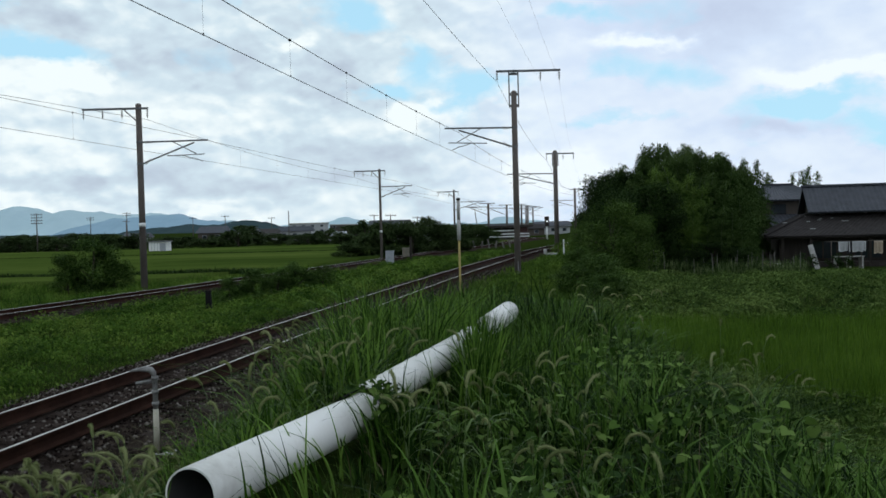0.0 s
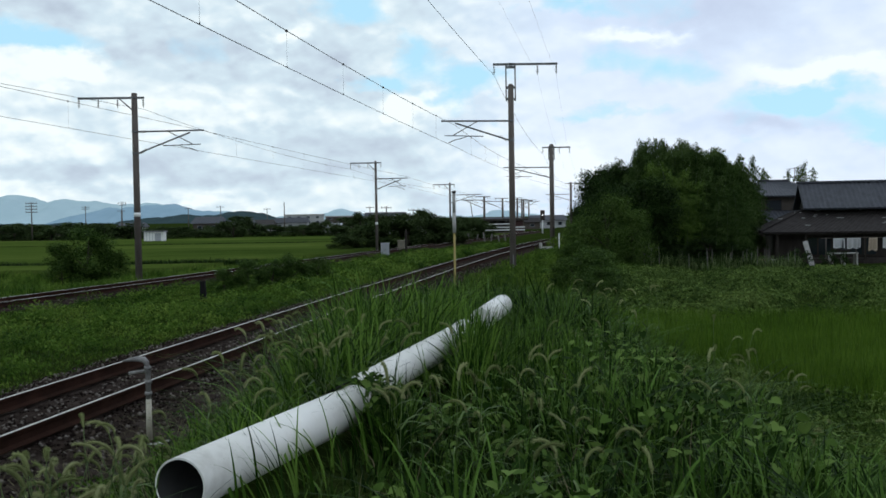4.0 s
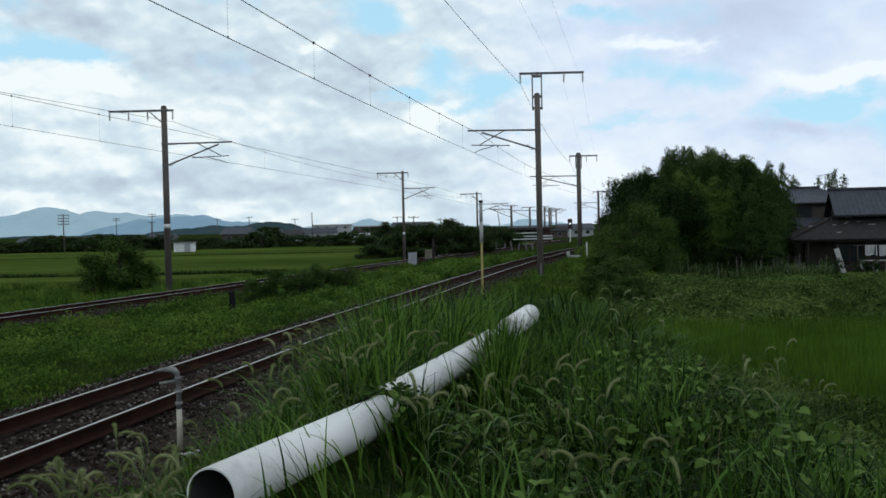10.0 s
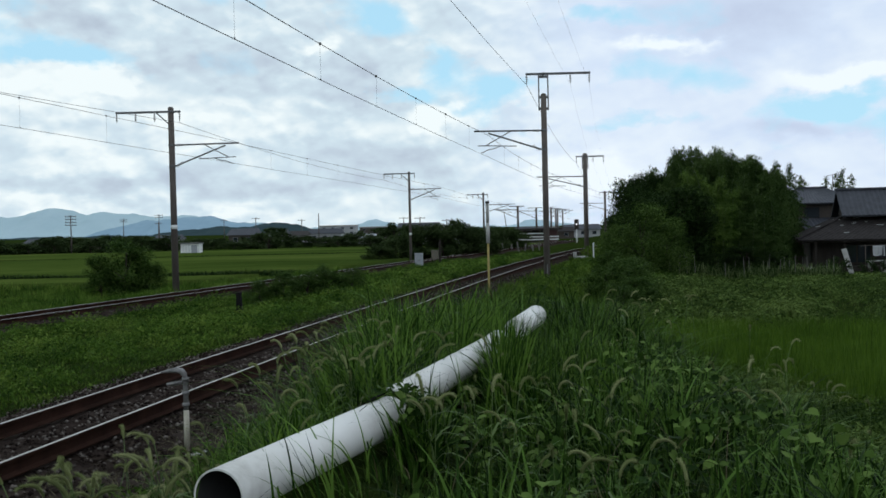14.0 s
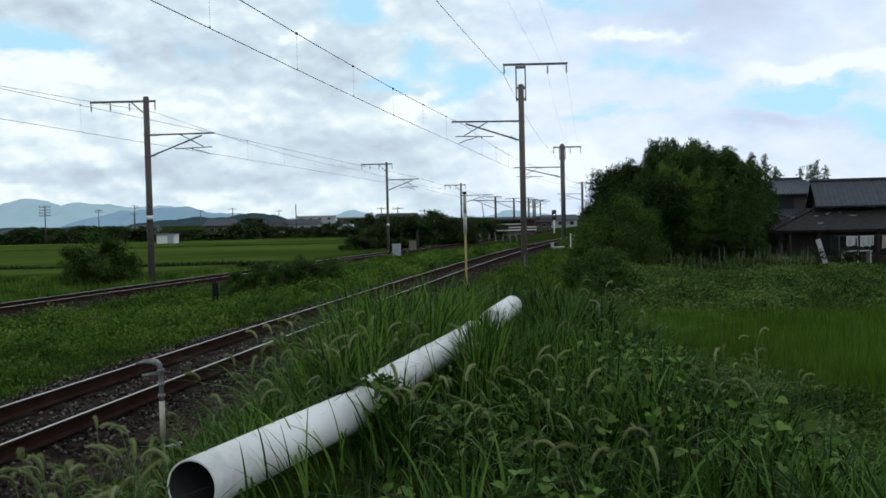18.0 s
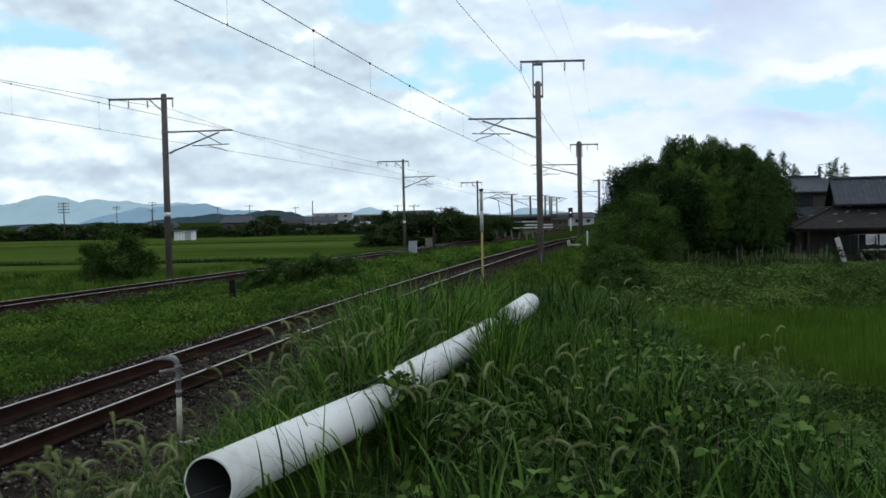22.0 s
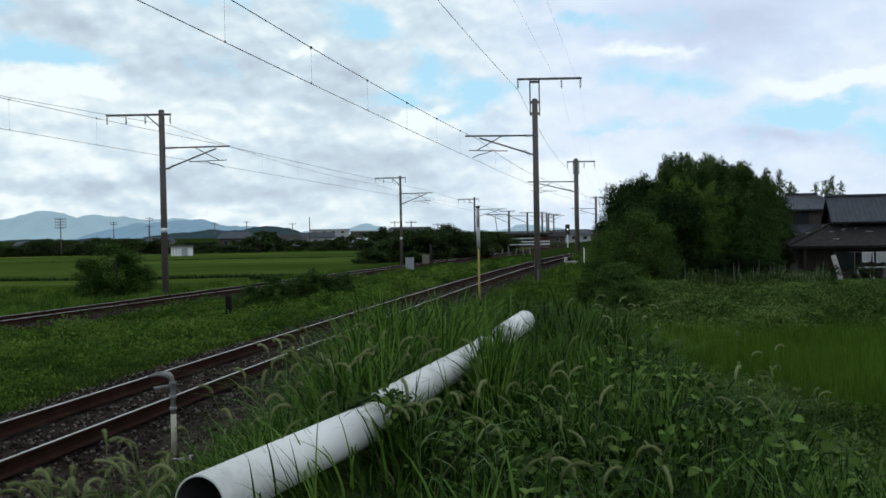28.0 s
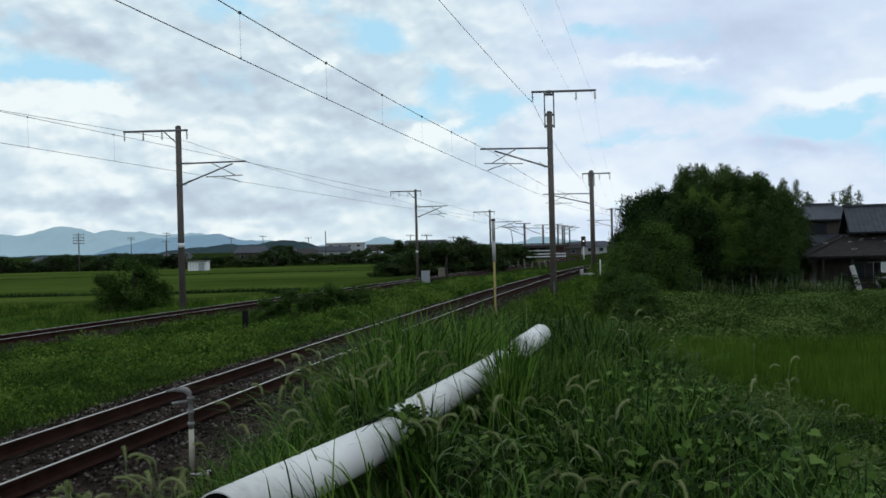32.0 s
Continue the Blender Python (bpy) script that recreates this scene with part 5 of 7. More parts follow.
def hummocks(x, y, r, h, per, size, tilt=0.45, aspect=0.5):
    """Rounded clumps of leaves at x, y with their own radius and height."""
    n = len(x)
    m = n * per
    u = RNG.normal(0, 1, (m, 3))
    u /= np.linalg.norm(u, axis=1, keepdims=True)
    u[:, 2] = np.abs(u[:, 2])
    k = np.repeat(np.arange(n), per)
    q = RNG.uniform(0.75, 1.05, m)[:, None]
    px, py = x[k] + u[:, 0] * r[k] * q[:, 0], y[k] + u[:, 1] * r[k] * q[:, 0]
    c = np.stack([px, py, land(px, py) + u[:, 2] * h[k] * q[:, 0]], 1)
    return leaves(c, RNG.uniform(0.6, 1.3, m) * size, tilt, aspect, 1.3 * (1 - u[:, 2]) ** 1.2, np.arctan2(u[:, 1], u[:, 0]))


def weed_field():
    """The overgrown field behind the paddy: low leafy hummocks, lit on top, with dark hollows between."""
    n = 560
    y = 25.2 + 31 * RNG.random(n) ** 1.25
    x = centre_a(y) + 5.6 + 33 * RNG.random(n)
    r = RNG.uniform(0.4, 1.3, n)
    v = hummocks(x, y, r, RNG.uniform(0.35, 0.95, n) * (0.5 + 0.5 * r) * (1 - 0.5 * smooth01((y - 36) / 18)), 360, 0.14, 0.3, 0.3)
    stuff("field_weeds", v, M["weed_field"], "overgrown leafy weeds in hummocks behind the paddy", "weeds")
    n = 7000
    y = 25.0 + 33 * RNG.random(n) ** 1.1
    x = centre_a(y) + 5.4 + 35 * RNG.random(n)
    v = blades(x, y, land(x, y), RNG.uniform(0.15, 0.5, n), RNG.uniform(0.02, 0.045, n), RNG.uniform(0.4, 1.3, n), 2)
    stuff("field_grass", v, M["weed_field"], "rough grass between the hummocks of the field", "grass")


def verge_clumps():
    """Leafy clumps between the tracks and on the right shoulder."""
    n = 2300
    y = 11 + 55 * RNG.random(n) ** 1.6
    x = centre_b(y) + (centre_a(y) - centre_b(y)) * RNG.random(n)
    k = (centre_a(y) - x > 1.8 + 0.3 * RNG.random(n)) & (x - centre_b(y) > 2.0) & (RNG.random(n) < 0.2 + 0.9 * patchy(x, y, 1.5, 17))
    x, y = x[k], y[k]
    r = RNG.uniform(0.14, 0.6, len(x))
    v = hummocks(x, y, r, r * RNG.uniform(0.4, 0.8, len(x)) + 0.04, 100, 0.055 + 0.0012 * np.repeat(y, 100), 0.5, 0.4)
    stuff("verge_clumps", v, M["weed_mid"], "leafy green clumps between the tracks", "weeds")
    n = 420
    y = 14 + 46 * RNG.random(n) ** 1.2
    x = centre_a(y) + 2.2 + 5.5 * RNG.random(n)
    k = land(x, y) < 0.55
    x, y = x[k], y[k]
    v = hummocks(x, y, RNG.uniform(0.15, 0.5, len(x)), RNG.uniform(0.18, 0.5, len(x)), 70, 0.10, 0.5, 0.5)
    stuff("shoulder_clumps", v, M["weed_mid"], "leafy green clumps on the shoulder of the near track", "weeds")
    n = 150
    y = RNG.uniform(62, 84, n)
    x = centre_a(y) + RNG.uniform(1.7, 4.5, n)
    v = hummocks(x, y, RNG.uniform(0.3, 0.7, n), RNG.uniform(0.45, 0.95, n), 90, 0.15, 0.5, 0.5)
    stuff("bend_clumps", v, M["weed_mid"], "tall leafy clumps on the inside of the bend", "weeds")


verge_clumps()


def tuft_mesh(k):
    rng = np.random.default_rng(500 + k)
    n = 34
    a = rng.uniform(0, 2 * np.pi, n)
    r = 0.035 * np.sqrt(rng.random(n))
    h = rng.uniform(0.25, 0.5, n)
    v, f = blades(np.cos(a) * r, np.sin(a) * r, np.full(n, -0.02), h, rng.uniform(0.010, 0.020, n), np.clip(rng.gamma(2.4, 0.2, n), 0.05, 1.2), 6, a)
    return mesh_np("grass_tuft", v, f, M["blade"])


TUFTS = []


def plant_tufts():
    """Loose tufts that the wind stirs."""
    rng = random.Random(61)
    kinds = [tuft_mesh(k) for k in range(6)]
    spots = [(0.20, 5.45, 1.15), (0.22, 5.6, 1.2), (0.24, 5.75, 1.2), (0.42, 5.9, 0.7), (0.22, 5.3, 1.0), (0.48, 6.1, 0.7), (-0.21, 3.86, 0.62), (-0.17, 3.95, 0.7), (-0.21, 4.08, 0.8), (-0.12, 4.15, 0.8), (0.34, 5.5, 0.9), (0.5, 6.2, 1.0)]
    for n, xr, yr, sr in ((12, (-1.45, -0.8), (2.4, 3.5), (0.5, 0.8)), (30, (-0.9, -0.1), (4.8, 6.8), (0.85, 1.15)), (40, (0.5, 2.4), (2.9, 7.5), (0.6, 0.95)), (14, (-1.5, -0.85), (2.4, 4.4), (0.5, 0.8))):
        spots += [(rng.uniform(*xr), rng.uniform(*yr), rng.uniform(*sr)) for _ in range(n)]
    for i, (x, y, s) in enumerate(spots):
        d = float(pipe_gap(np.array([x]), np.array([y]))[0])
        if abs(d) < 0.1 or (i > 11 and 0 < d < 0.55):
            continue
        ob = new("grass_tuft", kinds[i % 6])
        rz = rng.uniform(0, 360)
        ob.matrix_basis = pose(x, y, land_at(x, y), 0, 0, rz) @ Matrix.Scale(s, 4)
        tagged(ob, "loose tuft of long green grass on the bank", "grass tuft", "grass tufts on the bank")
        TUFTS.append((ob, x, y, rz, s))


plant_tufts()
bank_grass()
bank_weeds()
verge_grass()
path_grass()
slope_weeds()
rice_field()
weed_field()


# ---- foxtails ----
def foxtail_meshes(k, h):
    """Stem with leaves, and a nodding bristly seed head, for one plant of height h."""
    rng = random.Random(40 + k)
    lean, nod = rng.uniform(0.05, 0.3), rng.uniform(1.0, 2.8)
    pts, p, a = [], Vector((0, 0, 0)), 0.0
    for i in range(9):
        pts.append(p.copy())
        a = lean * (i / 8) * 1.6
        p = p + Vector((math.sin(a), 0, math.cos(a))) * h / 8
    stem = tube(bmesh.new(), pts, [0.0026 - 0.0011 * i / 8 for i in range(9)], 5)
    for i in (1, 3, 5):
        base, ang = pts[i], rng.uniform(0, 6.28)
        ln, d = rng.uniform(0.16, 0.28), Vector((math.cos(ang), math.sin(ang), 0))
        s = Vector((-d.y, d.x, 0)) * rng.uniform(0.004, 0.0065)
        row = []
        for j in range(5):
            t = j / 4
            c = base + d * ln * (t ** 1.2) * 0.8 + Vector((0, 0, ln * (0.75 * t - 0.75 * t * t)))
            wdt = (1 - t) ** 0.7
            row.append((stem.verts.new(c - s * wdt), stem.verts.new(c + s * wdt + Vector((0, 0, 0.001)))))
        for q, r in zip(row, row[1:]):
            stem.faces.new((q[0], q[1], r[1], r[0]))
    head, ln = bmesh.new(), rng.uniform(0.07, 0.115)
    hp, p = [], pts[-1].copy()
    n = 12
    for i in range(n + 1):
        hp.append(p.copy())
        b = a + nod * (i / n)
        p = p + Vector((math.sin(b), 0.02 * math.sin(i), math.cos(b))) * ln / n
    rad = [0.0045 * (math.sin(math.pi * min(1, (i + 1.2) / (n + 1.6)) ** 0.75) ** 0.6) + 0.0008 for i in range(n + 1)]
    tube(head, hp, rad, 7)
    for i in range(260):
        t = rng.random()
        j = min(int(t * n), n - 1)
        c = hp[j].lerp(hp[j + 1], t * n - j)
        ax = (hp[j + 1] - hp[j]).normalized()
        o = Vector((rng.uniform(-1, 1), rng.uniform(-1, 1), rng.uniform(-1, 1)))
        o = (o - ax * o.dot(ax)).normalized()
        tip = c + (o * 0.75 + ax * 0.8) * rng.uniform(0.010, 0.017)
        w = ax.cross(o) * 0.0008
        head.faces.new((head.verts.new(c + o * rad[j] * 0.7 - w), head.verts.new(c + o * rad[j] * 0.7 + w), head.verts.new(tip)))
    return finish(stem, "stem", M["seed_dark"], True), finish(head, "seed_head", M["seed"])


FOX_H = (0.28, 0.4, 0.55, 0.75)
FOX = [[foxtail_meshes(10 * i + k, h) for k in range(5)] for i, h in enumerate(FOX_H)]
FOXTAILS = []


def foxtail(x, y, tall, rz, k):
    i = min(range(4), key=lambda j: abs(FOX_H[j] - tall))
    s = tall / FOX_H[i]
    t = thing("foxtail_grass", (x, y, land_at(x, y) - 0.02), "foxtail grass with a nodding bristly seed head", "grass plant", "foxtail grasses", rz=rz)
    t.matrix_basis = pose(x, y, land_at(x, y) - 0.02, 0, 0, rz) @ Matrix.Scale(s, 4)
    stem, head = FOX[i][k % 5]
    part_mesh("stem", stem, t)
    part_mesh("seed_head", head, t, label="pale green bristly seed head")
    FOXTAILS.append((t, x, y, rz, s))
    return t


def plant_foxtails():
    rng = random.Random(12)
    # number, x and y ranges, and the height at which their heads nod
    zones = [(30, (-1.55, -1.0), (2.6, 3.6), (0.98, 1.24)), (20, (-1.2, -0.74), (2.4, 3.0), (1.1, 1.32)), (14, (-1.5, -0.85), (3.0, 3.6), (1.0, 1.24)), (22, (-1.85, -0.95), (3.6, 4.5), (0.82, 1.16)), (9, (-0.22, -0.08), (3.75, 4.25), (1.16, 1.3)), (40, (-1.0, 0.2), (3.4, 6.0), (1.2, 1.42)), (14, (-0.2, 0.7), (3.4, 6.0), (1.1, 1.28)),
             (22, (0.2, 1.6), (2.7, 5.2), (1.06, 1.28)), (44, (0.8, 3.4), (3.4, 8.6), (0.75, 1.22)), (26, (-0.95, -0.2), (4.1, 5.6), (1.22, 1.42)), (14, (0.5, 1.8), (6.0, 8.6), (1.2, 1.42))]
    for n, xr, yr, zr in zones:
        made = 0
        while made < n:
            x, y = rng.uniform(*xr), rng.uniform(*yr)
            d = float(pipe_gap(np.array([x]), np.array([y]))[0])
            if abs(d) < 0.13 or (n > 10 and 0 < d < 0.45 and rng.random() < 0.7) or math.hypot(x, y) < 2.2:
                continue
            tall = rng.uniform(*zr) - land_at(x, y)
            if not 0.2 < tall < 0.95:
                tall = min(0.9, max(0.22, tall))
            foxtail(x, y, tall, rng.uniform(0, 360), made)
            made += 1


plant_foxtails()


def garden():
    """Pale upright crops in the garden strip before the grove."""
    n = 4200
    row = RNG.integers(0, 4, n)
    x, y = RNG.uniform(11.0, 22.5, n), 57.2 + 0.55 * row + RNG.normal(0, 0.08, n)
    x = np.round(x / 0.42) * 0.42 + RNG.normal(0, 0.05, n)
    v = blades(x, y, land(x, y), RNG.uniform(0.4, 1.15, n) * (0.6 + 0.5 * patchy(x, y, 0.7, 3)), RNG.uniform(0.02, 0.06, n), np.abs(RNG.normal(0.3, 0.25, n)), 3)
    stuff("garden_crops", v, M["crop"], "pale green upright crops in a garden strip", "crops")


garden()


# ---- trees ----
def crown_points(n, h, spread, clumps, rng, low=0.25, flat=0.8):
    """Leaf places in clumps spread through an uneven crown, and the clumps' middles."""
    mids = []
    for i in range(clumps):
        t = low + (1 - low) * rng.random()
        r = spread * math.sqrt(max(0.05, 1 - ((t - low - 0.35 * (1 - low)) / (0.72 * (1 - low))) ** 2)) * rng.uniform(0.35, 0.95)
        a = rng.uniform(0, 6.283)
        mids.append((r * math.cos(a), r * math.sin(a), h * t * 0.93))
    mids = np.array(mids)
    size = spread * 0.36
    pick = RNG.integers(0, clumps, n)
    o = RNG.normal(0, 1, (n, 3))
    o /= np.linalg.norm(o, axis=1, keepdims=True)
    o *= (RNG.random(n) ** 0.4)[:, None] * size * RNG.uniform(0.6, 1.1, n)[:, None]
    o[:, 2] *= flat
    return mids[pick] + o, mids


def tree_parts(h, spread, n, size, leaf, seed, low=0.2, trunk=0.12, tilt=0.6, aspect=0.5, per=130):
    rng = random.Random(seed)
    pts, mids = crown_points(n, h, spread, max(10, int(n / per)), rng, low)
    pts[:, 2] = np.maximum(pts[:, 2], 0.08)
    v, f = leaves(pts, RNG.uniform(0.6, 1.3, n) * size, tilt, aspect)
    crown = mesh_np("crown", v, f, leaf)
    bm = bmesh.new()
    top = Vector((rng.uniform(-0.1, 0.1) * h, rng.uniform(-0.1, 0.1) * h, h * 0.8))
    path = [Vector((0, 0, -0.2)), top * 0.35 + Vector((rng.uniform(-0.1, 0.1), 0, 0)), top * 0.7, top]
    tube(bm, path, [trunk, trunk * 0.8, trunk * 0.5, trunk * 0.15], 8)
    for m in mids[:9]:
        m = Vector(m)
        root = top * max(0.15, min(0.8, m.z / h * 0.7))
        tube(bm, [root, root.lerp(m, 0.5) + Vector((0, 0, 0.08 * h * rng.random())), m], [trunk * 0.4, trunk * 0.25, trunk * 0.08], 5)
    return finish(bm, "trunk", M["bark"], True), crown


def bamboo_parts(h, n, seed, leaf="leaf_bamboo", wide=0.15):
    """A culm with a nodding tip and many drooping sprays of narrow leaves, full below and thin at the tip."""
    rng = random.Random(seed)
    a, bend = rng.uniform(0, 6.283), rng.uniform(0.05, 0.13)
    d = Vector((math.cos(a), math.sin(a), 0))
    path = [d * h * bend * (t / 8) ** 2.8 + Vector((0, 0, h * (t / 8) * (1 - 0.05 * (t / 8) ** 4))) for t in range(9)]
    path[0].z = -0.2
    culm = tube(bmesh.new(), path, [0.045 * (1 - 0.9 * i / 8) + 0.004 for i in range(9)], 7)
    pa = np.array([tuple(p) for p in path])
    gen = np.random.default_rng(seed)
    sprays = 96
    tp = np.concatenate([0.10 + 0.88 * (np.arange(sprays) / sprays) ** 0.8, [0.995]])
    way = gen.uniform(0, 2 * np.pi, sprays + 1)
    reach = wide * h * (0.16 + 0.84 * np.clip((1 - tp) / 0.42, 0, 1)) * gen.uniform(0.55, 1.2, sprays + 1)
    j = gen.choice(sprays + 1, n, p=reach / reach.sum())
    t = tp[j]
    i = np.clip((t * 8).astype(int), 0, 7)
    base = pa[i] + (pa[i + 1] - pa[i]) * (t * 8 - i)[:, None]
    u = gen.random(n) ** 0.65
    ln = reach[j]
    ta = way[j] + gen.normal(0, 0.22, n)
    c = base + np.stack([np.cos(ta) * ln * u, np.sin(ta) * ln * u, ln * (0.75 * u - 0.85 * u * u)], 1) + gen.normal(0, 0.05, (n, 3))
    v, f = leaves(c, gen.uniform(0.10, 0.21, n), 0.5, 0.2, 0.75)
    return finish(culm, "culm", M["culm"], True), mesh_np("leaves", v, f, M[leaf])


def place(name, meshes, names, x, y, scale, rz, label, category, group="", z=None):
    t = thing(name, (x, y, 0), label, category, group)
    t.matrix_basis = pose(x, y, land_at(x, y) if z is None else z, 0, 0, rz) @ Matrix.Diagonal((*scale, 1))
    for me, nm in zip(meshes, names):
        part_mesh(nm, me, t)
    return t


def grove():
    rng = random.Random(5)
    kinds = [bamboo_parts(6.5, 5600, 60 + k, wide=0.15) for k in range(7)]
    light = [bamboo_parts(6.5, 5600, 70 + k, "leaf_bamboo_light", 0.15) for k in range(4)]
    xs, tops = [9.7, 10.7, 11.8, 12.6, 14.2, 15.7, 17.6, 19.6, 20.3, 21.1, 21.7, 22.4], [0.9, 3.6, 4.9, 5.6, 6.6, 7.35, 7.15, 6.75, 6.45, 6.0, 5.6, 4.8]
    spots = []
    # the grove rises like a dome: low stems in front, the tallest in the middle
    for row, (y, share, count) in enumerate([(60.6, 0.42, 11), (61.8, 0.60, 13), (63.2, 0.76, 15), (64.8, 0.90, 17), (66.4, 1.0, 18), (68.2, 1.02, 16)]):
        for i in range(count):
            px = 12.9 + 0.55 * (5 - min(row, 5)) * 0.5 + (8.6 - 0.3 * (5 - row)) * (i + rng.random()) / count
            yy = y + rng.uniform(-0.6, 0.6)
            spots.append((px * yy / 66, yy, 1.95 * (1 - share) * 0.3 + float(np.interp(px, xs, tops)) * share * rng.uniform(0.9, 1.05)))
    spots += [(x, y, top) for x, y, top in ((21.3, 66, 4.5), (21.9, 67, 4.0), (21.0, 64.5, 3.9), (21.4, 65.5, 3.0), (20.4, 63, 3.4))]
    for i in range(16):
        px = 17.6 + 4.6 * (i + rng.random()) / 16
        yy = rng.uniform(65.5, 69.0)
        spots.append((px * yy / 66, yy, float(np.interp(px, xs, tops)) * rng.uniform(0.94, 1.02)))
    for i, (x, y, top) in enumerate(spots):
        s = (1.95 + (top - 1.95) * y / 66 - land_at(x, y)) / 6.5
        # stems in the front middle take the brighter, lit leaf copy
        fresh = 14.7 < x < 17.3 and y < 64.2
        wd = 0.5 + 0.7 * s
        place("bamboo", light[i % 4] if fresh else kinds[i % 7], ("culm", "leaves"), x, y, (wd, wd, s), rng.uniform(0, 360), "leafy green bamboo in a dense grove", "bamboo", "bamboo grove")
    # dark broad-leaved trees at the grove's edge
    dark = [tree_parts(5.0, 2.2, 12000, 0.15, M["leaf_dark"], 80 + k, 0.05, per=290) for k in range(3)]
    for i, (x, y, top, wd) in enumerate([(11.9, 67, 3.9, 0.85), (12.6, 66, 4.9, 1.0), (11.5, 63, 2.9, 0.8), (12.3, 62, 3.7, 0.95), (12.4, 64, 4.4, 1.1), (13.6, 67, 5.5, 1.1), (10.7, 60, 1.7, 0.6), (12.9, 66.5, 5.2, 1.0), (12.6, 62.5, 3.2, 1.0), (20.3, 65, 2.4, 0.9), (18.9, 64, 1.4, 1.1), (14.4, 62, 2.6, 1.0), (16.5, 63.5, 1.2, 1.0), (12.5, 65, 4.3, 0.9), (11.6, 65, 3.2, 0.75), (12.2, 67.5, 5.0, 1.0), (14.0, 59.1, 0.4, 0.6), (15.6, 59.2, 0.1, 0.7), (17.2, 59.1, 0.4, 0.7), (18.8, 59.3, 0.1, 0.6), (13.3, 60.5, 1.6, 0.9), (13.6, 59.8, 4.1, 0.95), (14.5, 60.4, 3.5, 0.85), (12.9, 59.4, 3.6, 0.95)]):
        s = (top - land_at(x, y)) / 5.0
        place("tree", dark[i % 3], ("trunk", "crown"), x, y, (wd, wd, s), rng.uniform(0, 360), "dark broad-leaved tree at the edge of the grove", "tree", "dark trees of the grove")
    # the round bush before it
    for i, (x, y, top, wd) in enumerate([(10.25, 54.2, 2.75, 1.0), (9.0, 54.6, 1.7, 0.62), (11.7, 55.2, 2.0, 0.7)]):
        b = tree_parts(3.4, 2.15, 15000, 0.12, M["leaf_bush"], 90 + i, 0.02, 0.09, 0.4, 0.4, 330)
        s = (top - land_at(x, y)) / 3.3
        place("bush", b, ("trunk", "crown"), x, y, (wd, wd, s), rng.uniform(0, 360), "dense rounded green bush before the grove", "bush", "bushes before the grove")
    # slender trees past the grove and behind the houses
    slim = [bamboo_parts(7.0, 5200, 120 + k, wide=0.13) for k in range(3)]
    for i, (x, y, top) in enumerate([(24.3, 72, 6.5), (24.75, 72.3, 5.7), (23.8, 72.1, 5.5), (23.2, 71.5, 5.0), (26.9, 84, 5.6), (30.1, 88, 5.9), (31.4, 88, 6.3), (33.2, 90, 6.2), (34.6, 90, 6.9), (35.4, 90, 6.5), (36.2, 91, 6.4), (29.0, 87, 5.6)]):
        place("slender_tree", slim[i % 3], ("culm", "leaves"), x, y, (1.3, 1.3, (top - land_at(x, y)) / 7.0), rng.uniform(0, 360), "slender feathery tree behind the houses", "tree", "slender trees")


def bushes():
    rng = random.Random(9)
    k = [tree_parts(2.6, 1.35, 10000, 0.12, M["leaf_shrub"], 200 + i, 0.05, 0.07, 0.4, 0.45, 240) for i in range(3)]
    # beside the far track
    place("bush", k[0], ("trunk", "crown"), -17.1, 49.0, (1.1, 1.1, 1.2), 20, "loose green bush beyond the far track", "bush", "track-side bushes")
    place("bush", k[1], ("trunk", "crown"), -18.2, 48.6, (0.7, 0.7, 0.8), 130, "loose green bush beyond the far track", "bush", "track-side bushes")
    place("bush", k[2], ("trunk", "crown"), -16.1, 49.4, (0.75, 0.75, 0.8), 200, "loose green bush beyond the far track", "bush", "track-side bushes")
    # low shrubs between the tracks and in the ditch
    for x, y, s in [(-6.9, 33.0, 0.34), (-6.2, 33.6, 0.44), (-5.5, 34.3, 0.42), (-4.8, 35.0, 0.45), (-4.1, 36.2, 0.38), (5.2, 34, 0.62), (5.9, 33.4, 0.6), (5.6, 31.0, 0.5), (6.4, 36, 0.62), (6.9, 40, 0.6), (4.9, 29.6, 0.45), (6.9, 45, 0.6)]:
        place("shrub", k[rng.randrange(3)], ("trunk", "crown"), x, y, (s * 1.2, s * 1.2, s), rng.uniform(0, 360), "low leafy green shrub in the rough grass", "shrub", "low shrubs")
    # behind the cabinets
    d = [tree_parts(3.6, 1.9, 7500, 0.20, M["leaf_far"], 230 + i, 0.03, 0.1, 0.5, 0.6) for i in range(4)]
    for i, (x, y, top, wd) in enumerate([(-7.0, 84, 0.5, 0.8), (-5.6, 86, 1.0, 0.9), (-4.3, 86, 2.2, 0.9), (-2.9, 87, 2.1, 1.0), (-1.5, 86, 2.2, 1.0), (-0.3, 88, 2.5, 0.8), (0.9, 88, 1.9, 1.0), (2.3, 92, 1.6, 1.0), (3.6, 104, 1.9, 1.0), (5.0, 106, 1.7, 1.0), (6.4, 108, 1.5, 0.9)]):
        place("tree", d[i % 4], ("trunk", "crown"), x, y, (wd, wd, (top - land_at(x, y)) / 3.5), rng.uniform(0, 360), "dark green tree in the clump behind the cabinets", "tree", "trees behind the cabinets")


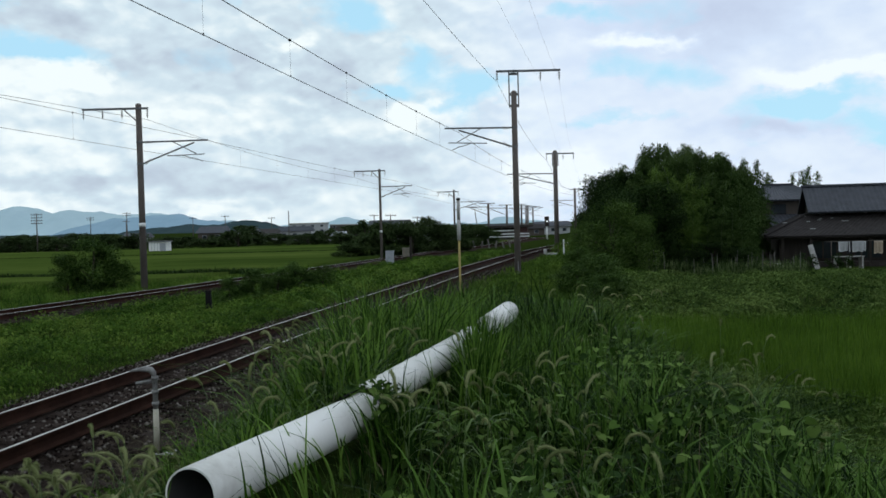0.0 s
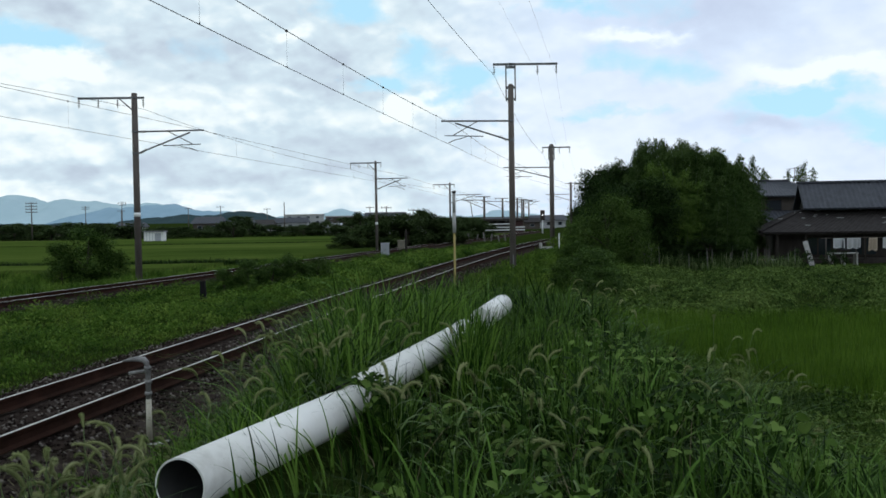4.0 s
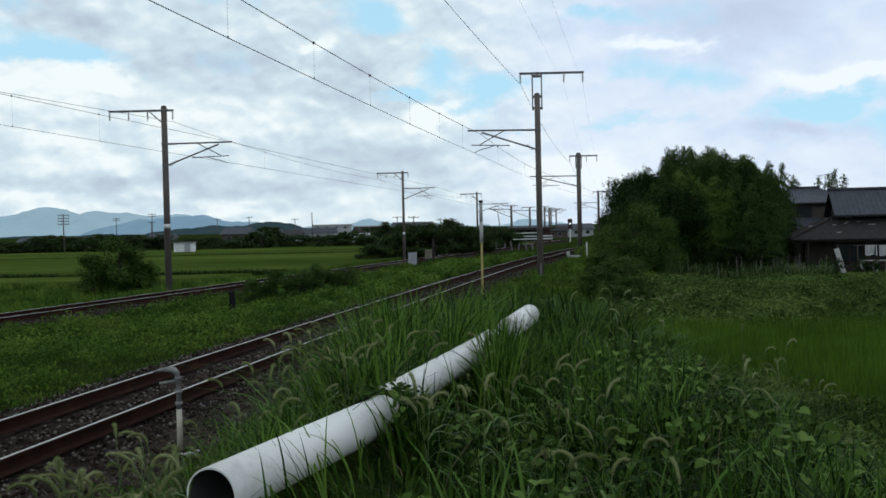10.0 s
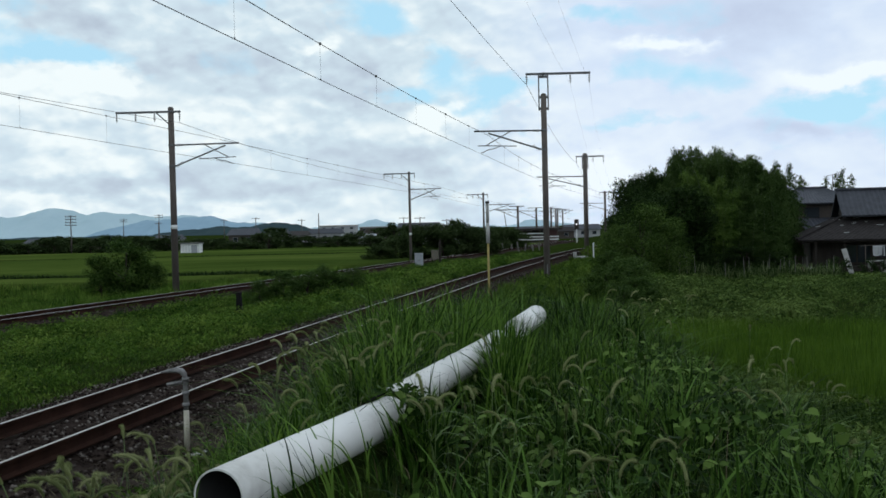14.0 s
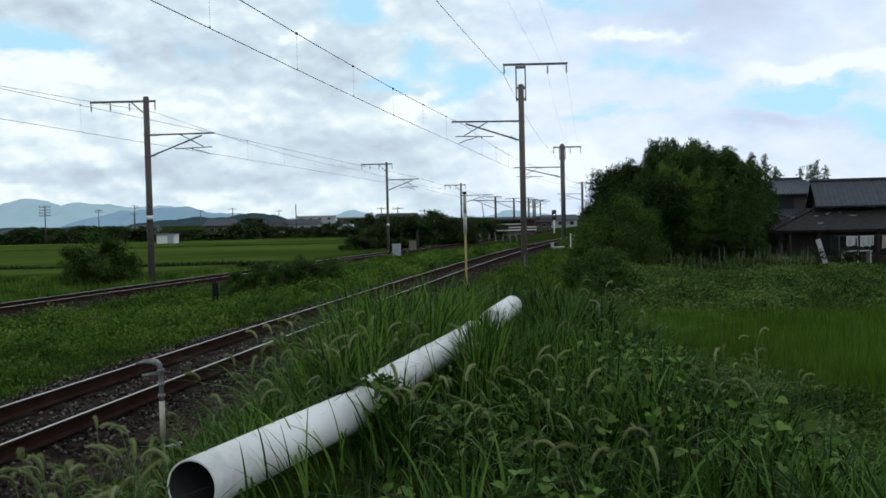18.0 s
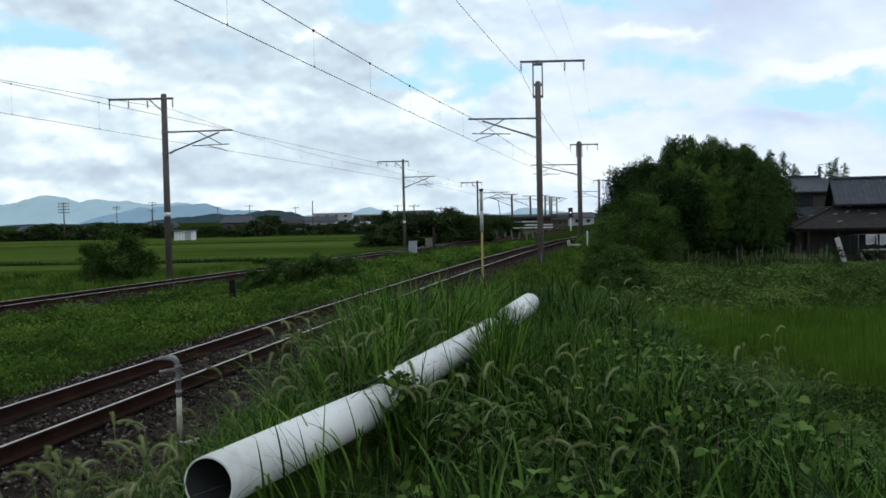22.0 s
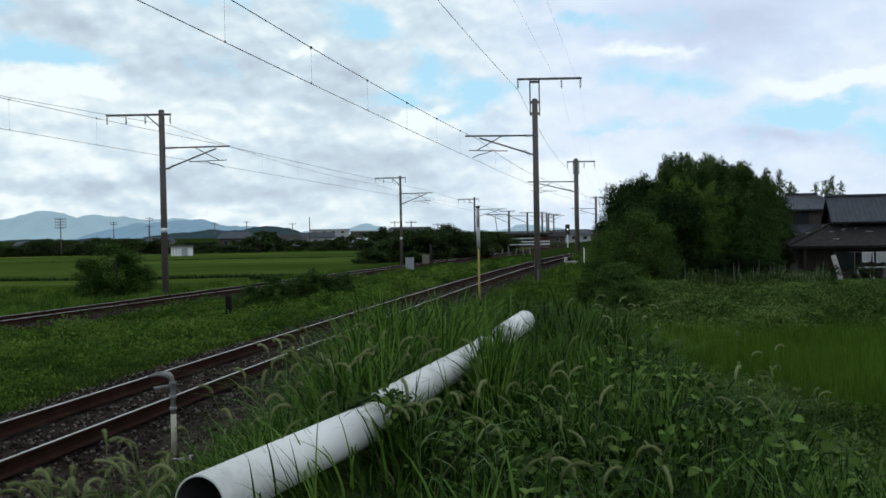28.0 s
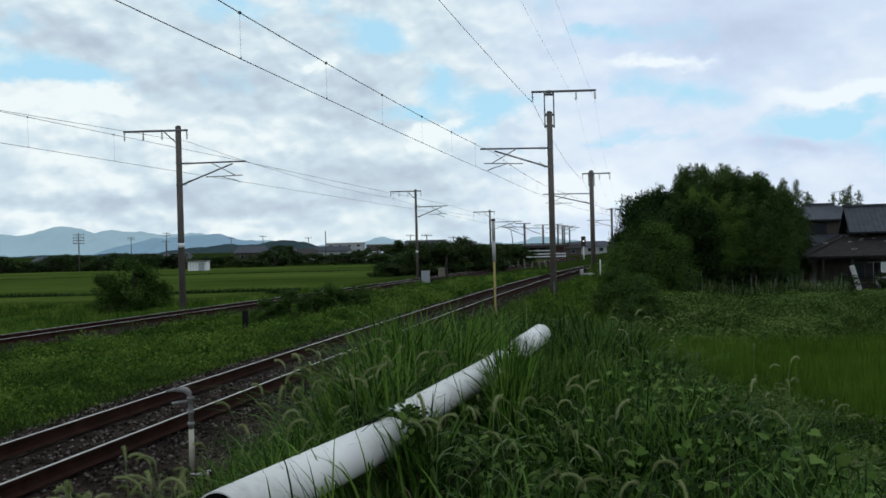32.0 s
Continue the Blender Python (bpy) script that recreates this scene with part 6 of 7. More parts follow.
def treeline():
    rng = random.Random(14)
    d = [tree_parts(4.2, 2.6, 2600, 0.36, M["leaf_far"], 260 + i, 0.02, 0.14, 0.5, 0.65, 110) for i in range(5)]
    x = -82.0
    while x < -9:
        y = rng.uniform(148, 190)
        top = rng.choice((0.4, 0.8, 1.0, 1.3, 1.7) if x < -38 else (0.6, 1.0, 1.4, 1.8, 2.3)) * rng.uniform(0.8, 1.1)
        place("far_tree", d[rng.randrange(5)], ("trunk", "crown"), x * y / 165, y, (1.15, 1.15, (top - land_at(x, y)) / 4.0), rng.uniform(0, 360), "small dark tree in the far tree line", "tree", "far tree line")
        x += rng.uniform(1.3, 2.4)
    # far side of the place, past the houses and behind the grove
    for i in range(26):
        x, y = rng.uniform(26, 74), rng.uniform(150, 190)
        place("far_tree", d[i % 5], ("trunk", "crown"), x, y, (1.3, 1.3, 0.9), rng.uniform(0, 360), "small dark tree in the far tree line", "tree", "far tree line")


grove()
bushes()
treeline()


# ---- houses ----
def ribbed(bm, a, b, c, d, step=0.3, rise=0.045, thick=0.1):
    """A tiled roof plane: eave from a to b, ridge from d to c, with rounded tile rows running down it."""
    a, b, c, d = (Vector(p) for p in (a, b, c, d))
    n = max(2, int((b - a).length / step))
    up = (b - a).cross(d - a).normalized()
    if up.z < 0:
        up = -up
    rows = []
    for i in range(2 * n + 1):
        t = i / (2 * n)
        o = up * (rise if i % 2 else 0)
        rows.append((bm.verts.new(a.lerp(b, t) + o), bm.verts.new(d.lerp(c, t) + o)))
    under = [(bm.verts.new(a.lerp(b, t) - up * thick), bm.verts.new(d.lerp(c, t) - up * thick)) for t in (0, 1)]
    for p, q in zip(rows, rows[1:]):
        bm.faces.new((p[0], q[0], q[1], p[1]))
    bm.faces.new((under[0][0], under[0][1], under[1][1], under[1][0]))
    bm.faces.new([r[0] for r in rows] + [under[1][0], under[0][0]])
    bm.faces.new([r[1] for r in rows[::-1]] + [under[0][1], under[1][1]])
    bm.faces.new((rows[0][0], rows[0][1], under[0][1], under[0][0]))
    bm.faces.new((rows[-1][1], rows[-1][0], under[1][0], under[1][1]))
    return bm


def window(t, lo, hi, name="window"):
    """A framed window on a wall that faces the camera; lo and hi are its corners (x, z) at depth y."""
    (x0, z0), (x1, z1), y = lo, hi[:2], hi[2]
    f = part(name, box(bmesh.new(), (x0, y - 0.05, z0), (x1, y + 0.05, z1), bevel=0.01), M["dark_wood"], t)
    k = max(1, round((x1 - x0) / 0.9))
    for i in range(k):
        a, b = x0 + (x1 - x0) * i / k + 0.05, x0 + (x1 - x0) * (i + 1) / k - 0.05
        part("pane", box(bmesh.new(), (a, y - 0.062, z0 + 0.06), (b, y - 0.053, z1 - 0.06)), M["glass_dark"], f)
    return f


def farmhouse():
    g = -1.55
    t = thing("farmhouse", (0, 0, 0), "low old farmhouse with dark tiled roofs", "house")
    x0, x1 = 23.0, 37.0
    # walls, with an open porch in front
    part("wall", box(bmesh.new(), (x0 + 0.3, 63.0, g - 0.2), (x1, 63.15, 0.95)), M["dark_wood"], t)
    part("wall", box(bmesh.new(), (x0 + 0.3, 63.16, g - 0.2), (x0 + 0.45, 70, 0.95)), M["plaster"], t)
    part("wall", box(bmesh.new(), (x1 - 0.15, 63.16, g - 0.2), (x1, 70, 2.3)), M["plaster"], t)
    part("wall", box(bmesh.new(), (25.8, 64.2, 0.96), (x1, 64.35, 2.35)), M["plaster"], t)
    part("wall", box(bmesh.new(), (25.8, 64.36, 0.96), (25.95, 69.4, 2.35)), M["dark_wood"], t)
    # lower roof with a hip at its corner
    low = ribbed(bmesh.new(), (22.3, 61.4, 0.56), (x1 + 0.4, 61.4, 0.56), (x1 + 0.4, 64.25, 1.95), (25.3, 64.25, 1.95))
    lower = part("lower_roof", low, M["tile_old"], t, "weathered dark tile roof with pale patches")
    part("hip_roof", ribbed(bmesh.new(), (22.3, 70, 0.56), (22.3, 61.42, 0.56), (25.28, 64.27, 1.95), (25.28, 70, 1.95)), M["tile_old"], t)
    part("hip_ridge", tube(bmesh.new(), [(22.25, 61.35, 0.62), (25.3, 64.25, 2.04)], 0.09, 8), M["tile_old"], t)
    rng = random.Random(2)
    # small pale patches scattered over the lower roof
    for i in range(15):
        px, k = rng.uniform(23.6, 31.0), rng.uniform(0.25, 0.95)
        y, z = 61.4 + 2.85 * k, 0.56 + 1.39 * k + 0.075
        m = pose(px, y, z, 26, rng.uniform(-3, 3), rng.uniform(-25, 25))
        part("roof_patch", box(bmesh.new(), (-rng.uniform(0.06, 0.3), -rng.uniform(0.02, 0.05), -0.01), (rng.uniform(0.06, 0.22), 0.03, 0.012), m), M["patch"], lower, "pale patch on the roof tiles")
    # main gable roof
    part("main_roof", ribbed(bmesh.new(), (25.2, 63.2, 2.10), (x1 + 0.4, 63.2, 2.10), (x1 + 0.4, 66.6, 3.86), (25.2, 66.6, 3.86)), M["tile"], t, "slate-grey tiled main roof")
    part("main_roof", ribbed(bmesh.new(), (25.2, 70.0, 2.10), (x1 + 0.4, 70.0, 2.10), (x1 + 0.4, 66.62, 3.86), (25.2, 66.62, 3.86)), M["tile"], t, "slate-grey tiled main roof")
    part("ridge", box(bmesh.new(), (25.1, 66.45, 3.86), (x1 + 0.4, 66.77, 4.02), bevel=0.04), M["tile"], t)
    bm = bmesh.new()
    v = [bm.verts.new(p) for p in ((25.62, 63.5, 2.1), (25.62, 69.7, 2.1), (25.62, 66.6, 3.75), (25.74, 63.5, 2.1), (25.74, 69.7, 2.1), (25.74, 66.6, 3.75))]
    for f in ((0, 2, 1), (3, 4, 5), (0, 1, 4, 3), (1, 2, 5, 4), (2, 0, 3, 5)):
        bm.faces.new([v[i] for i in f])
    part("gable", bm, M["dark_wood"], t)
    for x in np.arange(23.4, x1, 1.8):
        part("porch_post", box(bmesh.new(), (x - 0.06, 61.7, g - 0.1), (x + 0.06, 61.82, 0.66)), M["dark_wood"], t)
    part("porch_beam", box(bmesh.new(), (22.6, 61.68, 0.36), (x1, 61.84, 0.52)), M["dark_wood"], t)
    part("porch_floor", box(bmesh.new(), (23.4, 61.9, g - 0.1), (x1, 62.98, g + 0.35), bevel=0.02), M["dark_wood"], t)
    for x in (25.2, 28.0, 30.8, 33.6):
        window(t, (x, g + 0.5), (x + 1.7, 0.2, 62.97))
    # the house stands at a slant, its far end turned towards the line
    rebase(t, 25.2, 63.2, g)
    t.matrix_basis = pose(25.4, 64.7, g, 0, 0, -15)
    return t


def rear_house():
    t = thing("rear_house", (0, 0, 0), "two-storey house with a hipped tile roof behind the farmhouse", "house")
    part("wall", box(bmesh.new(), (25.75, 75.0, -1.7), (31.5, 75.15, 3.25)), M["plaster"], t)
    part("wall", box(bmesh.new(), (25.75, 75.16, -1.7), (25.9, 81, 3.25)), M["plaster"], t)
    part("wall", box(bmesh.new(), (31.35, 75.16, -1.7), (31.5, 81, 3.25)), M["plaster"], t)
    part("wall", box(bmesh.new(), (25.91, 80.85, -1.7), (31.34, 81, 3.25)), M["plaster"], t)
    e, r = 3.15, 4.35
    part("roof", ribbed(bmesh.new(), (25.2, 74.4, e), (32.1, 74.4, e), (29.8, 78, r), (27.6, 78, r)), M["tile"], t, "dark tiled hip roof")
    part("roof", ribbed(bmesh.new(), (25.2, 81.6, e), (25.2, 74.42, e), (27.6, 77.98, r), (27.6, 78.02, r)), M["tile"], t, "dark tiled hip roof")
    part("roof", ribbed(bmesh.new(), (32.1, 74.42, e), (32.1, 81.6, e), (29.8, 78.02, r), (29.8, 77.98, r)), M["tile"], t, "dark tiled hip roof")
    part("ridge", box(bmesh.new(), (27.5, 77.85, r - 0.02), (29.9, 78.15, r + 0.16), bevel=0.03), M["tile"], t)
    window(t, (27.0, 2.0), (28.2, 2.85, 74.97))
    part("awning_roof", ribbed(bmesh.new(), (26.5, 72.4, 0.85), (30.6, 72.4, 0.85), (30.6, 74.95, 2.0), (26.5, 74.95, 2.0)), M["tile"], t, "small tiled lower roof")
    part("wall", box(bmesh.new(), (26.8, 72.9, -1.7), (30.4, 74.9, 0.85)), M["dark_wood"], t)
    part("aerial_pole", rod(bmesh.new(), (30.6, 78.5, 3.5), (30.6, 78.5, 5.5), 0.025, seg=6), M["steel"], t)
    part("aerial", tube(bmesh.new(), [(29.9, 78.5, 5.35), (31.5, 78.5, 5.55)], 0.022, 5), M["steel"], t)
    rebase(t, 28.6, 78.0, -1.5)
    t.location.x -= 0.5
    return t


def cloth(x, y, z, w, h, material, seed, label):
    """A hanging cloth with soft folds."""
    n, m = 10, 6
    rng = random.Random(seed)
    ph = rng.uniform(0, 6)
    bm = bmesh.new()
    g = [[bm.verts.new((w * (i / n - 0.5) * (1 + 0.06 * j / m), 0.05 * math.sin(i * 1.3 + ph) * (0.4 + j / m), -h * j / m * (1 + 0.05 * math.sin(i * 0.9 + ph)))) for i in range(n + 1)] for j in range(m + 1)]
    for j in range(m):
        for i in range(n):
            bm.faces.new((g[j][i], g[j][i + 1], g[j + 1][i + 1], g[j + 1][i]))
    bmesh.ops.solidify(bm, geom=bm.faces[:], thickness=0.012)
    ob = new("hanging_cloth", finish(bm, "hanging_cloth", material, True))
    ob.matrix_basis = pose(x, y, z)
    return tagged(ob, label, "laundry", "laundry on the rack")


def yard():
    y = 60.6
    g = land_at(27, y)
    t = thing("laundry_rack", (0, 0, 0), "laundry pole on posts before the dark farmhouse", "laundry rack")
    for x in (25.2, 27.1, 29.2):
        part("post", rod(bmesh.new(), (x, y, g - 0.1), (x, y, 0.24), 0.022, seg=8), M["pole"], t, smooth=True)
    part("rail", rod(bmesh.new(), (24.9, y, 0.2), (31.0, y, 0.2), 0.014, seg=8), M["pole"], t, smooth=True)
    rebase(t, 27.1, y, g)
    for i, (x, w, h, mt, lb) in enumerate([(26.0, 0.72, 0.62, "cloth_white", "white shirt hanging to dry"), (26.35, 0.34, 0.75, "cloth_dark", "dark trousers hanging to dry"), (26.85, 0.66, 0.66, "cloth_white", "white shirt hanging to dry"),
                                           (27.25, 0.3, 0.6, "cloth_white", "small white towel hanging to dry"), (28.2, 0.55, 0.8, "cloth_tan", "beige cloth hanging to dry"), (29.2, 0.8, 0.7, "cloth_white", "white sheet hanging to dry")]):
        cloth(x, y - 0.03, 0.19, w, h, M[mt], i, lb)
    b = thing("low_table", (26.5, y + 0.5, g), "pale low table before the porch", "table")
    part("top", box(bmesh.new(), (-0.9, -0.3, 0.72), (0.9, 0.3, 0.78), bevel=0.01), M["concrete"], b)
    for x in (-0.8, 0.0, 0.8):
        part("leg", box(bmesh.new(), (x - 0.05, -0.25, -0.05), (x + 0.05, 0.25, 0.72)), M["concrete"], b)
    w = thing("leaning_board", (24.45, 60.9, land_at(24.45, 60.9)), "white weathered board leaning by the porch", "board")
    part("board", box(bmesh.new(), (-0.16, -0.025, -0.02), (0.16, 0.025, 1.6), pose(0, 0, 0, -8, -14, 0), bevel=0.01), M["concrete"], w)
    part("batten", box(bmesh.new(), (-0.16, -0.05, 0.7), (0.16, -0.025, 0.76), pose(0, 0, 0, -8, -14, 0)), M["dark_wood"], w)
    for x, yy, rx, mt, lb in ((20.9, 60.2, 0.42, "orange", "orange tarpaulin heap beside the field"), (21.6, 60.0, 0.3, "concrete", "pale sack lying beside the field")):
        bm = bmesh.new()
        bmesh.ops.create_icosphere(bm, subdivisions=3, radius=1.0)
        for v in bm.verts:
            v.co *= 1 + 0.25 * noise.noise(v.co * 2.1)
            v.co.x, v.co.y, v.co.z = v.co.x * rx, v.co.y * 0.35, max(v.co.z, -0.9) * 0.22
        ob = new("tarpaulin" if mt == "orange" else "sack", finish(bm, "heap", M[mt], True))
        ob.matrix_basis = pose(x, yy, land_at(x, yy) + 0.28)
        tagged(ob, lb, "tarpaulin" if mt == "orange" else "sack")
    # hedge clumps before the porch
    k = [tree_parts(1.1, 0.8, 1100, 0.11, M["leaf_dark"], 300 + i, 0.02, 0.04) for i in range(3)]
    rng = random.Random(31)
    for x, s in ((22.6, 0.9), (23.3, 1.0), (25.1, 0.9), (25.7, 0.8), (29.9, 1.1), (30.8, 1.0), (31.8, 1.1), (20.0, 0.7), (18.6, 0.8), (17.2, 0.7), (16.0, 0.7), (14.8, 0.6), (13.6, 0.6)):
        place("shrub", k[rng.randrange(3)], ("trunk", "crown"), x, 59.6 + rng.uniform(-0.4, 0.3), (s, s, s), rng.uniform(0, 360), "small dark shrub along the farmyard", "shrub", "farmyard shrubs")
    # stakes of the kitchen garden
    for i in range(26):
        x, yy = rng.uniform(12.0, 22.0), rng.uniform(56.8, 58.6)
        ob = new("garden_stake", finish(rod(bmesh.new(), (0, 0, -0.1), (rng.uniform(-0.08, 0.08), 0, rng.uniform(0.95, 1.4)), 0.02, 0.015, 6), "garden_stake", M["stake_wood"]))
        ob.matrix_basis = pose(x, yy, land_at(x, yy))
        tagged(ob, "thin grey stake in the kitchen garden", "stake", "garden stakes")


farmhouse()
rear_house()
yard()


# ---- fields, town and hills in the distance ----
def far_fields():
    for nm, x0, x1, y0, y1, lb in (("rice_field_a", -120, 5.0, 63, 108, "bright green rice field beyond the far track"), ("rice_field_b", -150, 2.0, 112, 146, "yellow-green rice field before the tree line"), ("rice_field_c", -90, 7.0, 54.5, 60, "green rice field beside the far track")):
        ys = np.linspace(y0, y1, 24)
        vs, fs = [], []
        k = 30
        for y in ys:
            xr = float(centre_b(y)) - x1
            for i in range(k):
                x = x0 + (xr - x0) * i / (k - 1)
                vs.append((x, y, -0.66 + 0.03 * lumps(x, y, 3.0)))
        vs = np.array(vs)
        i, j = np.meshgrid(np.arange(len(ys) - 1), np.arange(k - 1), indexing="ij")
        a = (i * k + j).ravel()
        f = np.stack([a, a + 1, a + k + 1, a + k], 1)
        n0 = len(vs)
        low = vs.copy()
        low[:, 2] = -1.3
        vs = np.concatenate([vs, low])
        j = np.arange(k - 1)
        f = np.concatenate([f, np.stack([j, j + n0, j + 1 + n0, j + 1], 1)])
        r = np.arange(len(ys) - 1) * k + k - 1
        f = np.concatenate([f, np.stack([r, r + n0, r + k + n0, r + k], 1)])
        tagged(new(nm, mesh_np(nm, vs, f, M["paddy_far"])), lb, "field", kind="structure")


def bunds():
    """Grassy ridges between the fields."""
    for y, x1, w, n, hi in ((61.6, 5.0, 0.35, 9000, 0.55), (110.2, 2.5, 0.6, 3000, 0.45), (147.5, 2.0, 0.9, 5200, 1.0), (53.4, 5.0, 0.6, 7000, 0.85)):
        x = float(centre_b(y)) - x1 - 75 * RNG.random(n) ** 1.2
        yy = y + RNG.normal(0, w, n)
        v = blades(x, yy, np.where(y in (61.6, 110.2), -0.85, land(x, yy) - 0.05), RNG.uniform(0.4, 1.0, n) * hi * (0.6 + 0.5 * patchy(x, yy, 2.3, 5)), RNG.uniform(0.04, 0.09, n), np.abs(RNG.normal(0.4, 0.2, n)), 2)
        # two ridges get dark leaves, painting the shadow on their near faces
        stuff("bund_grass", v, M["weed_mid"] if y in (147.5, 53.4) else M["leaf_dark"], "rough grass on a ridge between fields", "grass")


def shed():
    t = thing("shed", (-36.45, 130, -1.3), "small white shed in the fields", "shed")
    part("wall", box(bmesh.new(), (-1.25, 0, 0), (1.25, 1.8, 1.85)), M["white_paint"], t)
    part("roof", box(bmesh.new(), (-1.4, -0.2, 1.85), (1.4, 2.0, 1.98), bevel=0.02), M["steel"], t)
    part("door", box(bmesh.new(), (0.2, -0.03, 0.05), (1.0, -0.002, 1.7)), M["cab_grey"], t)
    for x in (-0.9, -0.5, -0.1):
        part("batten", box(bmesh.new(), (x - 0.02, -0.02, 0), (x + 0.02, -0.002, 1.84)), M["cab_grey"], t)


def small_house(x, y, w, d, h, roof_h, wall, roof, label, flat=False, rows=1):
    g = land_at(x, y)
    t = thing("far_house", (x, y, g), label, "house", "houses of the town")
    part("wall", box(bmesh.new(), (-w / 2, 0, -0.2), (w / 2, d, h)), wall, t)
    if flat:
        part("roof", box(bmesh.new(), (-w / 2 - 0.2, -0.2, h), (w / 2 + 0.2, d + 0.2, h + 0.35), bevel=0.05), roof, t)
    else:
        bm = bmesh.new()
        o = 0.5
        pts = [(-w / 2 - o, -o, h), (w / 2 + o, -o, h), (w / 2 + o, d + o, h), (-w / 2 - o, d + o, h), (-w / 2 - o * 0.2, d / 2, h + roof_h), (w / 2 + o * 0.2, d / 2, h + roof_h)]
        v = [bm.verts.new(p) for p in pts]
        for f in ((0, 1, 5, 4), (2, 3, 4, 5), (0, 4, 3), (1, 2, 5), (3, 2, 1, 0)):
            bm.faces.new([v[i] for i in f])
        part("roof", bm, roof, t)
    k = max(1, int(w / 2.4))
    for r in range(rows):
        for i in range(k):
            xx = -w / 2 + w * (i + 0.5) / k
            z0 = h * (r + 0.35) / rows
            f = part("window", box(bmesh.new(), (xx - 0.5, -0.06, z0), (xx + 0.5, -0.003, z0 + h / rows * 0.45)), M["cab_grey"], t)
            part("pane", box(bmesh.new(), (xx - 0.44, -0.075, z0 + 0.06), (xx + 0.44, -0.062, z0 + h / rows * 0.45 - 0.06)), M["glass_dark"], f)
    return t


def far_pole(x, y, h, arms, r=0.1):
    g = land_at(x, y)
    t = thing("utility_pole", (x, y, g), "distant grey utility pole with cross arms", "utility pole", "distant utility poles")
    part("mast", rod(bmesh.new(), (0, 0, -0.2), (0, 0, h), r * 1.15, r * 0.8, 8), M["pole"], t, smooth=True)
    for i in range(arms):
        z = h - 0.25 - 0.45 * i
        part("cross_arm", box(bmesh.new(), (-0.9, -0.05, z - 0.05), (0.9, 0.05, z + 0.05)), M["steel"], t)
        for xx in (-0.8, -0.3, 0.3, 0.8):
            part("insulator", rod(bmesh.new(), (xx, 0, z + 0.05), (xx, 0, z + 0.25), 0.05, 0.03, 6), M["insulator"], t)
    return t


def shelter():
    """A long low station shelter: a dark flat roof on posts over a platform with pale railings."""
    x, y = 10.7, 146.0
    g = land_at(x, y)
    t = thing("station_shelter", (x, y, g), "low station shelter with a dark roof and pale railings", "shelter")
    part("platform", box(bmesh.new(), (-4.2, -1.6, -0.2), (4.2, 4.0, 0.55), bevel=0.03), M["plaster"], t)
    part("back_wall", box(bmesh.new(), (-4.0, 3.4, 0.55), (4.0, 3.55, 2.3)), M["dark_wood"], t)
    part("roof", box(bmesh.new(), (-4.6, -1.9, 2.35), (4.6, 4.0, 2.62), bevel=0.03), M["dark_wood"], t, "dark flat roof")
    for i in range(7):
        px = -3.9 + 1.3 * i
        part("post", box(bmesh.new(), (px - 0.06, -1.3, 0.55), (px + 0.06, -1.18, 2.35)), M["pole"], t)
    for z in (0.85, 1.25, 1.75):
        part("railing", box(bmesh.new(), (-4.1, -1.42, z), (2.6 if z > 1.5 else 4.1, -1.34, z + 0.17)), M["white_paint"], t, "pale railing")
    part("side_wall", box(bmesh.new(), (2.7, -1.25, 0.56), (4.0, 3.3, 2.3)), M["roof_red"], t, "reddish end wall")
    # a leaning mast beside it
    m = thing("thin_mast", (7.5, 150, land_at(7.5, 150)), "thin leaning mast behind the tree clump", "pole")
    part("shaft", rod(bmesh.new(), (0.15, 0, -0.2), (-0.55, 0, 5.3), 0.09, 0.06, 8), M["post_grey"], m, smooth=True)


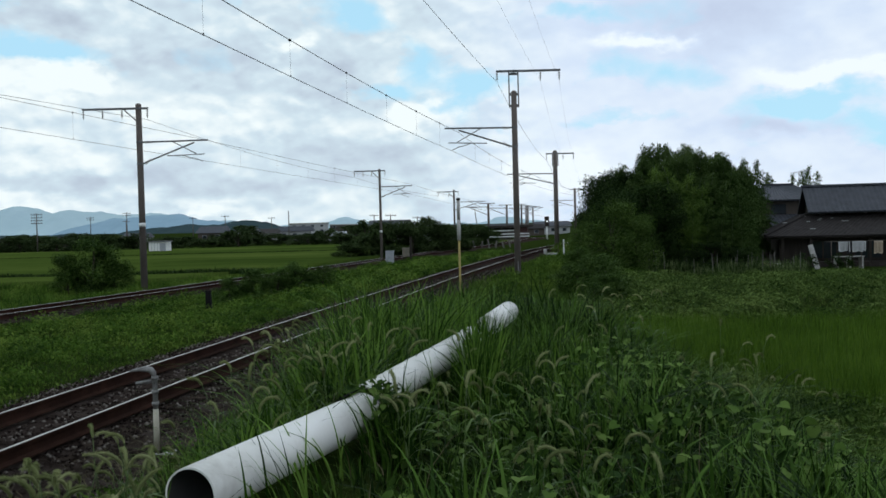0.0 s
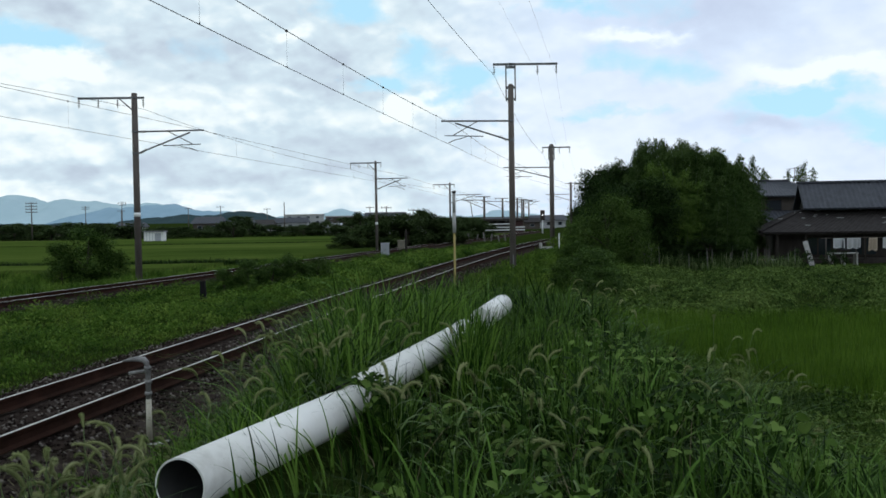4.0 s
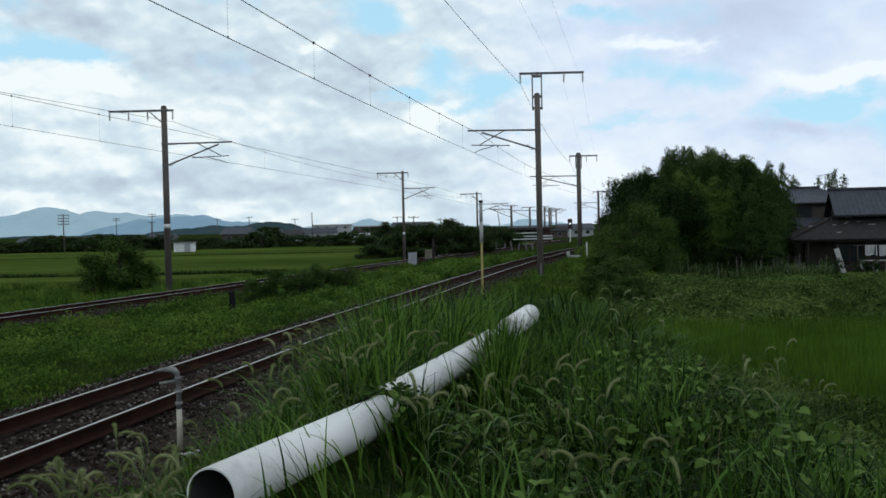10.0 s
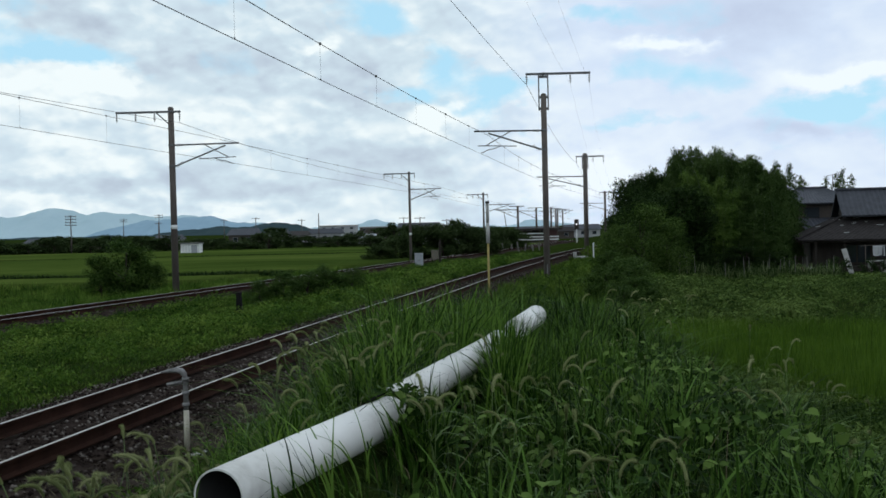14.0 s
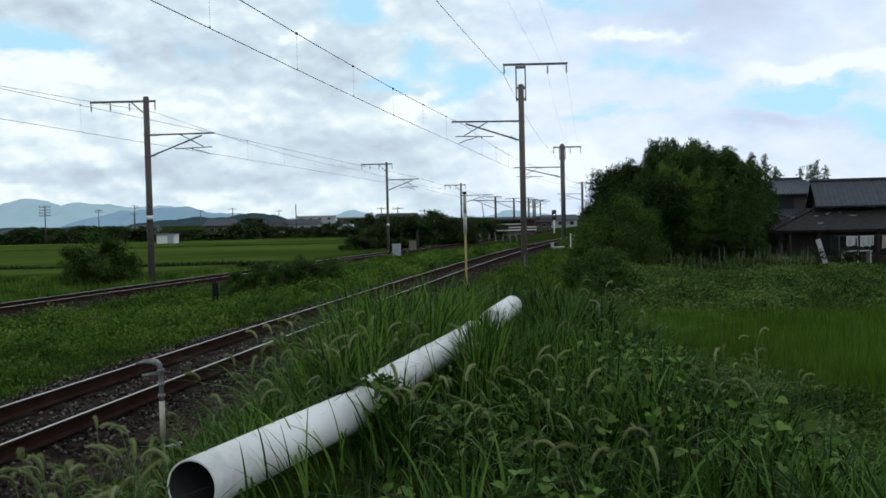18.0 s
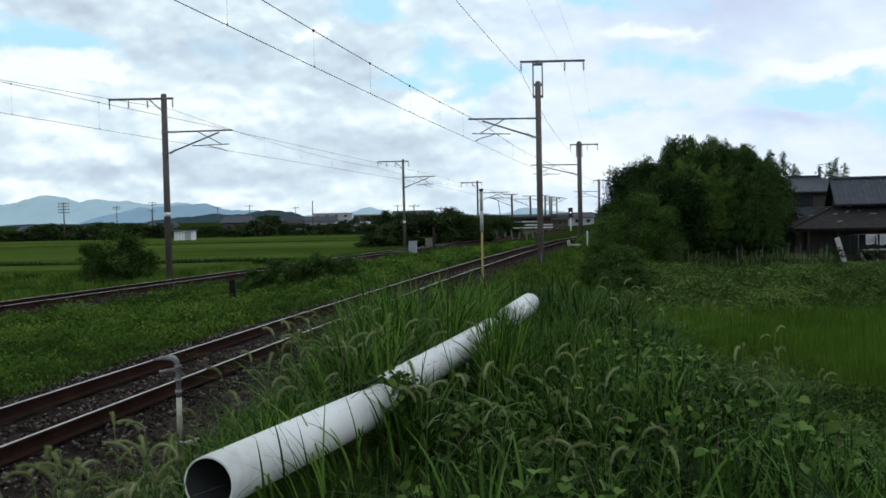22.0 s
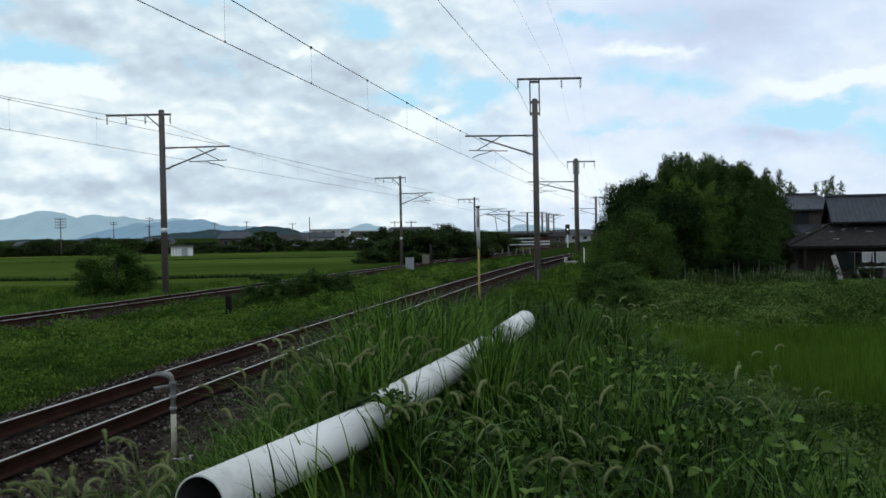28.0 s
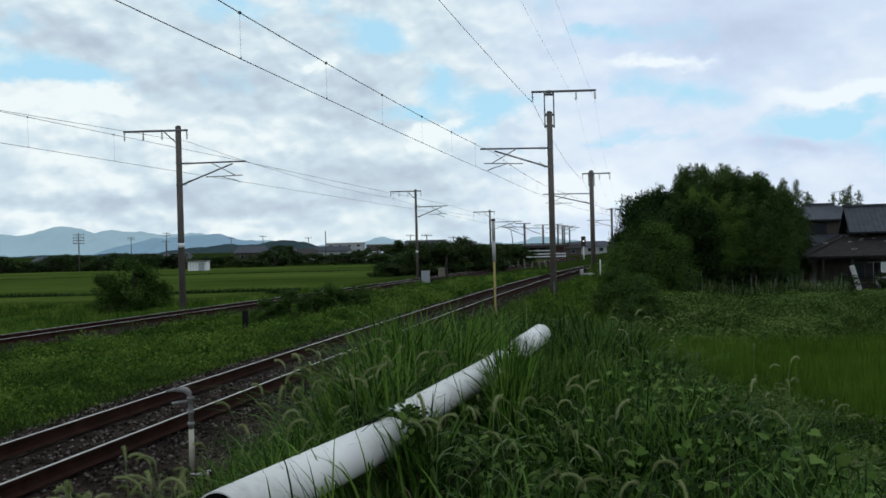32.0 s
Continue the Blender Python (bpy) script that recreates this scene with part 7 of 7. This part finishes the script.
def town():
    W, T = M["white_wall"], M["tile"]
    for x, y, w, d, h, rh, wl, rf, lb, fl, rows in [
            (-48.5, 215, 6, 6, 2.4, 1.5, M["plaster"], T, "brown house with a dark gable roof in the town", False, 1), (-43.0, 225, 5, 5, 2.3, 1.2, W, T, "pale house with a grey roof in the town", False, 1),
            (-39.0, 230, 5, 5, 2.0, 1.1, W, M["tile_old"], "pale house with a brown roof in the town", False, 1), (-33.5, 240, 8, 5, 2.2, 1.3, W, T, "pale house with a grey roof in the town", False, 1),
            (-36.5, 290, 11, 6, 4.2, 0, W, M["concrete"], "pale flat-roofed apartment block in the town", True, 3), (-26.5, 300, 9, 6, 3.6, 0, M["plaster"], M["concrete"], "grey flat-roofed block in the town", True, 3),
            (-22.0, 210, 7, 5, 1.2, 0.9, W, M["cab_grey"], "low pale shed in the town", False, 1), (-99, 225, 6, 5, 1.5, 1.1, M["plaster"], T, "low dark-roofed house among far trees", False, 1),
            (-86, 230, 5.5, 5, 1.5, 1.0, M["plaster"], M["tile_old"], "low dark-roofed house among far trees", False, 1), (-73, 240, 6, 5, 1.8, 1.1, W, T, "low dark-roofed house among far trees", False, 1),
            (-8, 190, 8, 6, 2.6, 1.6, W, T, "pale house behind the tree clump", False, 1), (-2, 185, 8, 5, 2.2, 1.4, W, M["cab_grey"], "pale house behind the tree clump", False, 1),
            (15.5, 205, 7, 5, 1.7, 1.1, W, T, "low pale house far along the line", False, 1), (22, 216, 7, 5, 1.6, 1.0, M["plaster"], M["tile_old"], "low brown house far along the line", False, 1),
            (29, 228, 8, 5, 1.9, 1.2, W, T, "low pale house far along the line", False, 1), (19.5, 245, 9, 5, 2.4, 0, W, M["concrete"], "pale flat-roofed building far along the line", True, 2)]:
        small_house(x, y, w, d, h, rh, wl, rf, lb, fl, rows)
    for px, y, h, arms in [(-61, 151, 6.4, 4), (-82, 235, 7, 2), (-75, 240, 6, 1), (-67, 215, 7.5, 2), (-61, 250, 6.5, 1), (-48.5, 230, 6.5, 1), (-26.5, 182, 6.3, 0), (-11.5, 200, 5.5, 1), (-6.5, 160, 5.0, 1), (-2.2, 170, 4.6, 1), (-40, 245, 6, 1)]:
        far_pole(px, y, h, arms)
    # masts of the line far ahead
    for x, y, h, s in [(9.2, 152, 6.2, -1), (13.6, 171, 6.2, -1), (18.0, 190, 6.6, 1), (20.4, 205, 6.6, -1), (22.5, 222, 6.8, 1), (25.6, 240, 6.8, -1)]:
        g = land_at(x, y)
        t = thing("line_mast", (x, y, g), "distant overhead line mast", "utility pole", "distant line masts")
        part("mast", rod(bmesh.new(), (0, 0, -0.2), (0, 0, h), 0.2, 0.16, 8), M["pole"], t, smooth=True)
        part("bracket_tube", tube(bmesh.new(), [(0, 0, h - 0.6), (s * 3.6, 0, h - 0.5)], 0.06, 5), M["steel"], t)
        part("bracket_stay", tube(bmesh.new(), [(0, 0, h - 1.9), (s * 3.0, 0, h - 0.6)], 0.05, 5), M["steel"], t)
        part("cross_arm", box(bmesh.new(), (-1.4, -0.06, h - 0.1), (1.0, 0.06, h + 0.02)), M["steel"], t)
    # signal at the bend
    x, y = 16.9, 140.0
    t = thing("railway_signal", (x, y, land_at(x, y)), "black railway signal head with a white lamp on a post", "signal")
    part("post", rod(bmesh.new(), (0, 0, -0.2), (0, 0, 1.9), 0.1, 0.09, 8), M["white_paint"], t, smooth=True)
    hd = part("head", box(bmesh.new(), (-0.32, -0.15, 1.85), (0.32, 0.15, 3.3), bevel=0.1), M["dark_wood"], t, "black signal head")
    part("lamp", rod(bmesh.new(), (0.0, -0.16, 2.6), (0.0, -0.22, 2.6), 0.11, 0.1, 10), M["lamp"], hd, "lit white lamp", smooth=True)
    # pale stakes along the clump
    rng = random.Random(77)
    for i in range(9):
        x, y = 3.0 + i * 0.75, 100.0 + rng.uniform(-1, 1)
        ob = new("fence_stake", finish(box(bmesh.new(), (-0.07, -0.05, -0.1), (0.07, 0.05, rng.uniform(0.5, 1.0)), pose(0, 0, 0, 0, rng.uniform(-14, 14), 0)), "fence_stake", M["stake_wood"]))
        ob.matrix_basis = pose(x, y, land_at(x, y))
        tagged(ob, "pale leaning fence stake by the trees", "stake", "fence stakes by the trees")


def ridge(name, dist, pts, depth, material, label, rough):
    """A range of hills: pts are (x, height) of its crest."""
    xs = np.linspace(pts[0][0], pts[-1][0], 1200)
    zs = np.interp(xs, [p[0] for p in pts], [p[1] for p in pts])
    k = np.array([0.6, 0.25, 0.6, 1.0, 1.5])
    w = np.ones(9) / 9
    zs = np.convolve(np.pad(zs, 4, mode="edge"), w, "valid")
    zs = zs + rough * sum(np.sin(xs / (dist * s) + i * 2.1) / (i + 1) for i, s in enumerate((0.012, 0.0065, 0.0031, 0.0017)))
    rows = []
    for t in np.linspace(0, 1, 9):
        fold = 1 + 0.12 * np.sin(xs / (dist * 0.009) + 5 * t) * math.sin(math.pi * t)
        rows.append(np.stack([xs, np.full_like(xs, dist - depth * (1 - t)) + 0.06 * depth * np.sin(xs / (dist * 0.011)), -12 + (zs + 12) * (math.sin(t * math.pi / 2) ** 1.1) * fold], 1))
    rows.append(np.stack([xs, np.full_like(xs, dist + depth), np.full_like(xs, -12.0)], 1))
    v = np.concatenate(rows)
    n = len(xs)
    i, j = np.meshgrid(np.arange(len(rows) - 1), np.arange(n - 1), indexing="ij")
    a = (i * n + j).ravel()
    return tagged(new(name, mesh_np(name, v, np.stack([a, a + 1, a + n + 1, a + n], 1), material, True)), label, "hills", kind="structure")


def hills():
    def crest(dist, px):
        f = 1712.0
        return [((x - 784) / f * dist, 1.95 + (394 + (784 - x) * 0.0218 - y) / f * dist) for x, y in px]

    # each range carries its haze as base colour, paler the farther it stands
    ridge("backdrop_mountains", 4100, crest(4100, [(-900, 400), (-400, 380), (-150, 368), (0, 374), (40, 368), (62, 365), (85, 359), (105, 366), (130, 371), (200, 369), (265, 376), (330, 373), (385, 384), (430, 388), (560, 396), (592, 393), (622, 380), (645, 381), (690, 394), (760, 396), (860, 392), (905, 380), (960, 388), (1040, 390), (1300, 380), (2200, 385)]), 500, M["hill_haze_blue"], "mountains on the horizon, haze painted into their blue colour", 4.5)
    ridge("backdrop_hills", 2900, crest(2900, [(120, 420), (190, 392), (225, 379), (262, 382), (300, 377), (345, 373), (372, 381), (405, 386), (440, 392), (480, 410), (520, 425)]), 300, M["hill_haze_mid"], "hills before the mountains, haze painted into their blue-grey colour", 2.0)
    ridge("backdrop_hill", 1500, crest(1500, [(-500, 420), (250, 408), (310, 398), (370, 391), (420, 394), (465, 384), (500, 388), (545, 402), (640, 408), (1400, 410)]), 200, M["hill_dark"], "dark wooded hill beyond the town, colour tinted for haze", 1.2)


far_fields()
bunds()
shed()
shelter()
town()
hills()


# ---- everything that moves ----
def motions():
    walk(clouds, [(0.0, pose(0, 0, 0, 0, 0, -0.47)), (16.0, pose(0, 0, 0, 0, 0, 0.0)), (32.0, pose(0, 0, 0, 0, 0, 0.47))])
    # grass that rocks in the wind, all leaning the same way in each gust
    rng = random.Random(8)
    for ob, x, y, rz, s in FOXTAILS[::3] + TUFTS:
        amp, per, ph = rng.uniform(2.0, 5.5), rng.uniform(1.3, 2.4), rng.uniform(0, 6.283)
        amp = amp * 0.6 if ob.name.startswith("grass_tuft") else amp
        z = ob.matrix_basis.translation.z
        rows = []
        for i in range(81):
            t = 0.4 * i
            gust = 0.6 + 0.4 * math.sin(t * 0.55 + x * 0.7)
            a = amp * gust * (math.sin(2 * math.pi * t / per + ph + x * 1.3) + 0.35)
            b = 0.5 * amp * gust * math.sin(2 * math.pi * t / (per * 1.37) + ph * 2)
            rows.append((t, pose(x, y, z, b, a, 0) @ pose(0, 0, 0, 0, 0, rz)))
        walk(ob, rows)


motions()
